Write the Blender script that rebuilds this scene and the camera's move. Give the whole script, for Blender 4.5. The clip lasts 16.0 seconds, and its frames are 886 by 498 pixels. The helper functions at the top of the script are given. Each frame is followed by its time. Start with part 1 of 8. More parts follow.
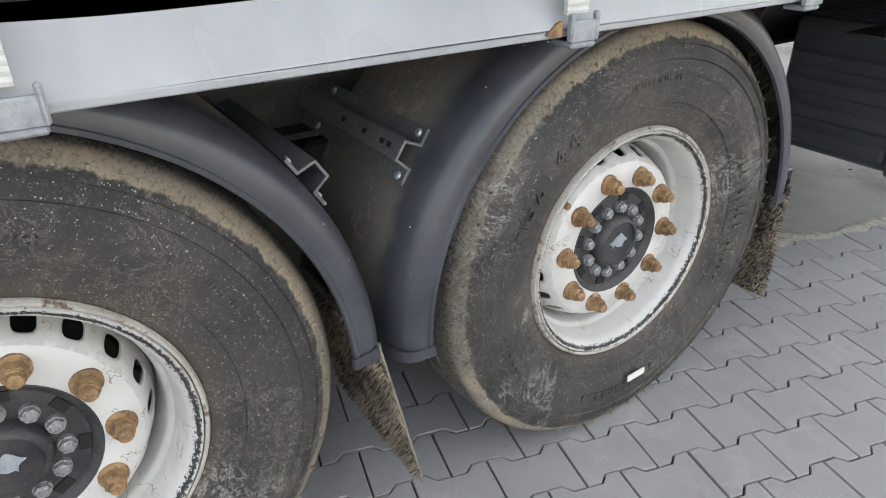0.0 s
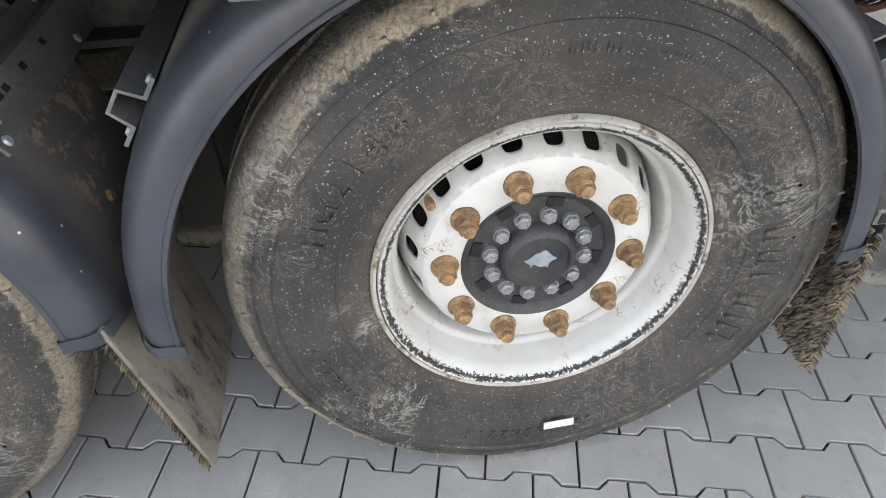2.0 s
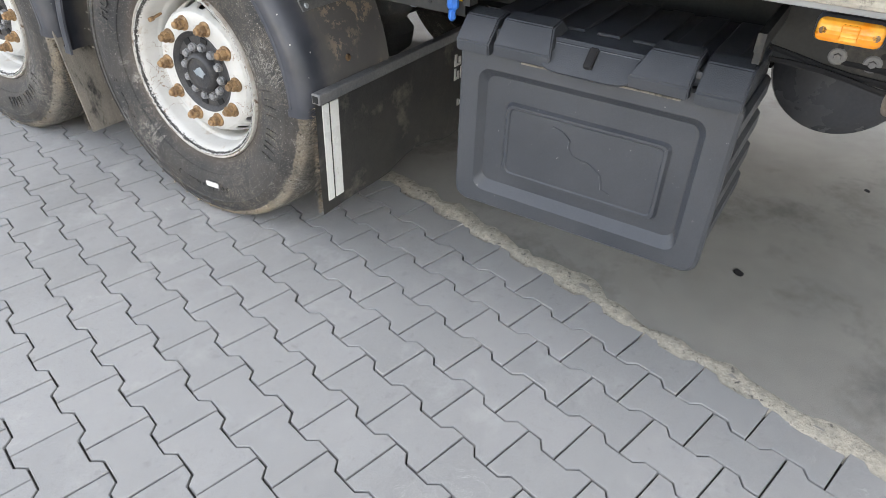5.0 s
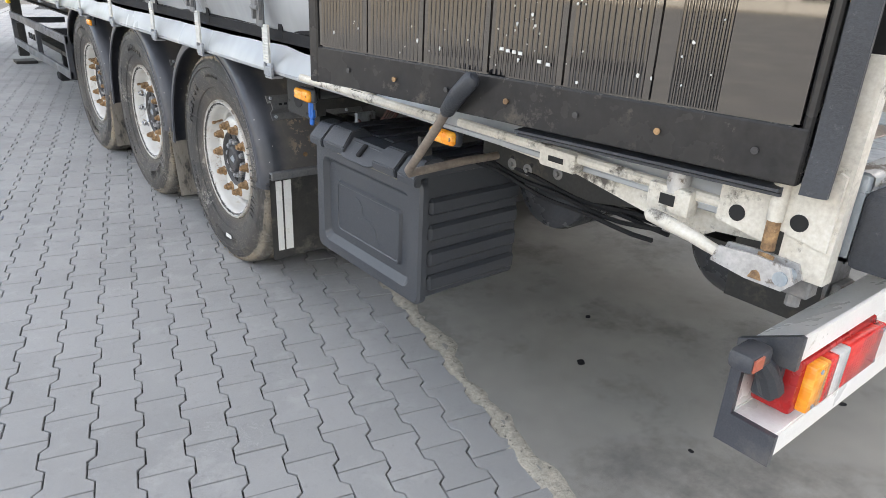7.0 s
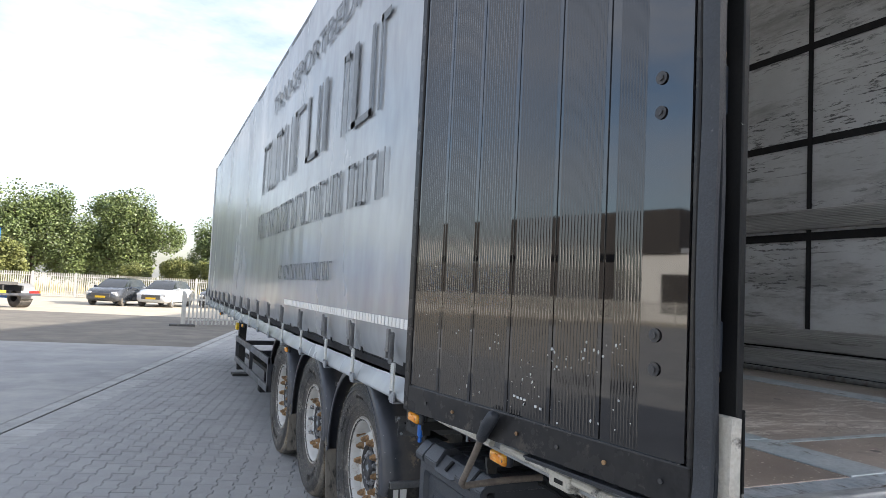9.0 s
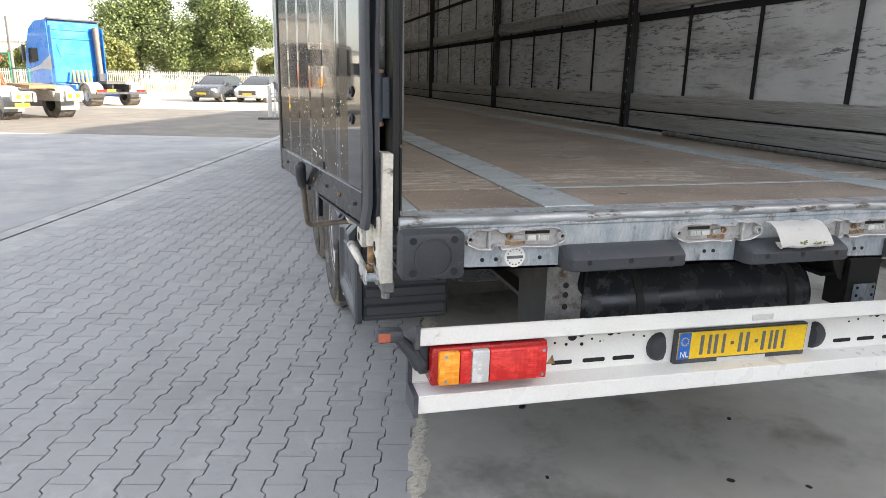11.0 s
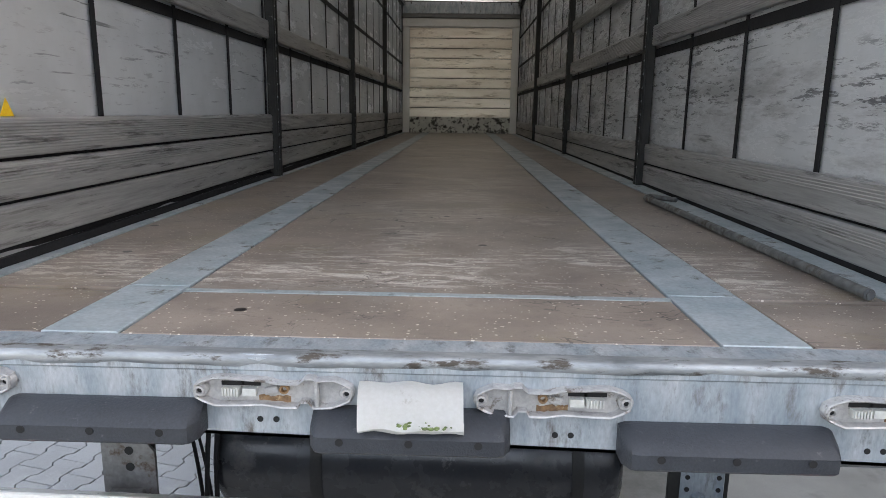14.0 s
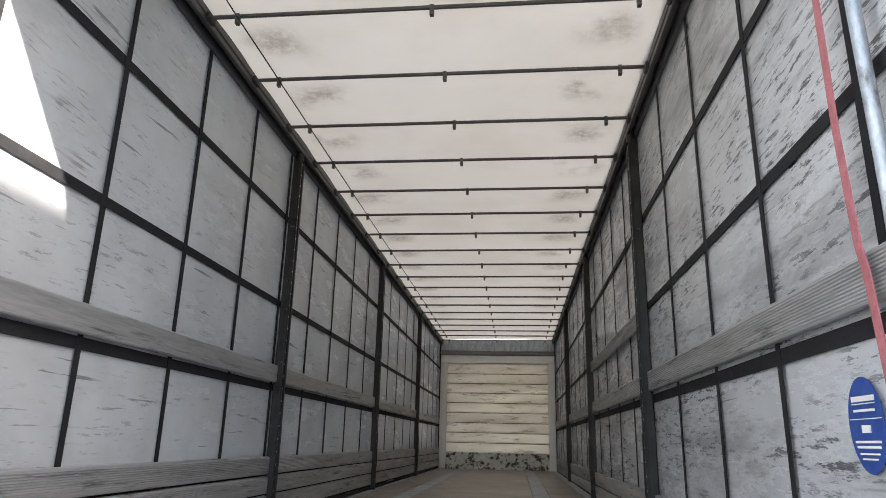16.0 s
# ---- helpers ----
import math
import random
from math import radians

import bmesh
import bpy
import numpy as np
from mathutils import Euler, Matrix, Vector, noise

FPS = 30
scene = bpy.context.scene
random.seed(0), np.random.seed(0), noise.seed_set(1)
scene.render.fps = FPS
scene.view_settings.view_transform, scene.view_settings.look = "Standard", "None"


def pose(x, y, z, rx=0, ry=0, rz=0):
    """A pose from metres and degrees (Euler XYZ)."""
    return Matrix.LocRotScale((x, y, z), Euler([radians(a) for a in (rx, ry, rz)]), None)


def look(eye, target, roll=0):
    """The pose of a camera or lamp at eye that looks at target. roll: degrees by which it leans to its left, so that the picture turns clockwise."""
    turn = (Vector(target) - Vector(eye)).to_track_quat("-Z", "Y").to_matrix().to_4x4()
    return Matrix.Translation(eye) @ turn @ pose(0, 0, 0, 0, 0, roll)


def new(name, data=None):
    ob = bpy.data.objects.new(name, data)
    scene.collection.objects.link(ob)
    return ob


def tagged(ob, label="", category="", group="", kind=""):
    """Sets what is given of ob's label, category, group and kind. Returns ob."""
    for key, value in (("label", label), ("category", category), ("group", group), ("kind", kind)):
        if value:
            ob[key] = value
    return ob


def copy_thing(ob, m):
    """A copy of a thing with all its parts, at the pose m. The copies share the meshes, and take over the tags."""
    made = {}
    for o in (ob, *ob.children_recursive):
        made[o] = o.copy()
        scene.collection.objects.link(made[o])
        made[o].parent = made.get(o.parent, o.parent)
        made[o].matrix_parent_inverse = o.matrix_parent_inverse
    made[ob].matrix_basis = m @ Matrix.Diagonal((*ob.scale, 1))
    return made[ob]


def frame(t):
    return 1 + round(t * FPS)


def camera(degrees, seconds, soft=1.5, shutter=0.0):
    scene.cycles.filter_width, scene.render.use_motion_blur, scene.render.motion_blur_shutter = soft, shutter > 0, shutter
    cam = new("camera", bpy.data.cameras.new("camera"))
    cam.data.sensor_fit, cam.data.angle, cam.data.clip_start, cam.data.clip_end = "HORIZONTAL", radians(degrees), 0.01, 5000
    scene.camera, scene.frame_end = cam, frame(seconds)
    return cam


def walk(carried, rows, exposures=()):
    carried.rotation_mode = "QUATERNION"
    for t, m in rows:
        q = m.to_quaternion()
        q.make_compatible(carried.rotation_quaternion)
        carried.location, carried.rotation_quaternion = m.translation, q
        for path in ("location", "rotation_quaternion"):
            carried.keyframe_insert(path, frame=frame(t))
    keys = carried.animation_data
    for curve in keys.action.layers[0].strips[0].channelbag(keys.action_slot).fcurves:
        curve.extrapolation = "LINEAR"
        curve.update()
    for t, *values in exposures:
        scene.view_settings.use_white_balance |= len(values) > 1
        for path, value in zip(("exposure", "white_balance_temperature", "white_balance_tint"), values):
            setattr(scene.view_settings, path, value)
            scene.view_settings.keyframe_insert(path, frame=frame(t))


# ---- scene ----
cam = camera(67.4, 16.0, soft=0.6)

PATH = [
    (0, (-2.099, 4.016, 1.279), (-0.619, 3.058, 0.335), -0.6),
    (0.5, (-2.083, 3.732, 1.27), (-0.484, 2.996, 0.322), -0.5),
    (1, (-1.958, 3.547, 1.233), (-0.334, 2.867, 0.285), 0.3),
    (1.5, (-1.881, 3.406, 1.235), (-0.309, 2.733, 0.197), 0.5),
    (2, (-1.965, 3.168, 1.278), (-0.443, 2.937, 0.002), -0.6),
    (2.5, (-2.079, 2.873, 1.321), (-0.566, 3.099, 0.032), 0.0),
    (3, (-2.171, 2.512, 1.328), (-0.592, 2.969, 0.190), 1.1),
    (3.5, (-2.307, 2.173, 1.331), (-0.830, 2.916, 0.204), 1.5),
    (4, (-2.452, 1.783, 1.346), (-1.044, 2.655, 0.225), 1.9),
    (4.5, (-2.505, 1.36, 1.349), (-1.101, 2.24, 0.23), 1.7),
    (5, (-2.56, 0.998, 1.355), (-1.154, 1.844, 0.211), 2.2),
    (5.2, (-2.555, 0.877, 1.381), (-1.103, 1.67, 0.257), 1.8),
    (7.3, (-2.354, -0.503, 1.479), (-1.389, 1.146, 0.889), 2.9),
    (7.5, (-2.373, -0.595, 1.523), (-1.566, 1.191, 1.121), 3.0),
    (8, (-2.434, -0.761, 1.571), (-1.697, 1.098, 1.601), 3.2),
    (8.2, (-2.435, -0.801, 1.584), (-1.647, 1.032, 1.725), 3.2),
    (10.4, (-1.898, -1.481, 1.592), (-1.191, 0.384, 1.446), 1.2),
    (10.5, (-1.848, -1.53, 1.592), (-1.178, 0.34, 1.36), 1.3),
    (11, (-1.596, -1.673, 1.558), (-1.089, 0.196, 1.057), 1.2),
    (11.5, (-1.249, -1.705, 1.554), (-0.83, 0.176, 1.018), 1.1),
    (12, (-0.904, -1.776, 1.569), (-0.56, 0.119, 1.03), 1.0),
    (12.5, (-0.624, -1.707, 1.554), (-0.307, 0.192, 1.011), 1.1),
    (13, (-0.358, -1.547, 1.562), (-0.121, 0.361, 1.01), 1.1),
    (13.5, (-0.081, -1.401, 1.585), (-0.017, 0.516, 1.02), 1.2),
    (14, (0.052, -1.175, 1.648), (0.003, 0.783, 1.243), 0.8),
    (14.5, (0.163, -0.984, 1.699), (0.103, 1.006, 1.884), 0.8),
    (15, (0.314, -0.89, 1.714), (0.253, 1.064, 2.137), 1.2),
    (15.5, (0.39, -0.96, 1.745), (0.261, 0.985, 2.195), 1.1),
    (16, (0.415, -1.141, 1.737), (0.198, 0.768, 2.294), 1.4),
]
walk(cam, [(t, look(eye, target, roll)) for t, eye, target, roll in PATH],
     [(0.0, 2.47, 7100, 12), (1.5, 2.56, 7100, 12), (2.5, 2.92, 7100, 12), (3.5, 2.77, 7100, 12), (5.2, 2.84, 7100, 12), (7.3, 2.4, 6850, 12), (7.5, 2.25, 6650, 12), (8.0, 1.45, 6150, 12),
      (8.2, 1.4, 6150, 12), (10.4, 2.12, 6750, 12), (11.5, 2.25, 6850, 12), (12.0, 2.2, 6850, 12), (12.5, 2.4, 6850, 12), (13.0, 2.48, 6750, 12), (14.0, 2.4, 6500, 12), (14.6, 3.1, 6600, 12), (16.0, 3.03, 6400, 12)])

# ---- light ----
SUN_DIR = Vector((0.838, -0.352, 0.417)).normalized()
world = bpy.data.worlds.new("sky")
scene.world = world
world.use_nodes = True
wn, wl = world.node_tree.nodes, world.node_tree.links
wn.clear()
w_out = wn.new("ShaderNodeOutputWorld")
w_bg = wn.new("ShaderNodeBackground")
w_sky = wn.new("ShaderNodeTexSky")
w_sky.sky_type = "NISHITA"
w_sky.sun_disc = False
w_sky.sun_elevation = math.asin(SUN_DIR.z)
w_sky.sun_rotation = math.atan2(SUN_DIR.x, SUN_DIR.y)
w_sky.air_density, w_sky.dust_density, w_sky.ozone_density = 1.0, 2.0, 1.0
w_co = wn.new("ShaderNodeTexCoord")
w_map = wn.new("ShaderNodeMapping")
w_map.inputs["Scale"].default_value = (1.0, 1.0, 3.2)
w_noise = wn.new("ShaderNodeTexNoise")
w_noise.inputs["Scale"].default_value = 2.2
w_noise.inputs["Detail"].default_value = 7
w_noise.inputs["Roughness"].default_value = 0.62
w_ramp = wn.new("ShaderNodeValToRGB")
w_ramp.color_ramp.elements[0].position = 0.34
w_ramp.color_ramp.elements[1].position = 0.74
w_mix = wn.new("ShaderNodeMixRGB")
w_mix.inputs[2].default_value = (5.0, 5.0, 5.0, 1)
wl.new(w_co.outputs["Generated"], w_map.inputs["Vector"])
wl.new(w_map.outputs["Vector"], w_noise.inputs["Vector"])
wl.new(w_noise.outputs["Fac"], w_ramp.inputs["Fac"])
wl.new(w_ramp.outputs["Color"], w_mix.inputs[0])
wl.new(w_sky.outputs["Color"], w_mix.inputs[1])
wl.new(w_mix.outputs["Color"], w_bg.inputs["Color"])
wl.new(w_bg.outputs["Background"], w_out.inputs["Surface"])
w_bg.inputs["Strength"].default_value = 0.11

sun = new("sun", bpy.data.lights.new("sun", "SUN"))
sun.data.energy, sun.data.angle, sun.data.color = 3.6, radians(0.6), (1.0, 0.93, 0.82)
sun.matrix_basis = look(SUN_DIR * 60, (0, 0, 0))


# ---- materials ----
def node_kit(name):
    """An empty node material with a few helpers for wiring it."""
    m = bpy.data.materials.new(name)
    m.use_nodes = True
    n, l = m.node_tree.nodes, m.node_tree.links

    def put(sock, value):
        if isinstance(value, bpy.types.NodeSocket):
            l.new(value, sock)
        else:
            sock.default_value = value

    def calc(op, a, b=0.0, c=None):
        k = n.new("ShaderNodeMath")
        k.operation = op
        put(k.inputs[0], a)
        put(k.inputs[1], b)
        if c is not None:
            put(k.inputs[2], c)
        return k.outputs[0]

    def span(value, a, b):
        k = n.new("ShaderNodeMapRange")
        k.interpolation_type = "SMOOTHSTEP"
        put(k.inputs["Value"], value)
        k.inputs["From Min"].default_value, k.inputs["From Max"].default_value = a, b
        return k.outputs["Result"]

    def cloud(vec, scale, detail=5.0, rough=0.6, warp=0.0):
        k = n.new("ShaderNodeTexNoise")
        put(k.inputs["Vector"], vec)
        k.inputs["Scale"].default_value, k.inputs["Detail"].default_value = scale, detail
        k.inputs["Roughness"].default_value, k.inputs["Distortion"].default_value = rough, warp
        return k.outputs["Fac"]

    def blend(fac, a, b):
        k = n.new("ShaderNodeMixRGB")
        put(k.inputs[0], fac)
        for s, v in ((1, a), (2, b)):
            put(k.inputs[s], v if isinstance(v, bpy.types.NodeSocket) else (*v, 1))
        return k.outputs["Color"]

    return m, n, l, put, calc, span, cloud, blend


def tyre_rubber():
    """Dark rubber: tan crust on the shoulder and tread, pale grit, smears and wandering scuffs on the wall."""
    m, n, l, put, calc, span, cloud, blend = node_kit("worn_dusty_tyre")
    co = n.new("ShaderNodeTexCoord").outputs["Object"]
    xyz = n.new("ShaderNodeSeparateXYZ")
    l.new(co, xyz.inputs[0])
    radius = calc("SQRT", calc("ADD", calc("MULTIPLY", xyz.outputs[1], xyz.outputs[1]), calc("MULTIPLY", xyz.outputs[2], xyz.outputs[2])))
    big, mid, fine = cloud(co, 5, 6, 0.65), cloud(co, 38, 6, 0.7), cloud(co, 320, 3, 0.6)
    grain = cloud(co, 150, 5, 0.8)
    col = blend(span(big, 0.35, 0.65), (0.024, 0.024, 0.025), (0.050, 0.045, 0.040))
    col = blend(calc("MULTIPLY", span(cloud(co, 3.1, 4, 0.6), 0.46, 0.66), 0.3), col, (0.085, 0.074, 0.062))
    col = blend(calc("MULTIPLY", span(grain, 0.54, 0.63), 0.38), col, (0.15, 0.14, 0.125))
    # brown film close to the rim
    col = blend(calc("MULTIPLY", calc("SUBTRACT", 1.0, span(radius, 0.29, 0.345)), 0.55), col, (0.10, 0.075, 0.055))
    dust = calc("ADD", span(radius, 0.43, 0.53), calc("MULTIPLY", calc("SUBTRACT", mid, 0.5), 2.0))
    col = blend(calc("MULTIPLY", calc("MULTIPLY", span(dust, 0.55, 1.05), span(grain, 0.40, 0.56)), 0.55), col, (0.27, 0.245, 0.205))
    ragged = calc("ADD", radius, calc("MULTIPLY", calc("SUBTRACT", cloud(co, 22, 7, 0.72), 0.5), 0.034))
    crust = calc("MULTIPLY", span(ragged, 0.493, 0.499), calc("SUBTRACT", 1.0, span(xyz.outputs[0], -1.168, -1.150)))
    crust = calc("MULTIPLY", crust, calc("MULTIPLY", calc("ADD", 0.5, calc("MULTIPLY", span(grain, 0.36, 0.54), 0.5)), calc("ADD", 0.25, calc("MULTIPLY", span(cloud(co, 2.2, 3), 0.40, 0.56), 0.75))))
    col = blend(crust, col, blend(span(cloud(co, 4.0, 3), 0.42, 0.6), (0.44, 0.355, 0.25), (0.34, 0.295, 0.23)))

    def grit(scale, base, share, spread):
        vor = n.new("ShaderNodeTexVoronoi")
        vor.inputs["Scale"].default_value = scale
        l.new(co, vor.inputs["Vector"])
        sep = n.new("ShaderNodeSeparateColor")
        l.new(vor.outputs["Color"], sep.inputs[0])
        size = calc("ADD", base, calc("MULTIPLY", sep.outputs[1], spread))
        return calc("MULTIPLY", calc("LESS_THAN", vor.outputs["Distance"], size), calc("GREATER_THAN", calc("ADD", sep.outputs[0], calc("MULTIPLY", mid, 0.5)), share))

    col = blend(calc("MULTIPLY", grit(150, 0.07, 1.08, 0.2), 0.75), col, (0.46, 0.44, 0.40))
    col = blend(calc("MULTIPLY", grit(330, 0.10, 1.10, 0.25), 0.8), col, (0.52, 0.50, 0.46))
    ridge = calc("ABSOLUTE", calc("SUBTRACT", cloud(co, 5, 7, 0.78, 2.4), 0.5))
    scuff = calc("MULTIPLY", calc("LESS_THAN", ridge, calc("MULTIPLY", grain, 0.024)), span(cloud(co, 3.7, 2), 0.56, 0.62))
    col = blend(calc("MULTIPLY", scuff, calc("ADD", 0.15, fine)), col, (0.42, 0.40, 0.36))
    hair = calc("ABSOLUTE", calc("SUBTRACT", cloud(co, 17, 6, 0.8, 1.2), 0.5))
    hair = calc("MULTIPLY", calc("LESS_THAN", hair, 0.0075), span(cloud(co, 6.5, 3), 0.47, 0.56))
    col = blend(calc("MULTIPLY", hair, 0.6), col, (0.30, 0.255, 0.20))
    bs = n["Principled BSDF"]
    l.new(col, bs.inputs["Base Color"])
    bs.inputs["Roughness"].default_value = 0.62
    bp = n.new("ShaderNodeBump")
    bp.inputs["Strength"].default_value, bp.inputs["Distance"].default_value = 0.85, 0.003
    l.new(calc("ADD", calc("ADD", calc("MULTIPLY", grain, 0.8), calc("MULTIPLY", mid, 0.8)), calc("MULTIPLY", crust, 0.7)), bp.inputs["Height"])
    l.new(bp.outputs["Normal"], bs.inputs["Normal"])
    return m


def paver_stone(name, per_object):
    """Grey concrete block: each stone its own tone, with broad stains, pale dusting, pits and a few scratches."""
    m, n, l, put, calc, span, cloud, blend = node_kit(name)
    geo = n.new("ShaderNodeNewGeometry")
    at = geo.outputs["Position"]
    tone = n.new("ShaderNodeObjectInfo").outputs["Random"] if per_object else geo.outputs["Random Per Island"]
    col = blend(tone, (0.312, 0.310, 0.303), (0.350, 0.346, 0.337))
    col = blend(calc("MULTIPLY", span(cloud(at, 1.1, 6, 0.65), 0.46, 0.68), 0.45), col, (0.23, 0.226, 0.22))
    col = blend(calc("MULTIPLY", span(cloud(at, 4.5, 6, 0.7), 0.52, 0.70), 0.5), col, (0.43, 0.425, 0.41))
    col = blend(calc("MULTIPLY", span(cloud(at, 26, 6, 0.75), 0.55, 0.68), 0.35), col, (0.20, 0.196, 0.19))
    grain = cloud(at, 420, 3, 0.7)
    col = blend(calc("MULTIPLY", span(grain, 0.55, 0.68), 0.35), col, (0.50, 0.495, 0.48))
    col = blend(calc("MULTIPLY", span(grain, 0.45, 0.32), 0.35), col, (0.15, 0.148, 0.142))
    ridge = calc("ABSOLUTE", calc("SUBTRACT", cloud(at, 6, 5, 0.7, 1.5), 0.5))
    scratch = calc("MULTIPLY", calc("LESS_THAN", ridge, 0.0035), span(cloud(at, 2.4, 3), 0.55, 0.63))
    col = blend(calc("MULTIPLY", scratch, 0.5), col, (0.52, 0.51, 0.49))
    bs = n["Principled BSDF"]
    l.new(col, bs.inputs["Base Color"])
    bs.inputs["Roughness"].default_value = 0.82
    bp = n.new("ShaderNodeBump")
    bp.inputs["Strength"].default_value, bp.inputs["Distance"].default_value = 0.35, 0.003
    l.new(calc("ADD", grain, calc("MULTIPLY", cloud(at, 60, 4), 0.6)), bp.inputs["Height"])
    l.new(bp.outputs["Normal"], bs.inputs["Normal"])
    return m


def guard_plastic():
    """Blue-black plastic with pale dust settled in the broad inner part and specks along the rim."""
    m, n, l, put, calc, span, cloud, blend = node_kit("dusty_mudguard_plastic")
    co = n.new("ShaderNodeTexCoord").outputs["Object"]
    xyz = n.new("ShaderNodeSeparateXYZ")
    l.new(co, xyz.inputs[0])
    col = blend(span(cloud(co, 5, 5), 0.35, 0.65), (0.036, 0.039, 0.048), (0.060, 0.063, 0.074))
    inner = calc("ADD", span(xyz.outputs[0], -1.17, -1.06), calc("MULTIPLY", calc("SUBTRACT", cloud(co, 7, 6, 0.7), 0.5), 1.1))
    dust = calc("MULTIPLY", span(inner, 0.15, 0.85), calc("ADD", 0.35, calc("MULTIPLY", span(cloud(co, 3, 3), 0.32, 0.6), 0.65)))
    col = blend(dust, col, (0.19, 0.17, 0.145))
    flake = calc("MULTIPLY", span(cloud(co, 26, 7, 0.75), 0.53, 0.56), span(xyz.outputs[0], -1.10, -1.02))
    col = blend(calc("MULTIPLY", flake, span(cloud(co, 5, 3), 0.42, 0.55)), col, (0.30, 0.235, 0.175))
    vor = n.new("ShaderNodeTexVoronoi")
    vor.inputs["Scale"].default_value = 42
    l.new(co, vor.inputs["Vector"])
    sep = n.new("ShaderNodeSeparateColor")
    l.new(vor.outputs["Color"], sep.inputs[0])
    speck = calc("MULTIPLY", calc("LESS_THAN", vor.outputs["Distance"], 0.09), calc("GREATER_THAN", sep.outputs[0], 0.86))
    col = blend(speck, col, (0.5, 0.48, 0.44))
    bs = n["Principled BSDF"]
    l.new(col, bs.inputs["Base Color"])
    put(bs.inputs["Roughness"], calc("ADD", 0.34, calc("MULTIPLY", dust, 0.4)))
    bp = n.new("ShaderNodeBump")
    bp.inputs["Strength"].default_value, bp.inputs["Distance"].default_value = 0.15, 0.002
    l.new(cloud(co, 240, 3), bp.inputs["Height"])
    l.new(bp.outputs["Normal"], bs.inputs["Normal"])
    return m


def lamp_lens(name, c1, c2):
    """Moulded lamp plastic: rows of small prisms, their uneven glints put into the colour."""
    m, n, l, put, calc, span, cloud, blend = node_kit(name)
    co = n.new("ShaderNodeTexCoord").outputs["Object"]
    mp = n.new("ShaderNodeMapping")
    mp.inputs["Scale"].default_value = (70, 1, 150)
    l.new(co, mp.inputs["Vector"])
    vor = n.new("ShaderNodeTexVoronoi")
    vor.inputs["Scale"].default_value, vor.inputs["Randomness"].default_value = 1.0, 0.25
    l.new(mp.outputs["Vector"], vor.inputs["Vector"])
    sep = n.new("ShaderNodeSeparateColor")
    l.new(vor.outputs["Color"], sep.inputs[0])
    col = blend(calc("MULTIPLY", sep.outputs[0], span(cloud(co, 22, 3), 0.35, 0.6)), c1, c2)
    bs = n["Principled BSDF"]
    l.new(col, bs.inputs["Base Color"])
    bs.inputs["Roughness"].default_value, bs.inputs["Coat Weight"].default_value = 0.15, 0.6
    bp = n.new("ShaderNodeBump")
    bp.inputs["Strength"].default_value, bp.inputs["Distance"].default_value = 0.6, 0.004
    l.new(vor.outputs["Distance"], bp.inputs["Height"])
    l.new(bp.outputs["Normal"], bs.inputs["Normal"])
    return m


def curtain_lining(name, wear):
    """Pale grey cloth seen from inside: smoky grime in drifts and dense short dark scuffs along the trailer."""
    m, n, l, put, calc, span, cloud, blend = node_kit(name)
    co = n.new("ShaderNodeTexCoord").outputs["Object"]

    def stretched(scale):
        mp = n.new("ShaderNodeMapping")
        mp.inputs["Scale"].default_value = scale
        l.new(co, mp.inputs["Vector"])
        return mp.outputs["Vector"]

    drift, along_y = stretched((1, 0.3, 1.4)), stretched((1, 0.22, 1.5))
    col = blend(span(cloud(co, 2.0, 5), 0.3, 0.7), (0.66, 0.675, 0.685), (0.55, 0.565, 0.575))
    smoke = calc("MULTIPLY", span(cloud(drift, 3.0, 8, 0.75), 0.51 - 0.08 * wear, 0.72 - 0.06 * wear), 0.75 * wear)
    col = blend(smoke, col, (0.24, 0.235, 0.23))
    where = span(cloud(drift, 2.2, 5, 0.7), 0.36, 0.60)
    dash = calc("MULTIPLY", span(cloud(along_y, 34, 6, 0.74), 0.60 - 0.07 * wear, 0.65 - 0.07 * wear), where)
    col = blend(calc("MULTIPLY", dash, 0.9 * min(1.0, wear + 0.1)), col, (0.085, 0.085, 0.09))
    long_y = stretched((1, 0.05, 1.0))
    line = calc("MULTIPLY", span(cloud(long_y, 30, 4, 0.6), 0.63, 0.67), span(cloud(co, 1.4, 3), 0.45, 0.6))
    col = blend(calc("MULTIPLY", line, 0.7), col, (0.12, 0.12, 0.125))
    bs = n["Principled BSDF"]
    l.new(col, bs.inputs["Base Color"])
    put(bs.inputs["Roughness"], calc("ADD", 0.24, calc("MULTIPLY", smoke, 0.4)))
    tl = n.new("ShaderNodeBsdfTranslucent")
    l.new(col, tl.inputs["Color"])
    mix = n.new("ShaderNodeMixShader")
    mix.inputs[0].default_value = 0.2
    l.new(bs.outputs["BSDF"], mix.inputs[1])
    l.new(tl.outputs["BSDF"], mix.inputs[2])
    l.new(mix.outputs["Shader"], n["Material Output"].inputs["Surface"])
    return m


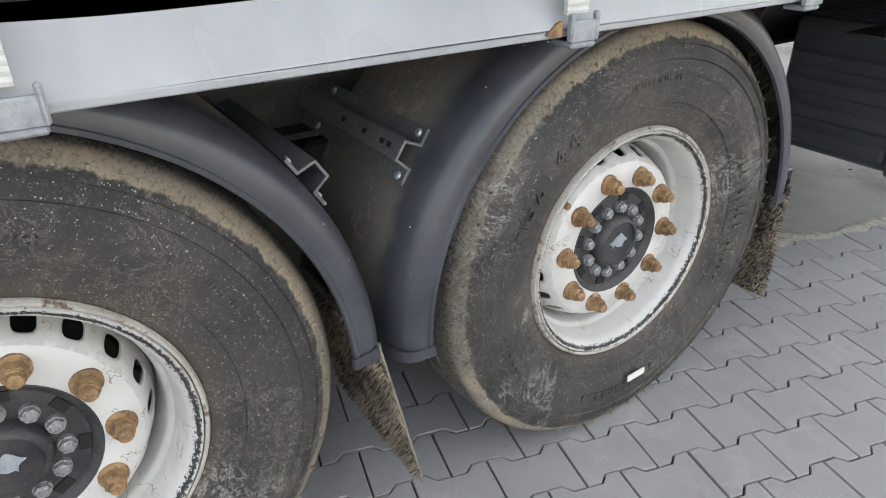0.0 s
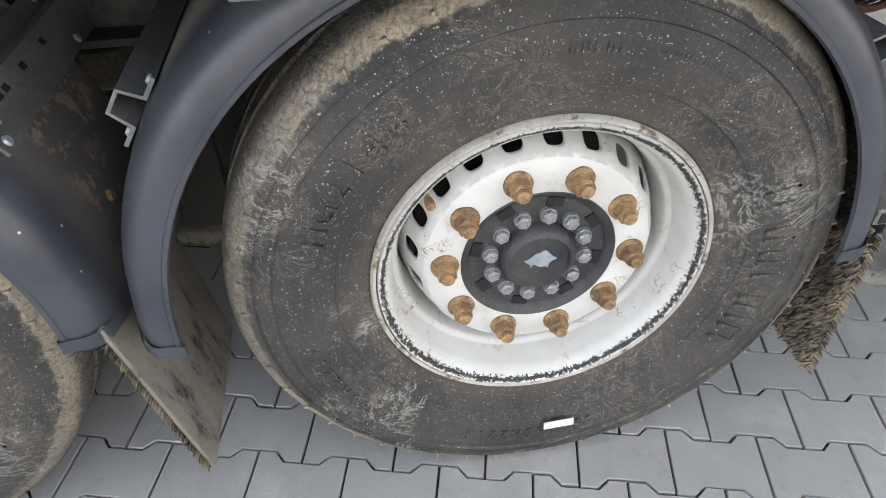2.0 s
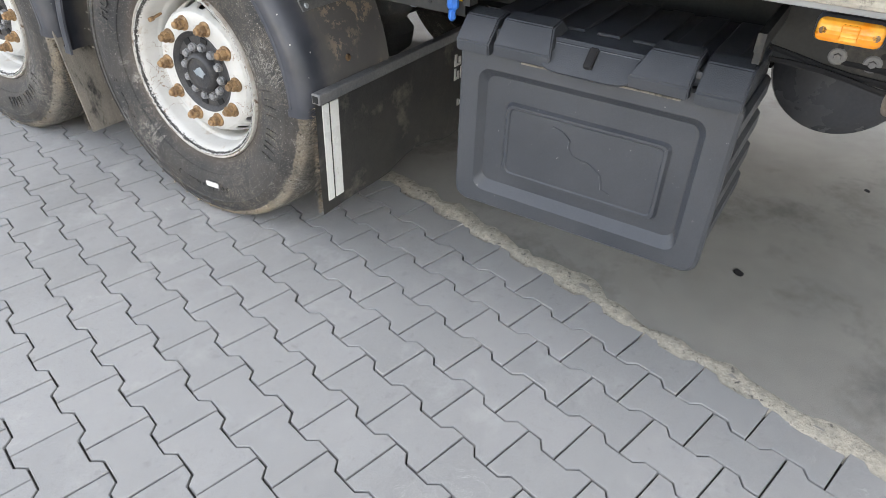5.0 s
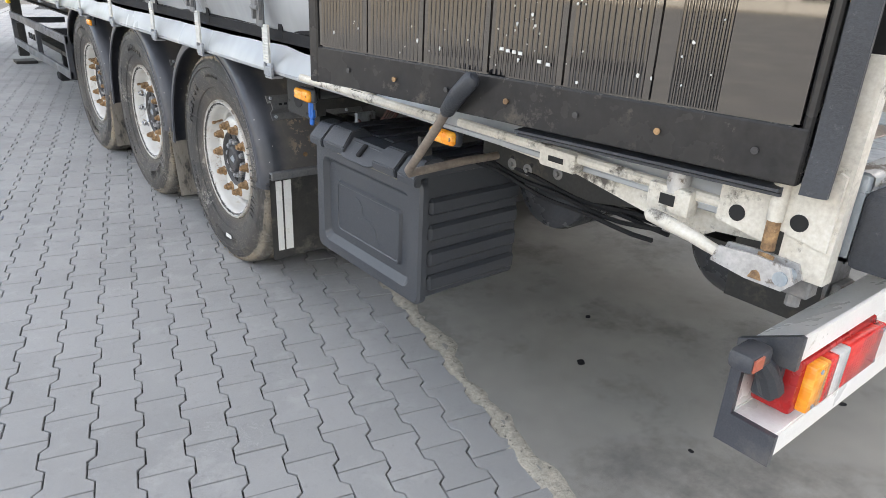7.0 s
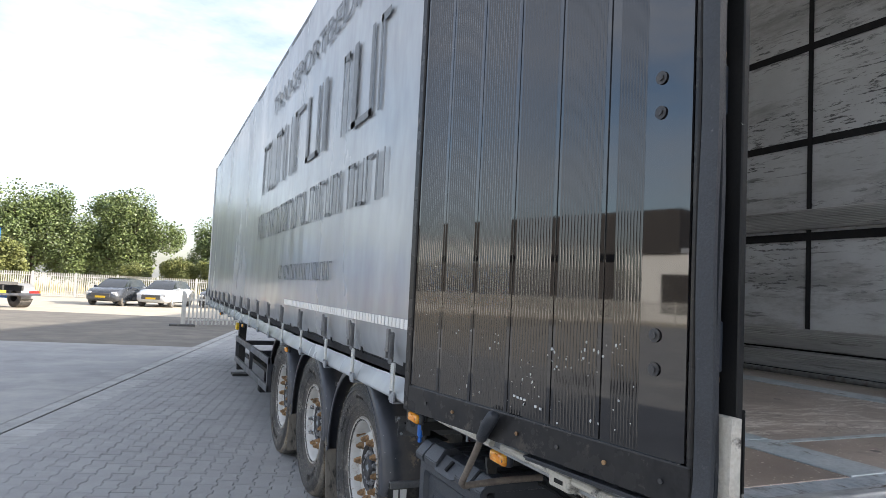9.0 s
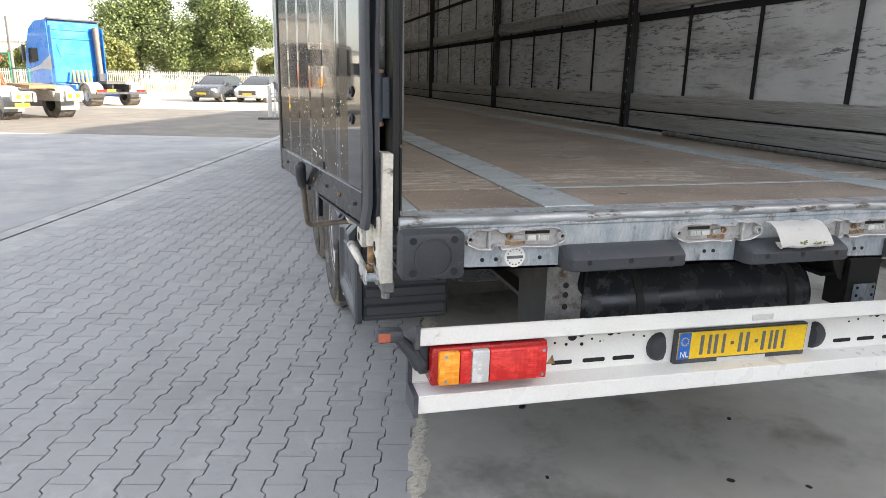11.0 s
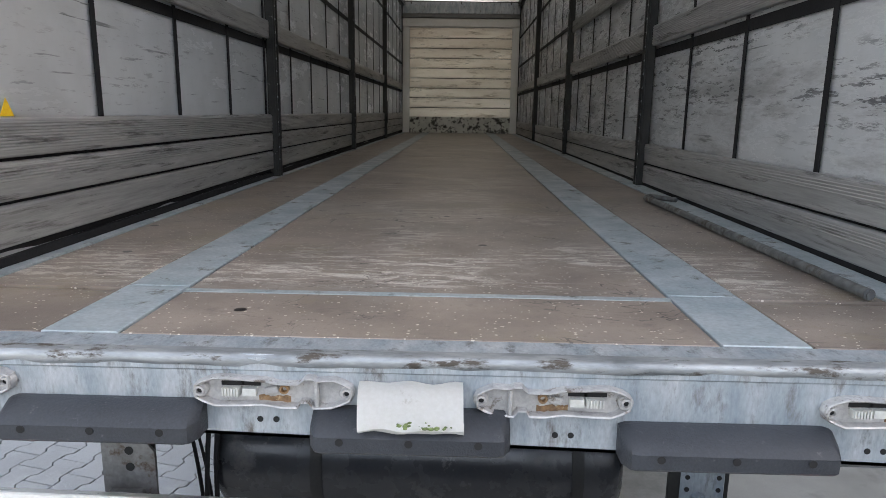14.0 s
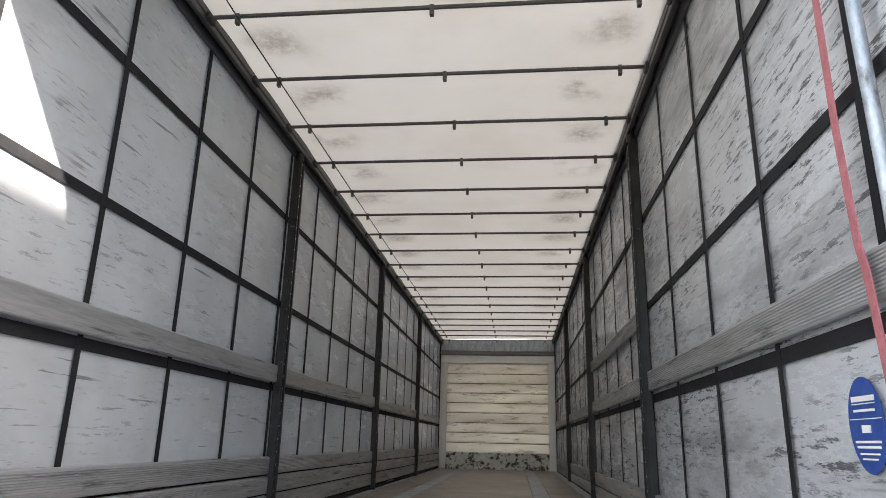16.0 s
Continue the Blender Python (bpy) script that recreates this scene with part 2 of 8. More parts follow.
def rim_paint():
    """White wheel paint: black chips round the flange, thin rust runs and grime in patches."""
    m, n, l, put, calc, span, cloud, blend = node_kit("white_rim_paint")
    co = n.new("ShaderNodeTexCoord").outputs["Object"]
    xyz = n.new("ShaderNodeSeparateXYZ")
    l.new(co, xyz.inputs[0])
    radius = calc("SQRT", calc("ADD", calc("MULTIPLY", xyz.outputs[1], xyz.outputs[1]), calc("MULTIPLY", xyz.outputs[2], xyz.outputs[2])))
    col = blend(span(cloud(co, 5, 6, 0.65), 0.3, 0.7), (0.63, 0.625, 0.60), (0.53, 0.52, 0.49))
    grime = calc("MULTIPLY", span(cloud(co, 11, 6, 0.75), 0.54, 0.70), span(cloud(co, 90, 4, 0.7), 0.35, 0.6))
    col = blend(calc("MULTIPLY", grime, 0.6), col, (0.36, 0.27, 0.18))
    ridge = calc("ABSOLUTE", calc("SUBTRACT", cloud(co, 9, 4, 0.6), 0.5))
    run = calc("MULTIPLY", calc("LESS_THAN", ridge, 0.0035), span(cloud(co, 6, 2), 0.50, 0.56))
    col = blend(calc("MULTIPLY", run, 0.75), col, (0.22, 0.13, 0.07))
    edge = calc("ADD", radius, calc("MULTIPLY", calc("SUBTRACT", cloud(co, 150, 6, 0.8), 0.5), 0.034))
    chip = calc("MULTIPLY", calc("MULTIPLY", calc("GREATER_THAN", edge, 0.2745), calc("LESS_THAN", edge, 0.2825)), span(cloud(co, 3.1, 3), 0.40, 0.46))
    col = blend(chip, col, (0.03, 0.028, 0.026))
    bs = n["Principled BSDF"]
    l.new(col, bs.inputs["Base Color"])
    put(bs.inputs["Roughness"], calc("ADD", 0.32, calc("MULTIPLY", chip, 0.5)))
    bp = n.new("ShaderNodeBump")
    bp.inputs["Strength"].default_value, bp.inputs["Distance"].default_value = 0.15, 0.002
    l.new(calc("SUBTRACT", calc("MULTIPLY", cloud(co, 200, 3), 0.2), chip), bp.inputs["Height"])
    l.new(bp.outputs["Normal"], bs.inputs["Normal"])
    return m


def roof_skin():
    """Pale thin cloth with brown-grey damp stains near both edges, one pair in most bays."""
    m, n, l, put, calc, span, cloud, blend = node_kit("translucent_roof_cloth")
    co = n.new("ShaderNodeTexCoord").outputs["Object"]
    xyz = n.new("ShaderNodeSeparateXYZ")
    l.new(co, xyz.inputs[0])
    col = blend(span(cloud(co, 0.9, 6), 0.35, 0.7), (0.80, 0.785, 0.75), (0.72, 0.70, 0.655))
    side = calc("ABSOLUTE", xyz.outputs[0])
    ring = calc("ABSOLUTE", calc("SUBTRACT", calc("ADD", side, calc("MULTIPLY", calc("SUBTRACT", cloud(co, 1.3, 2), 0.5), 0.5)), 0.90))
    bay = calc("PINGPONG", calc("ADD", xyz.outputs[1], 0.168), 0.319)
    spot = calc("MULTIPLY", span(calc("MULTIPLY", ring, -1.0), -0.26, -0.02), span(bay, 0.10, 0.30))
    spot = calc("MULTIPLY", spot, span(cloud(co, 2.1, 3), 0.36, 0.54))
    col = blend(calc("MULTIPLY", calc("MULTIPLY", spot, 0.75), span(cloud(co, 30, 6, 0.6), 0.1, 0.7)), col, (0.27, 0.235, 0.20))
    bs = n["Principled BSDF"]
    l.new(col, bs.inputs["Base Color"])
    bs.inputs["Roughness"].default_value = 0.6
    tl = n.new("ShaderNodeBsdfTranslucent")
    tone = n.new("ShaderNodeMixRGB")
    tone.blend_type = "MULTIPLY"
    tone.inputs[0].default_value, tone.inputs[2].default_value = 1.0, (1.0, 0.96, 0.90, 1)
    l.new(col, tone.inputs[1])
    l.new(tone.outputs["Color"], tl.inputs["Color"])
    mix = n.new("ShaderNodeMixShader")
    mix.inputs[0].default_value = 0.085
    l.new(bs.outputs["BSDF"], mix.inputs[1])
    l.new(tl.outputs["BSDF"], mix.inputs[2])
    l.new(mix.outputs["Shader"], n["Material Output"].inputs["Surface"])
    return m


def floor_ply():
    """Worn brown plywood: pale crosswise scuffs in patches, scattered grit and a few dark spots."""
    m, n, l, put, calc, span, cloud, blend = node_kit("worn_plywood_floor")
    co = n.new("ShaderNodeTexCoord").outputs["Object"]
    mp = n.new("ShaderNodeMapping")
    mp.inputs["Scale"].default_value = (1.1, 4.5, 1)
    l.new(co, mp.inputs["Vector"])
    across = mp.outputs["Vector"]
    xyz = n.new("ShaderNodeSeparateXYZ")
    l.new(co, xyz.inputs[0])
    fine = cloud(co, 260, 3, 0.6)
    col = blend(span(cloud(co, 3.2, 6, 0.65), 0.3, 0.7), (0.330, 0.275, 0.229), (0.195, 0.160, 0.135))
    col = blend(calc("MULTIPLY", span(cloud(co, 0.9, 4, 0.6), 0.5, 0.68), 0.5), col, (0.34, 0.31, 0.275))
    col = blend(calc("MULTIPLY", span(cloud(co, 2.1, 6, 0.75, 0.8), 0.52, 0.64), 0.45), col, (0.26, 0.215, 0.125))
    col = blend(calc("MULTIPLY", span(cloud(co, 4.6, 5, 0.7), 0.56, 0.70), 0.55), col, (0.115, 0.092, 0.078))
    # the peeled stretch lies just past the crosswise bar; elsewhere scuffs are rare
    peeled = calc("MULTIPLY", span(xyz.outputs[1], 0.46, 0.56), calc("SUBTRACT", 1.0, span(xyz.outputs[1], 0.75, 1.15)))
    rare = calc("ADD", calc("MULTIPLY", peeled, span(cloud(co, 2.4, 3), 0.40, 0.52)), calc("MULTIPLY", span(cloud(co, 1.3, 3), 0.53, 0.62), 0.6))
    scuff = calc("MULTIPLY", span(cloud(across, 5, 8, 0.85, 0.5), 0.50, 0.555), calc("MINIMUM", rare, 1.0))
    col = blend(calc("MULTIPLY", scuff, calc("ADD", 0.4, fine)), col, (0.66, 0.62, 0.56))
    dark = calc("MULTIPLY", span(cloud(across, 4, 7, 0.75), 0.60, 0.66), span(cloud(co, 2.3, 2), 0.5, 0.6))
    col = blend(calc("MULTIPLY", dark, 0.7), col, (0.07, 0.06, 0.055))

    def dots(scale, size, share):
        vor = n.new("ShaderNodeTexVoronoi")
        vor.inputs["Scale"].default_value = scale
        l.new(co, vor.inputs["Vector"])
        sep = n.new("ShaderNodeSeparateColor")
        l.new(vor.outputs["Color"], sep.inputs[0])
        return calc("MULTIPLY", calc("LESS_THAN", vor.outputs["Distance"], size), calc("GREATER_THAN", sep.outputs[0], 1 - share))

    col = blend(calc("MULTIPLY", span(cloud(co, 55, 6, 0.8), 0.56, 0.64), 0.5), col, (0.12, 0.10, 0.088))
    col = blend(dots(110, 0.26, 0.10), col, (0.70, 0.66, 0.57))
    col = blend(dots(60, 0.22, 0.15), col, (0.66, 0.62, 0.54))
    crack = calc("MULTIPLY", calc("LESS_THAN", calc("ABSOLUTE", calc("SUBTRACT", cloud(co, 1.5, 5, 0.6, 1.0), 0.5)), 0.0022), span(cloud(co, 0.8, 2), 0.48, 0.56))
    col = blend(crack, col, (0.04, 0.035, 0.03))
    col = blend(dots(7, 0.11, 0.16), col, (0.035, 0.03, 0.028))
    bs = n["Principled BSDF"]
    l.new(col, bs.inputs["Base Color"])
    bs.inputs["Roughness"].default_value = 0.33
    bp = n.new("ShaderNodeBump")
    bp.inputs["Strength"].default_value, bp.inputs["Distance"].default_value = 0.15, 0.003
    l.new(fine, bp.inputs["Height"])
    l.new(bp.outputs["Normal"], bs.inputs["Normal"])
    return m


def mat(name, c1, c2=None, scale=6.0, rough=0.6, metal=0.0, bump=0.0, bscale=120.0, dirt=None, dscale=2.0, damt=0.5,
        drough=0.85, rand=0.0, spec=0.5, stretch=(1, 1, 1), rspread=0.12, island=0.0, coat=0.0, dsharp=0.16, through_light=0.0, tint=(1, 1, 1), ior=1.5):
    m = bpy.data.materials.new(name)
    m.use_nodes = True
    n, l = m.node_tree.nodes, m.node_tree.links
    bs = n["Principled BSDF"]
    co = n.new("ShaderNodeTexCoord")
    mp = n.new("ShaderNodeMapping")
    mp.inputs["Scale"].default_value = stretch
    l.new(co.outputs["Object"], mp.inputs["Vector"])
    vec = mp.outputs["Vector"]

    def noise_tex(s, detail=5.0, rgh=0.6):
        t = n.new("ShaderNodeTexNoise")
        t.inputs["Scale"].default_value, t.inputs["Detail"].default_value, t.inputs["Roughness"].default_value = s, detail, rgh
        l.new(vec, t.inputs["Vector"])
        return t

    def ramp(fac, a, b, ca, cb):
        r = n.new("ShaderNodeValToRGB")
        r.color_ramp.elements[0].position, r.color_ramp.elements[1].position = a, b
        r.color_ramp.elements[0].color, r.color_ramp.elements[1].color = (*ca, 1), (*cb, 1)
        l.new(fac, r.inputs["Fac"])
        return r

    c2 = c2 or tuple(v * 0.8 for v in c1)
    big = noise_tex(scale)
    col = ramp(big.outputs["Fac"], 0.3, 0.7, c1, c2).outputs["Color"]
    fine = noise_tex(bscale, 3.0)
    rgh = n.new("ShaderNodeMapRange")
    rgh.inputs["From Min"].default_value, rgh.inputs["From Max"].default_value = 0.3, 0.7
    rgh.inputs["To Min"].default_value, rgh.inputs["To Max"].default_value = max(0.02, rough - rspread), min(1, rough + rspread)
    l.new(big.outputs["Fac"], rgh.inputs["Value"])
    rout = rgh.outputs["Result"]
    grain = n.new("ShaderNodeMixRGB")
    grain.blend_type = "OVERLAY"
    grain.inputs[0].default_value = 0.35
    l.new(col, grain.inputs[1])
    l.new(fine.outputs["Fac"], grain.inputs[2])
    col = grain.outputs["Color"]
    if rand or island:
        hs = n.new("ShaderNodeHueSaturation")
        mr = n.new("ShaderNodeMapRange")
        amount = rand or island
        mr.inputs["To Min"].default_value, mr.inputs["To Max"].default_value = 1 - amount, 1 + amount
        if rand:
            l.new(n.new("ShaderNodeObjectInfo").outputs["Random"], mr.inputs["Value"])
        else:
            l.new(n.new("ShaderNodeNewGeometry").outputs["Random Per Island"], mr.inputs["Value"])
        l.new(mr.outputs["Result"], hs.inputs["Value"])
        l.new(col, hs.inputs["Color"])
        col = hs.outputs["Color"]
    if dirt:
        d = noise_tex(dscale, 8.0, 0.72)
        mask = ramp(d.outputs["Fac"], 0.62 - damt * 0.3 - dsharp / 2, 0.62 - damt * 0.3 + dsharp / 2, (0, 0, 0), (1, 1, 1))
        mx = n.new("ShaderNodeMixRGB")
        l.new(mask.outputs["Color"], mx.inputs[0])
        l.new(col, mx.inputs[1])
        mx.inputs[2].default_value = (*dirt, 1)
        col = mx.outputs["Color"]
        rm = n.new("ShaderNodeMixRGB")
        l.new(mask.outputs["Color"], rm.inputs[0])
        l.new(rout, rm.inputs[1])
        rm.inputs[2].default_value = (drough, drough, drough, 1)
        rout = rm.outputs["Color"]
    l.new(col, bs.inputs["Base Color"])
    l.new(rout, bs.inputs["Roughness"])
    bs.inputs["Metallic"].default_value = metal
    bs.inputs["Specular IOR Level"].default_value = spec
    bs.inputs["Coat Weight"].default_value = coat
    bs.inputs["IOR"].default_value = ior
    if bump:
        b = n.new("ShaderNodeBump")
        b.inputs["Strength"].default_value, b.inputs["Distance"].default_value = bump, 0.004
        l.new(fine.outputs["Fac"], b.inputs["Height"])
        l.new(b.outputs["Normal"], bs.inputs["Normal"])
    if through_light:   # thin cloth that lets some light through
        tl = n.new("ShaderNodeBsdfTranslucent")
        tc = n.new("ShaderNodeMixRGB")
        tc.blend_type = "MULTIPLY"
        tc.inputs[0].default_value = 1.0
        tc.inputs[2].default_value = (*tint, 1)
        l.new(col, tc.inputs[1])
        l.new(tc.outputs["Color"], tl.inputs["Color"])
        mix = n.new("ShaderNodeMixShader")
        mix.inputs[0].default_value = through_light
        l.new(bs.outputs["BSDF"], mix.inputs[1])
        l.new(tl.outputs["BSDF"], mix.inputs[2])
        l.new(mix.outputs["Shader"], n["Material Output"].inputs["Surface"])
    return m


M = {}
M["paver"] = paver_stone("paver_concrete", True)
M["paver_far"] = paver_stone("paver_concrete_joined", False)
M["joint"] = mat("joint_sand", (0.03, 0.03, 0.029), (0.06, 0.057, 0.05), 30, 0.95, bump=0.5, bscale=500)
M["slab"] = mat("worn_concrete", (0.335, 0.318, 0.285), (0.265, 0.251, 0.225), 3, 0.8, bump=0.3, bscale=300, dirt=(0.15, 0.143, 0.13), dscale=1.4, damt=0.12)
M["mortar"] = mat("crumbling_mortar", (0.54, 0.49, 0.40), (0.33, 0.305, 0.255), 40, 0.95, bump=1.0, bscale=110, dirt=(0.14, 0.13, 0.115), dscale=45, damt=0.04, dsharp=0.08)
M["sand"] = mat("sandy_yard", (0.52, 0.46, 0.36), (0.42, 0.37, 0.29), 1.5, 0.95, bump=0.3, bscale=60)
M["rubber"] = tyre_rubber()
M["rim"] = rim_paint()
M["rust"] = mat("rusty_nut", (0.40, 0.245, 0.115), (0.13, 0.08, 0.05), 55, 0.72, metal=0.2, bump=0.8, bscale=260, dirt=(0.50, 0.38, 0.24), dscale=70, damt=-0.02, rand=0.22, dsharp=0.08)
M["chrome"] = mat("bright_nut", (0.7, 0.7, 0.7), (0.5, 0.5, 0.5), 30, 0.25, metal=1.0)
M["hub"] = mat("grimy_black_hub", (0.024, 0.025, 0.030), (0.07, 0.066, 0.062), 14, 0.45, bump=0.5, bscale=120, dirt=(0.26, 0.24, 0.21), dscale=150, damt=-0.16, ior=1.45, dsharp=0.08)
M["plastic"] = mat("black_plastic", (0.040, 0.043, 0.052), (0.062, 0.066, 0.077), 4, 0.36, bump=0.08, bscale=260, dirt=(0.16, 0.15, 0.135), dscale=5, damt=-0.12, dsharp=0.3, drough=0.7, ior=1.42)
M["guard"] = guard_plastic()
M["chassis"] = mat("dark_grey_chassis_paint", (0.024, 0.025, 0.025), (0.040, 0.039, 0.037), 6, 0.6, bump=0.12, dirt=(0.10, 0.085, 0.07), dscale=7, damt=-0.05, ior=1.35)
M["galv"] = mat("galvanised_steel", (0.50, 0.525, 0.545), (0.27, 0.32, 0.36), 9, 0.45, metal=0.4, bump=0.2, bscale=90, dirt=(0.16, 0.15, 0.135), dscale=15, damt=0.02, dsharp=0.16, stretch=(1.6, 1, 0.55))
M["white"] = mat("white_painted_steel", (0.82, 0.81, 0.78), (0.74, 0.73, 0.69), 2.5, 0.35, bump=0.04, dirt=(0.46, 0.42, 0.35), dscale=14, damt=-0.22, dsharp=0.12)
M["curtain"] = mat("grey_pvc_curtain", (0.43, 0.445, 0.455), (0.40, 0.415, 0.425), 0.8, 0.22, bump=0.0, bscale=5, dirt=(0.36, 0.36, 0.35), dscale=1.6, damt=-0.35, stretch=(1, 1, 0.4), through_light=0.2, ior=1.6)
M["door"] = mat("black_glossy_door_panel", (0.005, 0.005, 0.006), (0.010, 0.009, 0.009), 3, 0.03, bump=0.0, bscale=500, dirt=(0.05, 0.043, 0.034), dscale=30, damt=-0.36, rspread=0.015, ior=1.8)
M["doordull"] = mat("scuffed_black_door_frame", (0.025, 0.025, 0.026), (0.04, 0.038, 0.036), 6, 0.26, bump=0.06, bscale=60, dirt=(0.13, 0.11, 0.09), dscale=14, damt=-0.18, ior=1.28)
M["ply"] = floor_ply()
M["floorstrip"] = mat("pale_galvanised_strip", (0.47, 0.51, 0.53), (0.32, 0.385, 0.415), 7, 0.42, metal=0.25, bump=0.12, bscale=90, dirt=(0.20, 0.195, 0.17), dscale=12, damt=-0.03, dsharp=0.10)
M["alu"] = mat("weathered_aluminium", (0.44, 0.445, 0.44), (0.30, 0.303, 0.30), 7, 0.40, metal=0.4, bump=0.12, bscale=60, dirt=(0.10, 0.097, 0.093), dscale=16, damt=0.0, stretch=(1, 0.12, 2.0), dsharp=0.14)
# also colours the solid strips that stand for shade in load-space gaps
M["black"] = mat("black_webbing_and_gap_shade", (0.014, 0.014, 0.016), (0.026, 0.026, 0.027), 20, 0.75, bump=0.2, ior=1.25)
M["yellow"] = mat("yellow_reflective", (0.85, 0.55, 0.02), (0.75, 0.48, 0.02), 8, 0.4)
M["red"] = lamp_lens("red_lens", (0.62, 0.012, 0.012), (0.90, 0.05, 0.035))
M["orange"] = lamp_lens("amber_lens", (0.95, 0.30, 0.01), (1.0, 0.50, 0.06))
M["clear"] = lamp_lens("clear_lens", (0.55, 0.55, 0.54), (0.85, 0.85, 0.83))
M["blue"] = mat("blue_truck_paint", (0.02, 0.20, 0.62), (0.015, 0.17, 0.55), 2, 0.3, coat=0.6)
M["fender"] = mat("grey_plastic_fender", (0.26, 0.26, 0.255), (0.21, 0.21, 0.205), 3, 0.55)
M["silver"] = mat("silver_paint", (0.45, 0.47, 0.5), (0.36, 0.38, 0.4), 3, 0.35, metal=0.4)
M["glass"] = mat("dark_window_glass", (0.02, 0.025, 0.03), (0.03, 0.035, 0.04), 3, 0.05)
M["cream"] = mat("cream_vehicle_paint", (0.46, 0.44, 0.39), (0.36, 0.34, 0.30), 4, 0.5, dirt=(0.18, 0.155, 0.125), dscale=5, damt=0.1)
M["leaf"] = mat("summer_foliage", (0.16, 0.20, 0.065), (0.075, 0.11, 0.035), 0.7, 0.55, island=0.45)
M["bark"] = mat("bark", (0.10, 0.075, 0.055), (0.06, 0.045, 0.035), 8, 0.9, bump=0.6)
M["curtain_in"] = curtain_lining("scuffed_curtain_inside", 0.35)
M["roofskin"] = roof_skin()
M["curtain_in_worn"] = curtain_lining("heavily_scuffed_curtain_inside", 0.9)
M["rimrust"] = mat("worn_rim_edge", (0.50, 0.48, 0.44), (0.34, 0.30, 0.25), 14, 0.55, bump=0.4, bscale=200, dirt=(0.13, 0.085, 0.055), dscale=26, damt=0.12, dsharp=0.08)
# near-black pieces paint the shade inside holes, slots and sockets
M["void"] = mat("deep_shadow_gap", (0.012, 0.012, 0.012), (0.016, 0.016, 0.016), 10, 0.9)
M["hubbolt"] = mat("dull_hub_bolt", (0.26, 0.26, 0.27), (0.42, 0.42, 0.42), 90, 0.35, metal=0.5, bump=0.4, bscale=200, dirt=(0.10, 0.095, 0.09), dscale=120, damt=0.0)
M["bristle"] = mat("muddy_bristles", (0.33, 0.265, 0.185), (0.03, 0.026, 0.024), 12, 0.95, island=0.9)
M["flap"] = mat("mud_streaked_rubber", (0.075, 0.075, 0.073), (0.12, 0.115, 0.108), 12, 0.7, bump=0.3, bscale=220, dirt=(0.30, 0.27, 0.23), dscale=5, damt=-0.05, ior=1.36)
M["mudflap"] = mat("mud_streaked_flap", (0.27, 0.24, 0.20), (0.16, 0.143, 0.12), 9, 0.85, bump=0.5, bscale=160, dirt=(0.028, 0.027, 0.026), dscale=9, damt=0.1, stretch=(1.5, 1.5, 0.6), dsharp=0.12)
M["armsteel"] = mat("dusty_dark_steel", (0.13, 0.135, 0.14), (0.22, 0.215, 0.21), 14, 0.6, metal=0.3, bump=0.2)
M["print"] = mat("pale_print", (0.6, 0.6, 0.58), (0.5, 0.5, 0.48), 30, 0.6)
M["ink"] = mat("dark_grey_print", (0.10, 0.105, 0.11), (0.14, 0.145, 0.15), 20, 0.5)
M["blueplastic"] = mat("blue_plastic", (0.02, 0.15, 0.55), (0.015, 0.12, 0.45), 20, 0.4)
M["cable"] = mat("cable_sheath", (0.035, 0.022, 0.020), (0.11, 0.035, 0.025), 22, 0.5)
M["boxplastic"] = mat("tool_box_plastic", (0.038, 0.042, 0.049), (0.054, 0.058, 0.066), 5, 0.40, bump=0.2, bscale=420, dirt=(0.34, 0.33, 0.31), dscale=75, damt=-0.235, dsharp=0.04, ior=1.5)
M["oldpaint"] = mat("peeling_post_paint", (0.010, 0.010, 0.011), (0.020, 0.020, 0.020), 6, 0.5, bump=0.15, dirt=(0.50, 0.49, 0.45), dscale=11, damt=-0.16, dsharp=0.02, ior=1.35)
M["postflake"] = mat("flaking_grey_post_foot", (0.32, 0.32, 0.305), (0.24, 0.235, 0.225), 9, 0.55, bump=0.25, dirt=(0.014, 0.014, 0.014), dscale=7, damt=0.48, dsharp=0.02)
# pale colour carries the highlight line along each front-wall plank
M["lip"] = mat("worn_plank_edge_highlight", (0.88, 0.83, 0.73), (0.72, 0.66, 0.55), 5, 0.4, metal=0.1, dirt=(0.35, 0.28, 0.2), dscale=9, damt=-0.05)
M["darkclad"] = mat("dark_brown_cladding", (0.045, 0.04, 0.036), (0.06, 0.052, 0.045), 1, 0.7)
M["postwhite"] = mat("chipped_white_post", (0.64, 0.61, 0.54), (0.46, 0.43, 0.37), 9, 0.5, bump=0.25, dirt=(0.10, 0.09, 0.08), dscale=13, damt=0.06, dsharp=0.10)
M["bumprub"] = mat("rubber_buffer", (0.030, 0.033, 0.039), (0.046, 0.050, 0.057), 9, 0.5, bump=0.3, bscale=200, dirt=(0.16, 0.16, 0.16), dscale=40, damt=-0.24, ior=1.42)
M["redstrap"] = mat("faded_red_webbing", (0.42, 0.15, 0.16), (0.33, 0.11, 0.12), 20, 0.8, bump=0.3)
M["asphalt"] = mat("grey_yard_paving", (0.34, 0.335, 0.325), (0.28, 0.277, 0.27), 1.2, 0.9, bump=0.3, bscale=90, dirt=(0.40, 0.39, 0.36), dscale=0.7, damt=0.2)
# sunlit copy of the yard paving: darker and warmer than the shaded stretch
M["yardfar"] = mat("sunlit_sandy_yard_paving", (0.185, 0.165, 0.135), (0.14, 0.127, 0.108), 1.5, 0.9, bump=0.3, bscale=60, dirt=(0.22, 0.195, 0.155), dscale=0.5, damt=0.1)
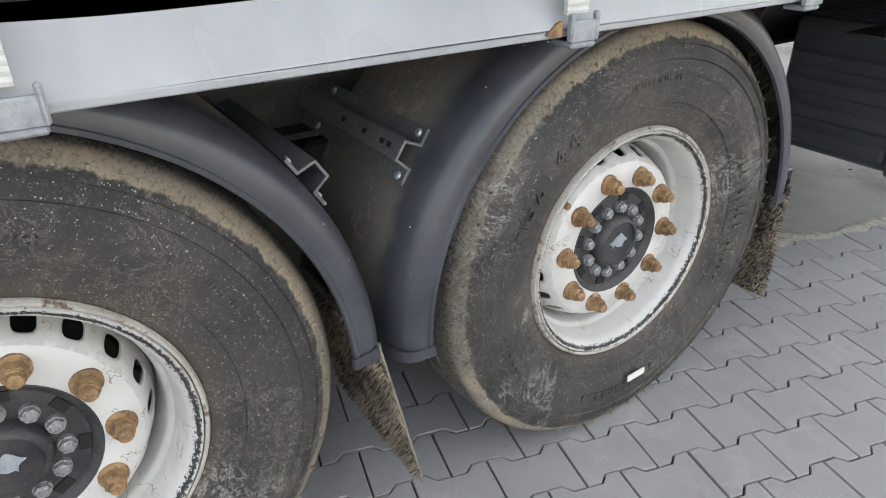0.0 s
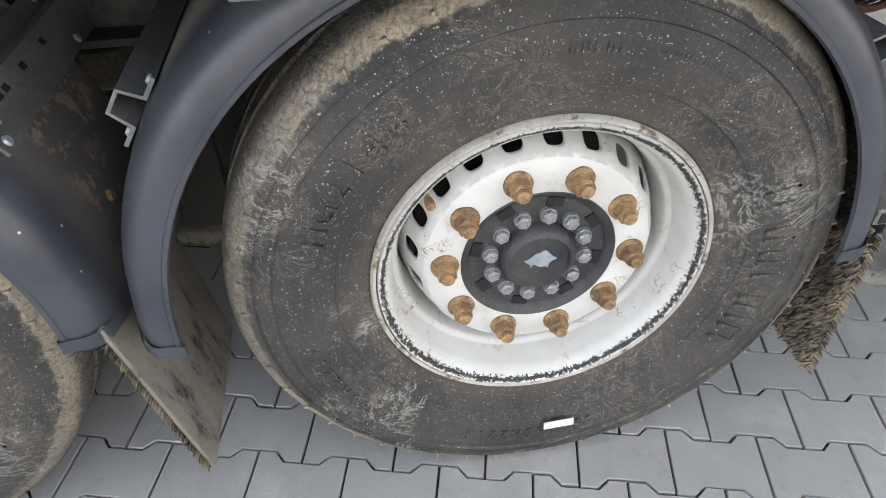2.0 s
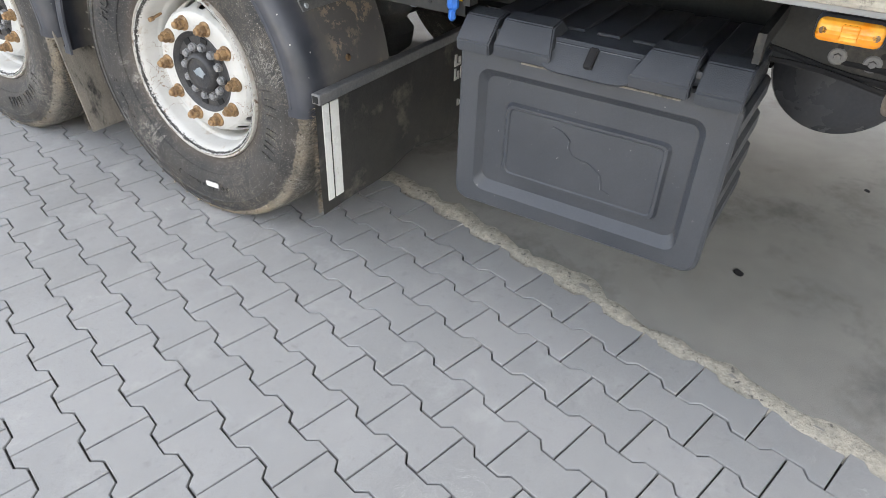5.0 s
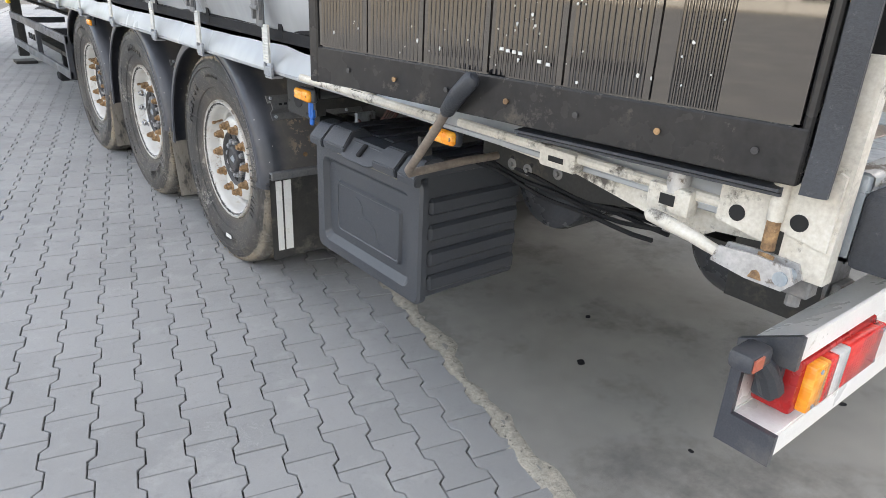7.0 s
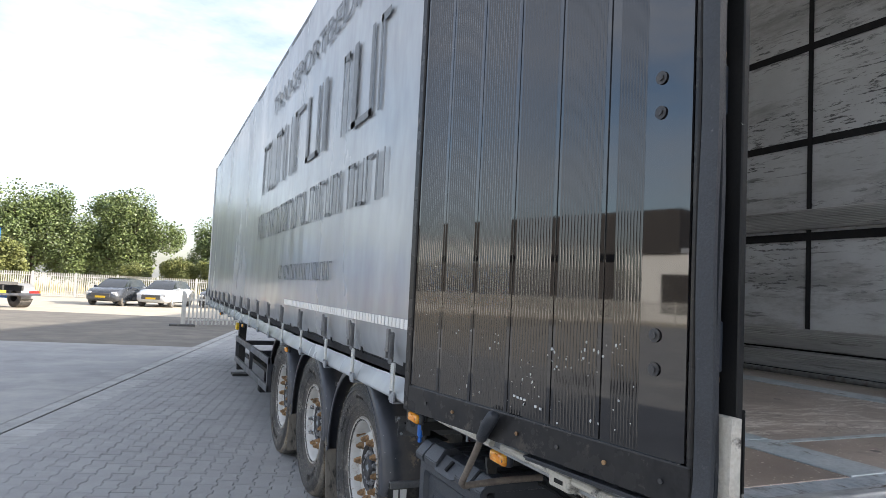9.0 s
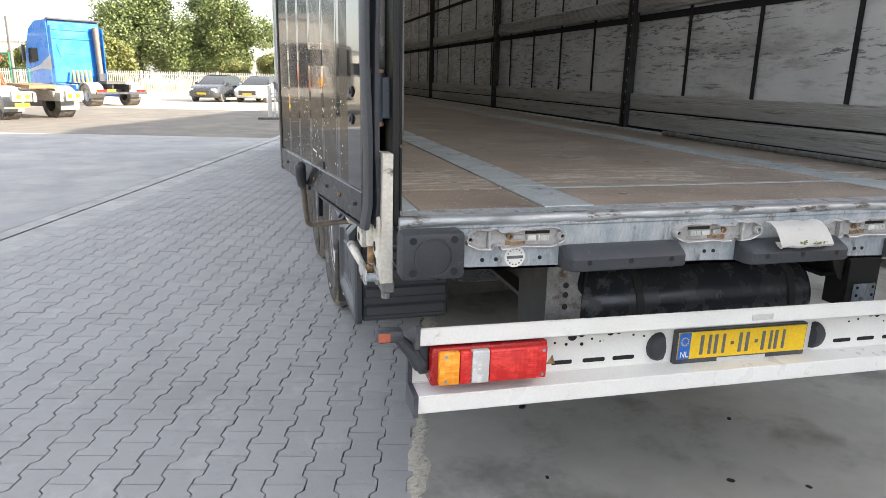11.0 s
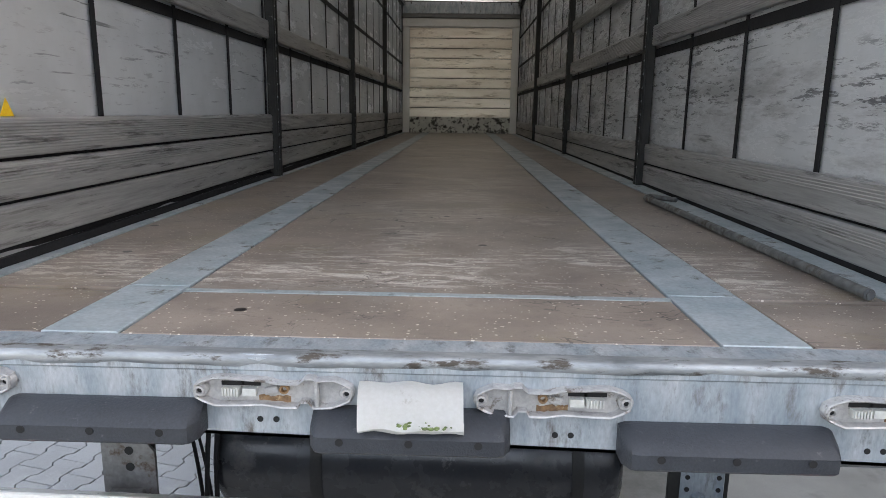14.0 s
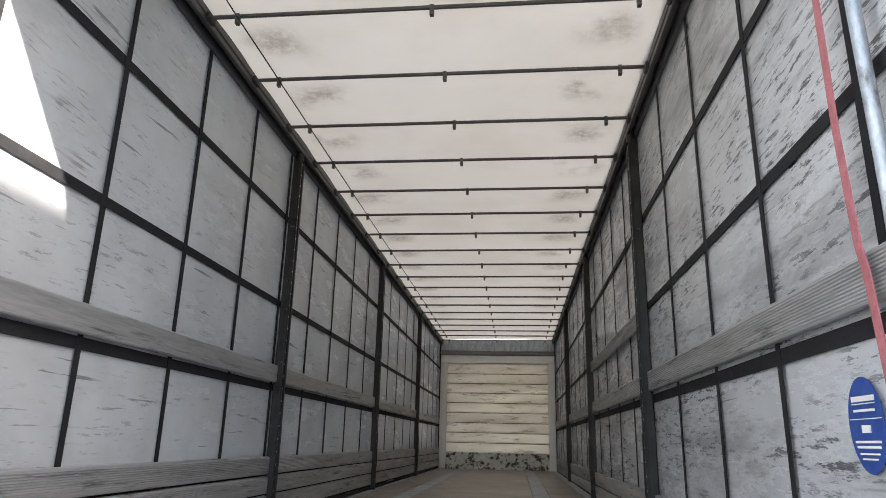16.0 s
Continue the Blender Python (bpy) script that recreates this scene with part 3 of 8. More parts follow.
M["fence"] = mat("pale_fence_paint", (0.55, 0.54, 0.50), (0.46, 0.45, 0.42), 5, 0.55)
M["darkcar"] = mat("dark_grey_car_paint", (0.07, 0.075, 0.085), (0.06, 0.065, 0.07), 3, 0.25, metal=0.3, coat=0.6)
M["whitecar"] = mat("white_car_paint", (0.55, 0.56, 0.56), (0.50, 0.51, 0.52), 3, 0.25, coat=0.6)
M["stickerblue"] = mat("blue_sticker", (0.03, 0.08, 0.30), (0.025, 0.06, 0.24), 15, 0.4)
M["dryleaf"] = mat("yellowish_bush", (0.20, 0.21, 0.06), (0.11, 0.13, 0.04), 1.4, 0.6, island=0.35)
M["webpale"] = mat("pale_webbing", (0.58, 0.58, 0.54), (0.48, 0.48, 0.45), 30, 0.8, bump=0.3)
M["hook"] = mat("grey_steel_hook", (0.34, 0.36, 0.38), (0.25, 0.26, 0.28), 18, 0.5, metal=0.4, bump=0.1, dirt=(0.35, 0.22, 0.11), dscale=16, damt=-0.1)
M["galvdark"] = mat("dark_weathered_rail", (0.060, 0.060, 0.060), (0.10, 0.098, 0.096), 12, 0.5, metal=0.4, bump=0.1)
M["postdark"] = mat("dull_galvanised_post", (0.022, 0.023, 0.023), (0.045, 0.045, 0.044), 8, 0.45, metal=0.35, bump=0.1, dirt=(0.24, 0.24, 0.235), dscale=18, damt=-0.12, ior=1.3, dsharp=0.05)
M["frontalu"] = mat("worn_front_wall_planks", (0.95, 0.89, 0.78), (0.85, 0.77, 0.64), 2.6, 0.36, metal=0.4, bump=0.03, dirt=(0.42, 0.34, 0.24), dscale=5, damt=-0.02, stretch=(0.5, 1, 2.0), dsharp=0.16)
M["kick"] = mat("chipped_kick_plate", (0.70, 0.70, 0.64), (0.55, 0.55, 0.49), 5, 0.5, bump=0.1, dirt=(0.08, 0.08, 0.07), dscale=9, damt=0.28, dsharp=0.04)
M["nose"] = mat("scratched_sill_nose", (0.46, 0.475, 0.48), (0.20, 0.215, 0.225), 18, 0.42, metal=0.5, bump=0.4, bscale=70, dirt=(0.11, 0.095, 0.08), dscale=20, damt=0.14, dsharp=0.07, stretch=(0.35, 1, 1))
M["pipe"] = mat("scratched_dirty_pipe", (0.20, 0.215, 0.22), (0.085, 0.085, 0.085), 30, 0.42, metal=0.4, bump=0.2, dirt=(0.10, 0.075, 0.055), dscale=12, damt=0.1)
M["hangersteel"] = mat("dirty_hanger_steel", (0.26, 0.26, 0.26), (0.13, 0.125, 0.12), 14, 0.5, metal=0.35, bump=0.2, bscale=90, dirt=(0.10, 0.065, 0.04), dscale=18, damt=0.1, dsharp=0.12)
M["keeper"] = mat("weathered_keeper_steel", (0.50, 0.49, 0.48), (0.36, 0.355, 0.35), 20, 0.5, metal=0.35, bump=0.2, dirt=(0.17, 0.145, 0.12), dscale=26, damt=0.04, dsharp=0.08)
M["postblue"] = mat("dark_blue_hinge_paint", (0.035, 0.045, 0.065), (0.06, 0.07, 0.085), 14, 0.45, bump=0.15, dirt=(0.18, 0.10, 0.05), dscale=16, damt=-0.05)
M["brownpipe"] = mat("scratched_brown_steel", (0.24, 0.20, 0.16), (0.15, 0.12, 0.10), 20, 0.6, metal=0.3, bump=0.2)
M["redhouse"] = mat("red_lamp_housing", (0.42, 0.02, 0.02), (0.34, 0.015, 0.015), 8, 0.25)
M["amberdull"] = mat("dull_red_amber_lens", (0.45, 0.12, 0.07), (0.38, 0.10, 0.06), 8, 0.3)
M["glossblack"] = mat("black_tank_paint", (0.030, 0.032, 0.037), (0.046, 0.047, 0.050), 6, 0.26, bump=0.05, dirt=(0.16, 0.15, 0.14), dscale=9, damt=-0.1)
M["gutter"] = mat("pale_gutter_block", (0.42, 0.415, 0.395), (0.33, 0.325, 0.31), 7, 0.85, bump=0.3, island=0.12)
M["greenhub"] = mat("green_paint", (0.03, 0.22, 0.12), (0.025, 0.17, 0.09), 6, 0.5)
M["rededge"] = mat("red_coiled_hose", (0.65, 0.13, 0.05), (0.5, 0.1, 0.05), 6, 0.5)
M["straw"] = mat("dry_grass", (0.38, 0.32, 0.16), (0.22, 0.21, 0.09), 2, 0.8, island=0.3)


# ---- building blocks ----
def whole(ob):
    m = ob.matrix_parent_inverse @ ob.matrix_basis
    return whole(ob.parent) @ m if ob.parent else ob.matrix_basis.copy()


def finish(bm, name, material, smooth=0.0):
    bmesh.ops.recalc_face_normals(bm, faces=bm.faces)
    me = bpy.data.meshes.new(name)
    bm.to_mesh(me)
    bm.free()
    for one in material if isinstance(material, (list, tuple)) else [material]:
        me.materials.append(one)
    if smooth:
        me.polygons.foreach_set("use_smooth", [True] * len(me.polygons))
        me.set_sharp_from_angle(angle=radians(smooth))
    return me


def place(name, me, parent=None, m=None, label=""):
    ob = new(name, me)
    if parent:
        ob.parent = parent
        ob.matrix_parent_inverse = whole(parent).inverted()
    if m is not None:
        ob.matrix_basis = m
    return tagged(ob, label)


def part(name, bm, material, parent=None, label="", smooth=35.0, m=None):
    return place(name, finish(bm, name, material, smooth), parent, m, label)


def thing(name, at, label, category, group="", kind=""):
    ob = new(name)
    ob.empty_display_size = 0.1
    ob.matrix_basis = pose(*at)
    return tagged(ob, label, category, group, kind)


def box(bm, lo, hi, bev=0.0, seg=1, m=None):
    c = [(a + b) / 2 for a, b in zip(lo, hi)]
    s = [abs(b - a) for a, b in zip(lo, hi)]
    g = bmesh.ops.create_cube(bm, size=1.0, matrix=(m or Matrix()) @ Matrix.Translation(c) @ Matrix.Diagonal((*s, 1)))
    if bev:
        edges = list({e for v in g["verts"] for e in v.link_edges})
        bmesh.ops.bevel(bm, geom=edges, offset=bev, segments=seg, profile=0.5, affect="EDGES")
    return bm


def tube(bm, a, b, r, r2=None, seg=12, caps=True):
    a, b = Vector(a), Vector(b)
    turn = (b - a).to_track_quat("Z", "Y").to_matrix().to_4x4()
    bmesh.ops.create_cone(bm, cap_ends=caps, segments=seg, radius1=r, radius2=r if r2 is None else r2, depth=(b - a).length,
                          matrix=Matrix.Translation((a + b) / 2) @ turn)
    return bm


def pipe(bm, pts, r, seg=6):
    """One bent sheath through all the points."""
    rings = []
    for i, p in enumerate(pts):
        turn = (pts[min(i + 1, len(pts) - 1)] - pts[max(i - 1, 0)]).to_track_quat("Z", "Y").to_matrix()
        rings.append([bm.verts.new(p + turn @ Vector((r * math.cos(2 * math.pi * k / seg), r * math.sin(2 * math.pi * k / seg), 0))) for k in range(seg)])
    for a, b in zip(rings, rings[1:]):
        for k in range(seg):
            bm.faces.new((a[k], a[(k + 1) % seg], b[(k + 1) % seg], b[k]))
    bm.faces.new(rings[0][::-1])
    bm.faces.new(rings[-1])
    return bm


def lathe(bm, profile, seg=48, m=None, closed=False, arc=(0.0, 360.0), mats=None):
    """Turns a profile of (along, radius) round the x axis."""
    full = arc[1] - arc[0] > 359
    count = seg if full else seg + 1
    rings = []
    for i in range(count):
        a = radians(arc[0] + (arc[1] - arc[0]) * i / seg)
        rings.append([bm.verts.new((m or Matrix()) @ Vector((x, r * math.cos(a), r * math.sin(a)))) for x, r in profile])
    k = len(profile)
    for i in range(seg):
        p, q = rings[i], rings[(i + 1) % count]
        for j in range(k if closed else k - 1):
            f = bm.faces.new((p[j], p[(j + 1) % k], q[(j + 1) % k], q[j]))
            if mats:
                f.material_index = mats[j]
    return bm


def prism(bm, outline, vec, m=None):
    """Extrudes a closed outline of 3D points along vec, with both caps."""
    m = m or Matrix()
    a = [bm.verts.new(m @ Vector(p)) for p in outline]
    b = [bm.verts.new(m @ (Vector(p) + Vector(vec))) for p in outline]
    n = len(a)
    for i in range(n):
        bm.faces.new((a[i], a[(i + 1) % n], b[(i + 1) % n], b[i]))
    bm.faces.new(a[::-1])
    bm.faces.new(b)
    return bm


def B():
    return bmesh.new()


def discs(name, places, material, parent, y0, y1, m=None, seg=12):
    """Dark discs standing for holes, or bolt heads, that face the rear: one part for each (x, z, radius)."""
    for x, z, r in places:
        part(name, tube(B(), (x, y0, z), (x, y1, z), r, seg=seg), material, parent, m=m)


# ---- ground ----
AX = Vector((0.262, 0.9651, 0))    # along the paving courses and the slab's edge
AN = Vector((0.9651, -0.262, 0))   # across them, towards the trailer
ORIGIN = Vector((-1.441, 2.3075, 0))
PITCH, LENGTH, WIDE, WAIST = 0.140, 0.2, 0.1635, 0.1165


def pav(u, v, z=0.0):
    """A ground point u metres across and v metres along the paving courses."""
    p = ORIGIN + AX * v + AN * u
    return Vector((p.x, p.y, z))


EDGE_U = 0.80
ground = tagged(part("ground", prism(B(), [(-600, -500, -0.5), (500, -500, -0.5), (500, 900, -0.5), (-600, 900, -0.5)], (0, 0, 0.455)), M["sand"]),
                "pale sandy yard surface around the paved lot", "ground", kind="structure")
bm = B()
edge = [pav(EDGE_U + 0.012 + 0.012 * noise.noise((v * 3.1, 0.3, 0)) + 0.012 * noise.noise((v * 11, 2.3, 0)), v, -0.2) for v in np.arange(-16, 40, 0.07)]
prism(bm, edge + [pav(40, 40, -0.2), pav(40, -16, -0.2)], (0, 0, 0.2))
slab = tagged(part("concrete_slab", bm, M["slab"], smooth=0), "smooth grey worn concrete slab beneath the trailer", "concrete slab", kind="structure")
pavement = tagged(part("pavement", prism(B(), [pav(-22, -14, -0.2), pav(-22, 21, -0.2), pav(EDGE_U + 0.2, 21, -0.2), pav(EDGE_U + 0.2, -14, -0.2)], (0, 0, 0.187)), M["joint"]),
                  "grey interlocking concrete block paving with dark joints", "pavement", kind="structure")
# crumbling mortar along the slab's edge
bm = B()
vs = list(np.arange(-9, 18, 0.035))
rows = []
for v in vs:
    wob = 0.05 * noise.noise((v * 2.7, 5.1, 0)) + 0.045 * noise.noise((v * 8, 1.7, 0)) + 0.02 * noise.noise((v * 27, 4.7, 0))
    ring = []
    for k, (du, z) in enumerate(((-0.050, -0.012), (-0.030, -0.0035), (0.005, 0.003), (0.035, 0.004), (0.070, -0.008))):
        ring.append(bm.verts.new(pav(EDGE_U + du * (1 + 0.5 * noise.noise((v * 4, 9, k))) + wob * (k / 4), v, z + (0.010 * noise.noise((v * 19, k * 1.3, 0)) if 0 < k < 4 else 0))))
    rows.append(ring)
for a, b in zip(rows, rows[1:]):
    for k in range(4):
        bm.faces.new((a[k], a[k + 1], b[k + 1], b[k]))
part("mortar_strip", bm, M["mortar"], slab, "crumbling sandy mortar along the slab's edge", smooth=60)
# oil spots on the slab
for i, (x, y, r) in enumerate(((-0.43, 1.08, 0.018), (-0.1, 1.32, 0.012), (-0.35, 1.95, 0.02), (0.17, 0.31, 0.014), (0.45, 0.2, 0.012), (-0.55, 0.5, 0.01), (0.5, 0.75, 0.012))):
    bm = B()
    prism(bm, [(x + r * (1 + 0.35 * math.sin(a * 2 + i)) * math.cos(a), y + r * math.sin(a), -0.001) for a in np.linspace(0, 2 * math.pi, 14)[:-1]], (0, 0, 0.0035))
    part("oil_stain", bm, M["black"], slab)

# ---- trailer ----
FLOOR, ROOF, FRONT = 1.195, 3.90, 13.55
trailer = thing("semi_trailer", (0, 6.8, 0), "grey curtain-sided semi-trailer with open rear doors and three axles", "semi-trailer")
HUB_Y, HUB_Z = (2.868, 4.178, 5.488), 0.518


def circle_box(bm, x, r, a, lo, hi, bev=0.0):
    """A box standing at radius r and angle a on a disc that faces -x."""
    box(bm, lo, hi, bev, m=Matrix.Translation((x, 0, 0)) @ Matrix.Rotation(radians(a), 4, "X") @ Matrix.Translation((0, 0, r)))


# wheels: built round the x axis, the outer face towards -x
TYRE = [(-1.10, 0.284), (-1.125, 0.288), (-1.15, 0.298), (-1.156, 0.304), (-1.158, 0.314), (-1.172, 0.356), (-1.176, 0.358), (-1.178, 0.364), (-1.189, 0.395), (-1.194, 0.43), (-1.192, 0.452), (-1.196, 0.455),
        (-1.194, 0.460), (-1.186, 0.482), (-1.190, 0.484), (-1.187, 0.489), (-1.175, 0.508), (-1.160, 0.522), (-1.145, 0.529), (-1.105, 0.533), (-1.100, 0.522), (-1.090, 0.522), (-1.085, 0.534),
        (-1.04, 0.535), (-1.035, 0.523), (-1.023, 0.523), (-1.018, 0.535), (-0.97, 0.535), (-0.965, 0.523), (-0.953, 0.523), (-0.948, 0.534), (-0.87, 0.529), (-0.835, 0.505), (-0.815, 0.43), (-0.84, 0.35), (-0.93, 0.30)]
bm = lathe(B(), TYRE, 96)
random.seed(4)
for v in bm.verts:
    if v.co.z < -0.5165:
        v.co.z = -0.5165
tyre_mesh = finish(bm, "tyre", M["rubber"], 35)


def arc_marks(marks):
    """Raised characters that run clockwise round the tyre's outer wall; a mark is text, first angle, step, radius and height."""
    bm = B()
    for text, start, step, r, size in marks:
        for k, ch in enumerate(text):
            if ch == " ":
                continue
            cu = bpy.data.curves.new("mark", "FONT")
            cu.body, cu.size, cu.extrude, cu.resolution_u = ch, size, 0.0035, 2
            cu.align_x = "CENTER"
            ob = new("mark", cu)
            me = bpy.data.meshes.new_from_object(ob)
            bpy.data.objects.remove(ob)
            me.transform(Matrix.Rotation(radians(start + step * k), 4, "X") @ Matrix(((0, 0, -1, -1.1905), (-1, 0, 0, 0), (0, 1, 0, r), (0, 0, 0, 1))))
            bm.from_mesh(me)
            bpy.data.meshes.remove(me)
    return bm


bm = arc_marks((("HG2144", -76, 6.3, 0.385, 0.058), ("385/65R22.5", -151, 4.0, 0.405, 0.040), ("385/65R22.5", 155, 3.6, 0.40, 0.036)))
for start, count, r, size in ((62, 7, 0.40, 0.056), (-20, 9, 0.418, 0.018), (8, 11, 0.425, 0.016)):
    for k in range(count):
        a = start + k * (size / r) * 57.3 * 0.95
        circle_box(bm, -1.1925, r, a, (-0.0012, -size * 0.33, -size * 0.5), (0.004, -size * 0.33 + size * 0.10, size * 0.5))
        if k % 3 != 1:
            circle_box(bm, -1.1925, r, a, (-0.0012, size * 0.3 - size * 0.10, -size * 0.5), (0.004, size * 0.3, size * 0.5))
        if k % 2 == 0:
            circle_box(bm, -1.1925, r, a, (-0.0012, -size * 0.3, size * 0.5 - size * 0.10), (0.004, size * 0.3, size * 0.5))
for k in range(48):   # short wear marks round the shoulder
    circle_box(bm, -1.182, 0.496, k * 7.5, (-0.002, -0.0022, -0.011), (0.008, 0.0022, 0.011))
relief_mesh = finish(bm, "sidewall_relief", M["rubber"])

RIM = [(-0.95, 0.243), (-1.04, 0.2435), (-1.072, 0.2455), (-1.080, 0.249), (-1.083, 0.2545), (-1.088, 0.2575), (-1.13, 0.262), (-1.148, 0.269), (-1.160, 0.280), (-1.163, 0.285), (-1.157, 0.288), (-1.14, 0.286), (-1.12, 0.282)]
rim_mesh = finish(lathe(B(), RIM, 96), "wheel", M["rim"], 50)
lip_mesh = finish(lathe(B(), [(-1.150, 0.2885), (-1.1605, 0.2895), (-1.1625, 0.295), (-1.156, 0.299), (-1.14, 0.298)], 96), "rim_edge", M["rimrust"], 50)
# dished disc with twenty hand holes
bm = B()
DISC = [(-1.096, 0.128), (-1.112, 0.132), (-1.118, 0.140), (-1.118, 0.187), (-1.111, 0.202), (-1.094, 0.214), (-1.090, 0.2165), (-1.052, 0.2295), (-1.047, 0.2315), (-1.02, 0.238), (-1.0, 0.2425), (-0.99, 0.2432)]
HOLES, STEP = 20, 40


def along(s):
    """A place on the sloping wall of the dish, s from 0 to 1."""
    pts = DISC[4:9]
    runs = [math.dist(p, q) for p, q in zip(pts, pts[1:])]
    s *= sum(runs)
    for p, q, d in zip(pts, pts[1:], runs):
        if s <= d:
            return p[0] + (q[0] - p[0]) * s / d, p[1] + (q[1] - p[1]) * s / d
        s -= d
    return pts[-1]


def dish(a, s, deep=0.0):
    x, r = along(min(1.0, max(0.0, s)))
    return bm.verts.new((x + deep, (r - deep * 0.3) * math.cos(a), (r - deep * 0.3) * math.sin(a)))


half = math.pi / HOLES
for h in range(HOLES):
    mid_a = h * 2 * half
    loops = []
    for f, deep in ((0.0, 0.0), (0.5, 0.0), (0.92, 0.0), (1.0, 0.0015), (1.0, 0.009)):
        loop = []
        for i in range(STEP):
            w = 2 * math.pi * i / STEP
            c, s = math.cos(w), math.sin(w)
            k = 1 / max(abs(c), abs(s))
            e = (abs(c) ** 3.4 + abs(s) ** 3.4) ** (-1 / 3.4)
            loop.append(dish(mid_a + half * c * (k * (1 - f) + e * 0.50 * f), 0.5 + 0.5 * s * k * (1 - f) + (0.07 + 0.32 * s * e) * f, deep))
        loops.append(loop)
    for p, q in zip(loops, loops[1:]):
        for i in range(STEP):
            bm.faces.new((p[i], p[(i + 1) % STEP], q[(i + 1) % STEP], q[i]))
SEG = HOLES * 10
rings = [[bm.verts.new((x, r * math.cos(2 * math.pi * i / SEG), r * math.sin(2 * math.pi * i / SEG))) for x, r in DISC] for i in range(SEG)]
for i in range(SEG):
    p, q = rings[i], rings[(i + 1) % SEG]
    for j in (0, 1, 2, 3, 8, 9, 10):
        bm.faces.new((p[j], p[j + 1], q[j + 1], q[j]))
bmesh.ops.remove_doubles(bm, verts=bm.verts[:], dist=0.0002)
bmesh.ops.recalc_face_normals(bm, faces=bm.faces[:])
disc_mesh = finish(bm, "wheel_disc", M["rim"], 50)
drum_mesh = finish(lathe(B(), [(-0.97, 0.02), (-0.97, 0.20), (-0.96, 0.21), (-0.78, 0.21), (-0.78, 0.02)], 40), "brake_drum", M["chassis"], 40)
bm = lathe(B(), [(-1.085, 0.1455), (-1.113, 0.1445), (-1.1195, 0.138), (-1.112, 0.128), (-1.104, 0.122), (-1.103, 0.070), (-1.122, 0.067), (-1.130, 0.060), (-1.132, 0.054), (-1.126, 0.051), (-1.126, 0.008), (-1.126, 0.0005)], 56)
hub_mesh = finish(bm, "hub", M["hub"], 40)
bm = B()
circle_box(bm, -1.1045, 0.1125, 0, (-0.0030, -0.0145, -0.009), (0.003, 0.0145, 0.009))
hole_mesh = finish(bm, "hub_slot", M["void"])
bm = B()
tube(bm, (-1.10, 0, 0), (-1.112, 0, 0), 0.0152, 0.0150, 14)
tube(bm, (-1.112, 0, 0), (-1.120, 0, 0), 0.0138, 0.0128, 6)
tube(bm, (-1.120, 0, 0), (-1.123, 0, 0), 0.0105, 0.0080, 12)
hubbolt_mesh = finish(bm, "hub_bolt", M["hubbolt"], 30)
bm = B()
tube(bm, (-1.116, 0, 0), (-1.122, 0, 0), 0.0250, 0.0250, 20)
tube(bm, (-1.122, 0, 0), (-1.126, 0, 0), 0.0250, 0.0205, 20)
tube(bm, (-1.126, 0, 0), (-1.145, 0, 0), 0.0195, 0.0188, 6)
tube(bm, (-1.145, 0, 0), (-1.148, 0, 0), 0.0165, 0.0150, 12)
tube(bm, (-1.146, 0, 0), (-1.157, 0, 0), 0.0122, 0.0118, 14)
tube(bm, (-1.157, 0, 0), (-1.160, 0, 0), 0.0118, 0.0090, 14)
nut_mesh = finish(bm, "wheel_nut", M["rust"], 30)
shiny_mesh = nut_mesh.copy()
shiny_mesh.materials[0] = M["chrome"]
bm = B()
tube(bm, (-1.085, 0, 0.256), (-1.125, 0, 0.246), 0.005, 0.005, 8)
tube(bm, (-1.125, 0, 0.246), (-1.142, 0, 0.243), 0.008, 0.008, 8)
valve_mesh = finish(bm, "valve", M["rust"], 40)
bm = B()
prism(bm, [(-1.1262, 0.026 * math.cos(a) * (1 + 0.30 * math.sin(3 * a)), 0.016 * math.sin(a) * (1 + 0.45 * math.cos(3 * a + 1) + 0.2 * math.sin(7 * a))) for a in np.linspace(0, 2 * math.pi, 40)[:-1]], (-0.0015, 0, 0))
emblem_mesh = finish(bm, "hub_emblem", M["galv"])
for n_axle, y in enumerate(HUB_Y):
    for side in (0, 180):
        at = pose(0.008 if side == 0 else -0.008, y, HUB_Z, 0, 0, side)
        wheel = place("wheel", rim_mesh, trailer, at, "white steel wheel rim, chipped and stained with rust")
        inner = lambda name, me, m=None, label="": place(name, me, wheel, at @ (m or Matrix()), label)  # noqa: E731
        spin = Matrix.Rotation(radians((8, 63, 121)[n_axle]), 4, "X")
        inner("tyre", tyre_mesh, spin, "worn black truck tyre with dried mud on its shoulder")
        tagged(inner("sidewall_relief", relief_mesh, spin), kind="stuff")
        inner("rim_edge", lip_mesh)
        inner("wheel_disc", disc_mesh, Matrix.Rotation(radians(4.5), 4, "X"))
        inner("brake_drum", drum_mesh)
        inner("hub", hub_mesh, None, "grimy black hub cap")
        for k in range(8):
            inner("hub_slot", hole_mesh, Matrix.Rotation(radians(k * 45 + 12), 4, "X"))
        inner("hub_emblem", emblem_mesh)
        inner("valve", valve_mesh, Matrix.Rotation(radians(-52), 4, "X"))
        for k in range(12):
            inner("hub_bolt", hubbolt_mesh, Matrix.Rotation(radians(30 * k + 8), 4, "X") @ Matrix.Translation((0, 0, 0.0865)))
        for k in range(10):
            odd = n_axle == 1 and k in (7, 8, 9)
            turn = Matrix.Rotation(radians(36 * k - 16.5), 4, "X") @ Matrix.Translation((0, 0, 0.1675)) @ Matrix.Rotation(radians(17 * k), 4, "X")
            inner("wheel_nut", shiny_mesh if odd else nut_mesh, turn, "bright new nut" if odd else "rusty nut on a long stud")
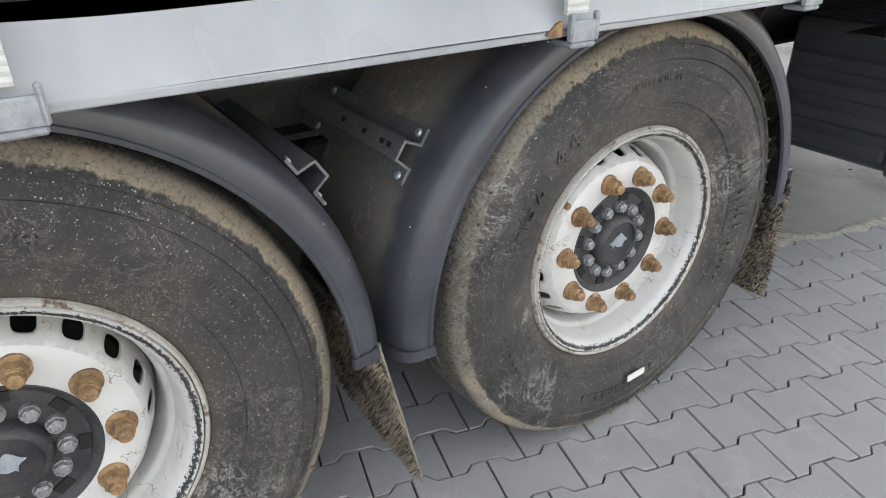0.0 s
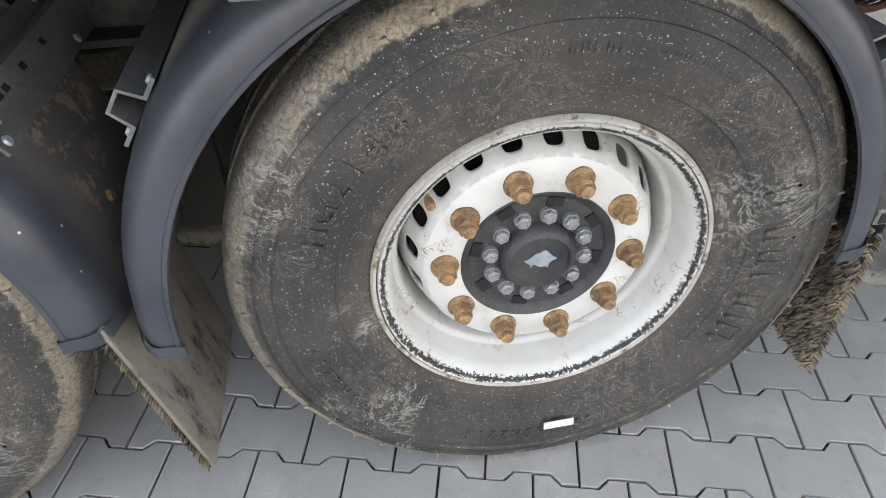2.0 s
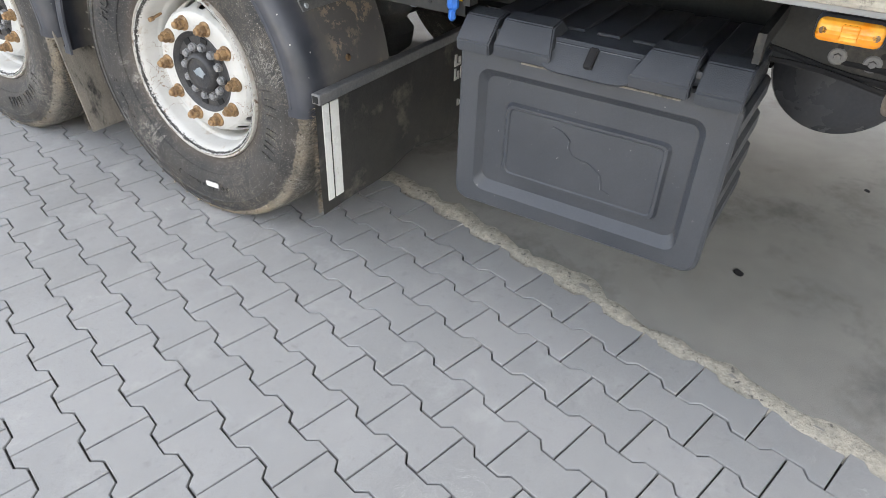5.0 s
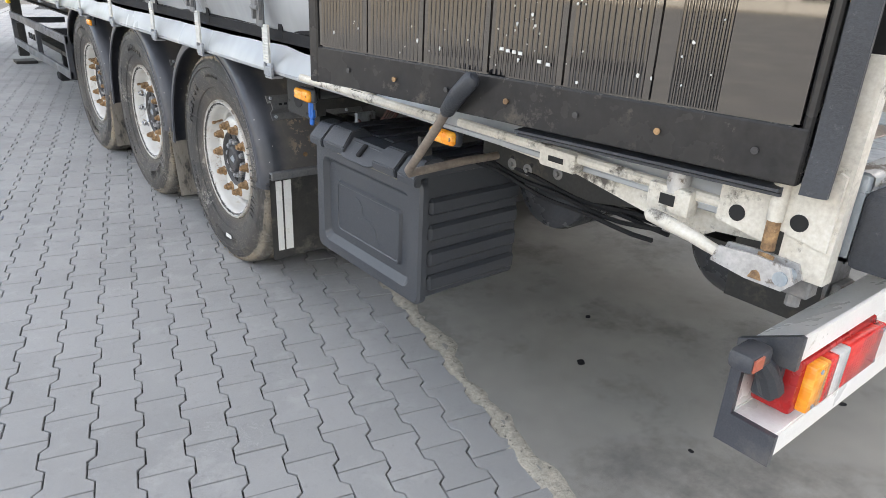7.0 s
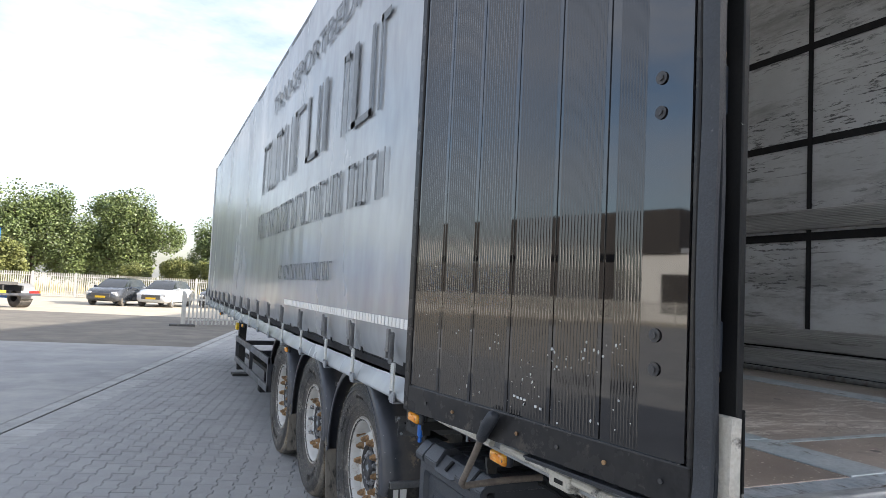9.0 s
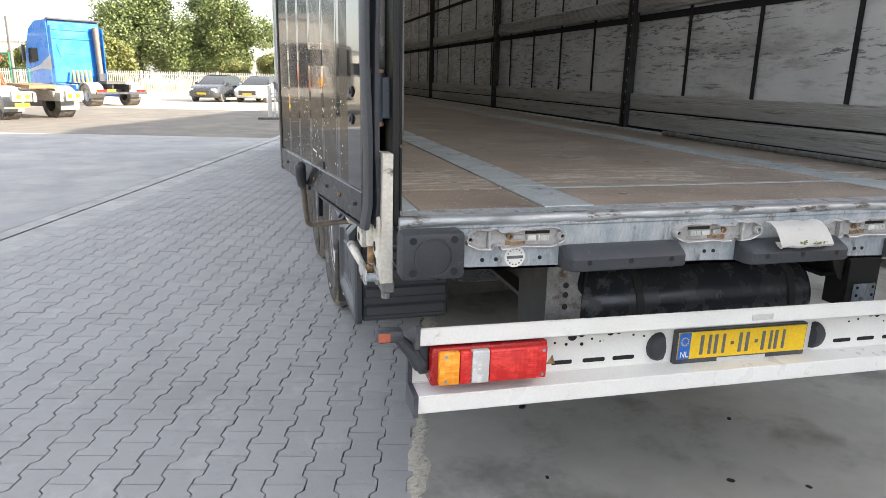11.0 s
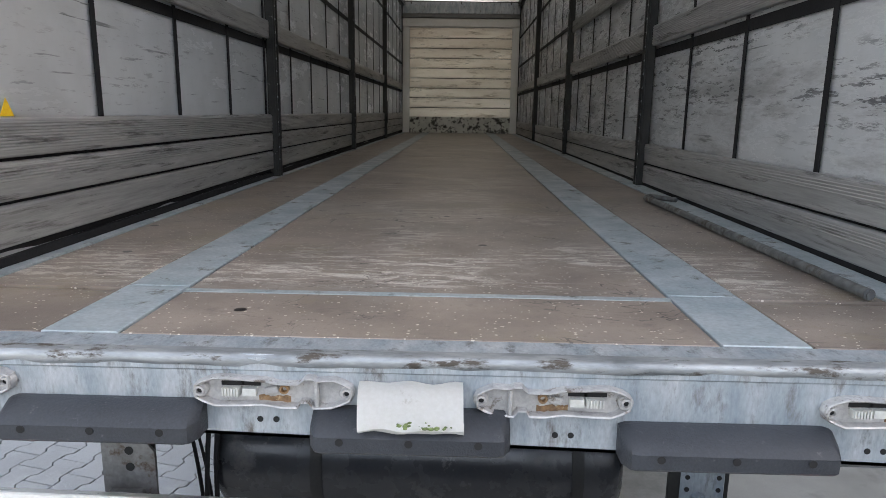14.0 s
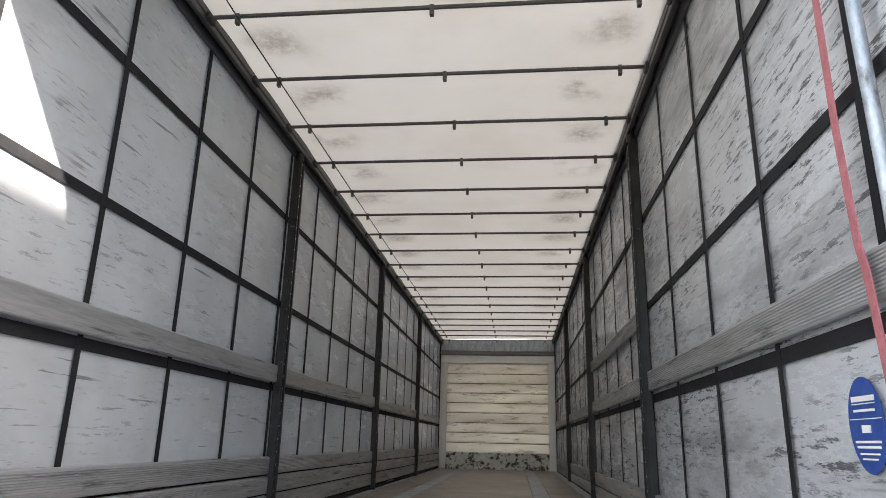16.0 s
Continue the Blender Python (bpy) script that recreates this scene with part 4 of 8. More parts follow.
bm = box(B(), (-1.1935, -0.031, -0.0095), (-1.190, 0.031, 0.0095), m=pose(0, 2.815, 0.133, -4, 0, 0))
part("tyre_sticker", bm, M["white"], trailer, "small white paper sticker")

# mudguards, spray flaps and their hat-section arms
FEND_Y = (2.915, 4.18, 5.47)
GUARD = [(-0.80, 0.626), (-1.10, 0.626), (-1.15, 0.622), (-1.185, 0.610), (-1.203, 0.594), (-1.2085, 0.578), (-1.2085, 0.560), (-1.2115, 0.558), (-1.2115, 0.551), (-1.204, 0.549),
         (-1.202, 0.572), (-1.192, 0.590), (-1.172, 0.605), (-1.15, 0.612), (-0.80, 0.619)]
bm = lathe(B(), GUARD, 48, closed=True, arc=(-2, 178))
bm.verts.ensure_lookup_table()
k = len(GUARD)
bm.faces.new(bm.verts[:k])
bm.faces.new(bm.verts[-k:])
lathe(bm, [(x - 0.003 if x < -1.15 else x, r + (0.005 if j < 7 else -0.004)) for j, (x, r) in enumerate(GUARD)], 2, closed=True, arc=(-3.5, -1))
lathe(bm, [(x - 0.003 if x < -1.15 else x, r + (0.005 if j < 7 else -0.004)) for j, (x, r) in enumerate(GUARD)], 2, closed=True, arc=(177, 179.5))
guard_mesh = finish(bm, "mudguard", M["guard"], 40)
HAT = [(-0.056, 0.0), (-0.056, 0.006), (-0.026, 0.006), (-0.020, 0.040), (0.020, 0.040), (0.026, 0.006), (0.056, 0.006), (0.056, 0.0), (0.022, 0.0), (0.016, 0.035), (-0.016, 0.035), (-0.022, 0.0)]
hat_mesh = finish(prism(B(), [(-1.125, t, r) for t, r in HAT], (0.50, 0, 0)), "guard_arm", M["armsteel"])
armbolt_mesh = finish(tube(B(), (0, 0, 0.004), (0, 0, 0.0105), 0.0095, 0.006, 12), "arm_bolt", M["galv"], 50)
armslot_mesh = finish(box(B(), (-0.007, -0.005, 0.0395), (0.007, 0.005, 0.0412)), "arm_slot", M["void"])
FLAP_W = 0.37
random.seed(9)
bm = B()
for _ in range(4200):
    x, z = random.uniform(-1.2, -1.2 + FLAP_W), random.uniform(-0.36, 0.0)
    d, s = random.uniform(0.008, 0.018), 0.0028
    o = random.uniform(-0.006, 0.006)
    v = [bm.verts.new(p) for p in ((x - s, 0, z), (x + s, 0, z + 0.002), (x + o, d, z - random.uniform(0.0, 0.01)))]
    bm.faces.new(v)
for i in range(150):
    z, o = -0.36 * i / 150, random.uniform(-0.004, 0.004)
    bm.faces.new([bm.verts.new(p) for p in ((-1.2, -0.002, z), (-1.2, 0.004, z - 0.003), (-1.216 + o, 0.003, z - random.uniform(0, 0.008)))])
bristle_mesh = finish(bm, "bristles", M["bristle"])
bm = B()
for _ in range(3600):
    x, a = random.uniform(-1.165, -0.84), radians(random.uniform(138, 178))
    r = 0.613 if x < -1.12 else 0.617
    d, s, o = random.uniform(0.010, 0.022), 0.0014, random.uniform(-0.02, 0.02)
    spots = ((x - 0.0028, r, a - s), (x + 0.0028, r, a + s), (x + random.uniform(-0.006, 0.006), r - d, a + o))
    bm.faces.new([bm.verts.new((px, pr * math.cos(pa), pr * math.sin(pa))) for px, pr, pa in spots])
liner_mesh = finish(bm, "liner_bristles", M["bristle"])
flap_mesh = finish(box(B(), (-1.2, -0.008, -0.37), (-1.2 + FLAP_W, 0.0, 0.03), 0.002), "spray_flap", M["mudflap"])
for y in FEND_Y:
    for side in (0, 180):
        # the far side is turned round, so its flap hangs behind as well
        at = pose(0, y, HUB_Z, 0, 0, side)
        guard = place("mudguard", guard_mesh, trailer, at, "black plastic mudguard, scuffed and dusty")
        for a in (33, 147):
            turn = at @ Matrix.Rotation(radians(a - 90), 4, "X") @ Matrix.Translation((0, 0, 0.6265))
            arm = place("guard_arm", hat_mesh, guard, turn, "dark hat-section steel arm")
            for x, t in ((-1.105, -0.043), (-1.105, 0.043), (-0.75, -0.043), (-0.75, 0.043)):
                place("arm_bolt", armbolt_mesh, arm, turn @ pose(x, t, 0))
            for x in (-1.085, -1.06, -0.99, -0.9):
                place("arm_slot", armslot_mesh, arm, turn @ pose(x, 0, 0))
        back = -0.605 if side == 0 else 0.605
        lean = -12 if y == FEND_Y[1] else 3
        hang = at @ pose(0, back, 0.0, lean if side == 0 else -lean, 0, 0)
        if side == 0:
            place("liner_bristles", liner_mesh, guard, at, "dark muddy bristles inside the guard")
        if y != FEND_Y[0]:
            flap = place("spray_flap", flap_mesh, guard, hang, "hanging rubber spray flap")
            if side == 0:
                place("bristles", bristle_mesh, flap, hang, "muddy brown bristles")
        for a, r in ((167, 0.626),):
            bm = B()
            tube(bm, (-1.0, 0, r - 0.002), (-1.0, 0, r + 0.006), 0.012, 0.008, 12)
            part("rivet", bm, M["rust"], guard, m=at @ Matrix.Rotation(radians(a - 90), 4, "X"))

# the wide rear flap with its bar and reflective stripes
flap = part("rear_flap", B(), M["flap"], trailer, "wide black rubber rear flap with two white stripes")
bm = B()
cols = []
for i in range(41):
    x = -1.190 + 2.38 * i / 40
    low = 0.192 + 0.03 * math.sin(i * 0.35) * (i / 40) + 0.03 * max(0, math.sin(i * 0.5 - 3))
    cols.append([bm.verts.new((x, 2.280 + 0.004 * math.sin(i * 0.9 + j) * (1 - j / 4), low + (0.575 - low) * j / 4)) for j in range(5)])
for a, b in zip(cols, cols[1:]):
    for j in range(4):
        bm.faces.new((a[j], b[j], b[j + 1], a[j + 1]))
bmesh.ops.solidify(bm, geom=bm.faces[:], thickness=0.008)
flap.data = finish(bm, "rear_flap", M["flap"], 40)
place("bristles", bristle_mesh, flap, pose(0.008, 2.2865, 0.560), "muddy brown bristles on the wheel side")
part("flap_bar", box(B(), (-1.184, 2.266, 0.570), (1.184, 2.299, 0.603), 0.003), M["armsteel"], flap, "dusty square steel bar")
part("bar_end", box(B(), (-1.1855, 2.272, 0.576), (-1.1842, 2.293, 0.597)), M["void"], flap)
for x0, x1 in ((-1.164, -1.137), (-1.127, -1.092)):
    part("reflective_stripe", box(B(), (x0, 2.2745, 0.236), (x1, 2.2785, 0.563)), M["white"], flap, "white reflective stripe")
for z, h, x0, x1, n in ((0.488, 0.046, -0.40, 0.0, 7), (0.432, 0.046, -0.40, 0.0, 9), (0.310, 0.026, -0.37, 0.24, 17)):
    bm = B()
    for i in range(n):
        x, w = x0 + (x1 - x0) * i / n, (x1 - x0) / n
        box(bm, (x, 2.2745, z - h / 2), (x + w * 0.25, 2.2785, z + h / 2))
        if i % 3 != 1:
            box(bm, (x + w * 0.5, 2.2745, z - h / 2), (x + w * 0.75, 2.2785, z + h / 2 * (1 if i % 2 else 0.4)))
        box(bm, (x + w * 0.2, 2.2745, z + h * (0.3 if i % 2 else -0.5)), (x + w * 0.55, 2.2785, z + h * (0.5 if i % 2 else -0.3)))
    tagged(part("print", bm, M["print"], flap), "pale printed bars", kind="stuff")

# running gear and chassis
for s in (-1, 1):
    bm = B()
    box(bm, (s * 0.66 - 0.006, 0.45, 0.81), (s * 0.66 + 0.006, 13.2, 1.10))
    box(bm, (s * 0.66 - 0.07, 0.45, 0.798), (s * 0.66 + 0.07, 13.2, 0.812))
    part("chassis_beam", bm, M["chassis"], trailer)
    bm = B()
    box(bm, (s * 1.262, 0.13, 1.088), (s * 1.225, FRONT, 1.19), 0.004)
    part("side_rail", bm, M["galv"], trailer)
for y in np.arange(0.6, 13.4, 0.62):
    bm = B()
    box(bm, (-1.22, y - 0.03, 1.06), (1.22, y - 0.024, 1.15))
    box(bm, (-1.22, y - 0.03, 1.055), (1.22, y + 0.03, 1.063))
    part("cross_member", bm, M["chassis"], trailer)
for y in HUB_Y:
    part("axle", tube(B(), (-0.85, y, HUB_Z), (0.85, y, HUB_Z), 0.065, seg=20), M["chassis"], trailer)
    for s in (-1, 1):
        bm = B()
        box(bm, (s * 0.5 - 0.05, y - 0.1, HUB_Z - 0.08), (s * 0.5 + 0.05, y + 0.55, HUB_Z + 0.0), 0.01)
        box(bm, (s * 0.62 - 0.04, y + 0.45, HUB_Z - 0.1), (s * 0.62 + 0.04, y + 0.6, 0.76), 0.01)
        part("trailing_arm", bm, M["chassis"], trailer)
        part("air_spring", lathe(B(), [(0.0, 0.09), (0.03, 0.13), (0.09, 0.14), (0.13, 0.11), (0.17, 0.14), (0.23, 0.13), (0.25, 0.09)], 24, m=pose(s * 0.5, y - 0.3, 0.5, 0, -90, 0)), M["flap"], trailer)
# control panel with shut-off lever behind the last wheel
panel = part("valve_panel", box(B(), (-1.212, 1.775, 0.925), (-1.206, 2.02, 1.07)), M["chassis"], trailer, "dark perforated steel panel")
part("panel_fold", box(B(), (-1.206, 1.775, 0.92), (-1.10, 2.02, 0.926)), M["chassis"], panel)
part("panel_hole", tube(B(), (-1.2135, 1.935, 0.985), (-1.21, 1.935, 0.985), 0.034, seg=24), M["void"], panel)
for y in (1.79, 1.81, 1.83, 1.87, 1.9, 2.0, 2.005):
    for z in (0.94, 0.965, 1.0, 1.03):
        if (y * 100 + z * 1000) % 3 > 1 and not (1.895 < y < 1.975):
            part("panel_hole", tube(B(), (-1.2135, y, z), (-1.21, y, z), 0.0045, seg=8), M["void"], panel)
part("warning_label", box(B(), (-1.2145, 1.782, 0.955), (-1.211, 1.835, 1.005)), M["yellow"], panel, "yellow warning label")
bm = B()
box(bm, (-1.240, 1.785, 0.935), (-1.215, 1.812, 1.000), 0.008)
box(bm, (-1.238, 1.790, 0.912), (-1.220, 1.807, 0.94), 0.006)
part("shut_off_lever", bm, M["blueplastic"], panel, "bright blue plastic lever")
bm = B()
for i in range(9):
    a = i * 0.7
    pts = [Vector((-0.735 - 0.006 * i + 0.012 * math.sin(a), 2.20 - 0.24 * t, 0.795 + 0.008 * math.cos(a) - 0.17 * t * (1 - t) * (1 + 0.04 * i) + 0.085 * t + 0.0025 * i)) for t in np.linspace(0, 1.6, 14)]
    for p, q in zip(pts, pts[1:]):
        tube(bm, p, q, 0.004, seg=5, caps=False)
loom = part("cable_loom", bm, [M["cable"]], trailer, "bundle of dark red and black cables")
part("cable_clip", box(B(), (-0.80, 2.19, 0.785), (-0.70, 2.212, 0.845), 0.003), M["galv"], loom)


for k in range(5):
    bm = B()
    pts = [Vector((-1.02 + 0.02 * k + 0.01 * math.sin(t * 9 + k), 1.15 - 1.0 * t, 0.905 + 0.012 * (k % 3) - 0.035 * math.sin(t * math.pi) + 0.006 * math.sin(t * 17 + k * 2))) for t in np.linspace(0, 0.66, 13)]
    pipe(bm, pts, 0.006)
    part("cable", bm, M["black"], trailer)


def side_lamp(y, z, x=-1.262, k=1.0):
    lamp = part("side_lamp", box(B(), (x, y - 0.062 * k, z - 0.026 * k), (x + 0.03, y + 0.062 * k, z + 0.026 * k), 0.012, 3), M["plastic"], trailer, "amber side marker lamp")
    bm = box(B(), (x - 0.014, y - 0.058 * k, z - 0.022 * k), (x + 0.010, y + 0.058 * k, z + 0.022 * k), 0.011, 3)
    box(bm, (x - 0.016, y - 0.014, z - 0.014), (x - 0.010, y + 0.014, z + 0.014), 0.002)
    part("lens", bm, M["orange"], lamp)
    part("lamp_bracket", box(B(), (x + 0.026, y - 0.03, z - 0.012), (x + 0.034, y + 0.03, 1.075)), M["chassis"], lamp)
    for d in (-0.04, 0.04):
        part("screw", tube(B(), (x - 0.014, y + d, z), (x - 0.010, y + d, z), 0.006, seg=10), M["rust"], lamp)


bm = prism(B(), [(-0.985, 0.30, 1.05), (-0.985, 1.15, 1.05), (-0.985, 1.15, 0.90), (-0.985, 1.08, 0.885), (-0.985, 0.72, 0.892), (-0.985, 0.30, 0.97)], (0.008, 0, 0))
plate_piece = part("lamp_plate", bm, M["chassis"], trailer, "dusty dark steel plate behind the side lamp")
for y, z in ((1.02, 0.925), (0.955, 0.922), (0.84, 0.94)):
    bm = tube(B(), (-0.9855, y, z), (-0.9875, y, z), 0.018, 0.015, 14)
    tube(bm, (-0.9875, y, z), (-0.994, y, z), 0.008, 0.007, 6)
    part("plate_bolt", bm, M["armsteel"], plate_piece, smooth=30)
bm = B()
for y, z in ((1.10, 1.02), (0.87, 1.03), (0.75, 1.02), (1.02, 0.945), (0.94, 0.94)):
    tube(bm, (-0.9862, y, z), (-0.984, y, z), 0.006, seg=10)
part("plate_holes", bm, M["void"], plate_piece)
bm = lathe(B(), [(-0.86, 0.002), (-0.857, 0.06), (-0.845, 0.11), (-0.82, 0.145), (-0.80, 0.152), (-0.05, 0.152), (-0.03, 0.14), (0.0, 0.06), (0.003, 0.002)], 40, m=pose(0, 1.0, 0.845))
part("air_tank", bm, M["glossblack"], trailer, "black compressed-air tank under the floor")
for y, z in ((1.795, 1.024), (1.011, 1.042), (4.85, 1.02), (7.9, 1.02), (10.9, 1.02)):
    side_lamp(y, z, k=0.88 if y < 1.5 else 0.92)

# tool box
tool = part("tool_box", B(), M["boxplastic"], trailer, "dark grey plastic tool box with a hinged lid")
bm = B()
TY0, TY1 = 1.135, 1.77
box(bm, (-1.205, TY0 + 0.02, 0.475), (-0.80, TY1 - 0.02, 0.90), 0.012)
tool.data = finish(bm, "tool_box", M["boxplastic"], 40)
for z in (0.50, 0.585, 0.67, 0.755):
    part("side_rib", box(B(), (-1.19, TY0 + 0.006, z), (-0.81, TY1 - 0.006, z + 0.055), 0.010, 1), M["boxplastic"], tool)


def rounded(y0, y1, z0, z1, r, x, n=6):
    out = []
    for cy, cz, a0 in ((y1 - r, z1 - r, 0), (y0 + r, z1 - r, 90), (y0 + r, z0 + r, 180), (y1 - r, z0 + r, 270)):
        out += [(x, cy + r * math.cos(radians(a0 + 90 * i / n)), cz + r * math.sin(radians(a0 + 90 * i / n))) for i in range(n + 1)]
    return out


def ringed(bm, loops):
    """Joins loops of equal length, the last one filled."""
    made = [[bm.verts.new(p) for p in lp] for lp in loops]
    n = len(made[0])
    for a, b in zip(made, made[1:]):
        for i in range(n):
            bm.faces.new((a[i], a[(i + 1) % n], b[(i + 1) % n], b[i]))
    bm.faces.new(made[-1])
    return bm


bm = ringed(B(), [rounded(TY0, TY1, 0.462, 0.88, 0.035, -1.205), rounded(TY0, TY1, 0.462, 0.88, 0.035, -1.225), rounded(TY0 + 0.008, TY1 - 0.008, 0.470, 0.875, 0.03, -1.234),
                  rounded(TY0 + 0.055, TY1 - 0.055, 0.508, 0.825, 0.03, -1.236), rounded(TY0 + 0.07, TY1 - 0.07, 0.532, 0.805, 0.025, -1.216),
                  rounded(TY0 + 0.115, TY1 - 0.125, 0.560, 0.752, 0.018, -1.216), rounded(TY0 + 0.121, TY1 - 0.131, 0.565, 0.747, 0.016, -1.226),
                  rounded(TY0 + 0.128, TY1 - 0.138, 0.571, 0.741, 0.014, -1.226), rounded(TY0 + 0.131, TY1 - 0.141, 0.574, 0.738, 0.012, -1.223)])
front = part("front_panel", bm, M["boxplastic"], tool, smooth=25)
bm = B()
pts = [(1.52 - 0.012 * i + 0.008 * math.sin(i * 1.7), 0.72 - 0.009 * i + 0.012 * math.sin(i * 0.9)) for i in range(14)]
for (ya, za), (yb, zb) in zip(pts, pts[1:]):
    tube(bm, (-1.223, ya, za), (-1.223, yb, zb), 0.003, seg=6)
part("emblem_relief", bm, M["boxplastic"], front)
part("lid", box(B(), (-1.222, TY0 + 0.006, 0.882), (-0.82, TY1 - 0.006, 0.915), 0.008, 2), M["boxplastic"], tool)
for k in range(7):
    part("lid_rib", box(B(), (-1.13, TY0 + 0.05 + k * 0.082, 0.914), (-0.83, TY0 + 0.105 + k * 0.082, 0.921), 0.003), M["boxplastic"], tool)
LID = [(-1.232, 0.862), (-1.256, 0.864), (-1.260, 0.890), (-1.214, 0.938), (-1.165, 0.945), (-1.130, 0.916), (-1.130, 0.890), (-1.232, 0.888)]
for y0, y1, taper, low in ((1.137, 1.228, 0.0, 0.004), (1.240, 1.338, 0.026, 0.0), (1.552, 1.672, 0.018, 0.0), (1.684, 1.768, 0.0, 0.004)):
    bm = B()
    a = [bm.verts.new((x, y0 - (taper if y0 > 1.5 and z < 0.9 else 0), z - low)) for x, z in LID]
    b = [bm.verts.new((x, y1 + (taper if 1.2 < y0 < 1.5 and z < 0.9 else 0), z - low)) for x, z in LID]
    for i in range(len(LID)):
        bm.faces.new((a[i], a[(i + 1) % len(LID)], b[(i + 1) % len(LID)], b[i]))
    bm.faces.new(a[::-1])
    bm.faces.new(b)
    bmesh.ops.recalc_face_normals(bm, faces=bm.faces[:])
    bmesh.ops.bevel(bm, geom=bm.edges[:], offset=0.0035, segments=2, affect="EDGES")
    part("lid_section", bm, M["boxplastic"], tool, smooth=25)
# the latch plate: a tongue with rounded lower corners that slopes down over the front
up, out = Vector((0.052, 0, 0.050)), Vector((-0.0055, 0, 0.0055))
bm = B()
tongue = [(1.340, 1.0), (1.552, 1.0), (1.560, 0.45), (1.552, 0.12), (1.535, 0.02), (1.51, 0.0), (1.40, 0.0), (1.376, 0.02), (1.360, 0.12), (1.350, 0.45)]
base = Vector((-1.262, 0, 0.860))
prism(bm, [tuple(base + up * k * 1.12 + Vector((0, y, 0))) for y, k in tongue], tuple(out))
bmesh.ops.bevel(bm, geom=bm.edges[:], offset=0.002, segments=1, affect="EDGES")
latch = part("latch_plate", bm, M["boxplastic"], tool, smooth=25)
bm = box(B(), (-0.004, -0.010, -0.024), (0.008, 0.010, 0.024), 0.003, m=Matrix.Translation(base + up * 0.62 + out * 1.6 + Vector((0, 1.452, 0))) @ pose(0, 0, 0, 0, 46, 0))
part("latch", bm, M["black"], latch)
part("dirt_line", box(B(), (-1.2375, TY0 + 0.12, 0.853), (-1.22, TY1 - 0.16, 0.857)), M["mudflap"], tool, "dried mud in the lid's gap")
for y in (1.135, 1.75):
    bm = box(B(), (-1.24, y, 0.975), (-0.75, y + 0.015, 1.01))
    box(bm, (-1.235, y, 0.953), (-1.20, y + 0.013, 0.978))
    part("bracket", bm, M["chassis"], tool)

# side guard rail and landing leg ahead of the wheels
bm = B()
box(bm, (-1.235, 5.95, 0.755), (-1.205, 8.75, 0.825), 0.004)
box(bm, (-1.235, 5.95, 0.475), (-1.205, 8.75, 0.545), 0.004)
for y in (5.95, 7.3, 8.70):
    box(bm, (-1.232, y, 0.48), (-1.19, y + 0.05, 0.82), 0.003)
    box(bm, (-1.2, y, 0.70), (-0.7, y + 0.05, 0.76), 0.003)
part("side_guard", bm, M["plastic"], trailer)
bm = B()
box(bm, (-1.1, 6.2, 0.56), (-0.5, 8.4, 0.60))
for i in range(4):
    tube(bm, (-1.21, 7.5 + 0.12 * i, 0.65), (-1.195, 7.5 + 0.12 * i, 0.65), 0.03, seg=12)
part("pallet_frame", bm, M["chassis"], trailer)
for s in (-1, 1):
    bm = B()
    box(bm, (s * 0.9 - 0.06, 10.7, 0.1), (s * 0.9 + 0.06, 10.82, 1.06), 0.005)
    box(bm, (s * 0.9 - 0.13, 10.62, 0.0), (s * 0.9 + 0.13, 10.9, 0.04), 0.005)
    part("landing_leg", bm, M["chassis"], trailer)
bm = B()
box(bm, (-1.16, 6.85, 0.33), (-1.0, 7.0, 0.40), 0.01)
box(bm, (-1.1, 6.9, 0.38), (-1.05, 6.96, 0.6))
part("wheel_chock", bm, M["black"], trailer)
part("yellow_hose_hook", box(B(), (-1.24, 8.75, 0.9), (-1.2, 8.85, 1.0), 0.01), M["yellow"], trailer)

# ---- curtains ----
SKIN = -1.284


def curtain_sheet(x0, sign, y0, y1, z0, z1, fold, roll):
    """A tall cloth with shallow upright folds; sign is -1 on the near side of the trailer."""
    bm = B()
    ys, zs = np.arange(y0, y1 + 0.04, 0.05), list(np.linspace(z0, z0 + 0.32, 17)) + list(np.linspace(z0 + 0.45, z1, 12))
    grid = []
    for y in ys:
        col = []
        for z in zs:
            d = fold * (noise.noise((y * 1.7, z * 0.25, 3)) + 0.6 * noise.noise((y * 5.0, z * 0.5, 7)))
            low = max(0.0, 1 - (z - z0) / 0.3)
            skirt = max(0.0, 1 - (z - z0) / 0.095)
            d += roll * (0.022 * skirt ** 0.8 - 0.034 * math.exp(-((z - z0 - 0.115) / 0.075) ** 2) + 0.008 * low * noise.noise((y * 2.2, 1, 4)))
            col.append(bm.verts.new((sign * (abs(x0) + d), min(y, y1), z + (0.008 * noise.noise((y * 1.3, 2, 2)) if z == z0 else 0))))
        grid.append(col)
    for a, b in zip(grid, grid[1:]):
        for j in range(len(zs) - 1):
            bm.faces.new((a[j], b[j], b[j + 1], a[j + 1]))
    return bm


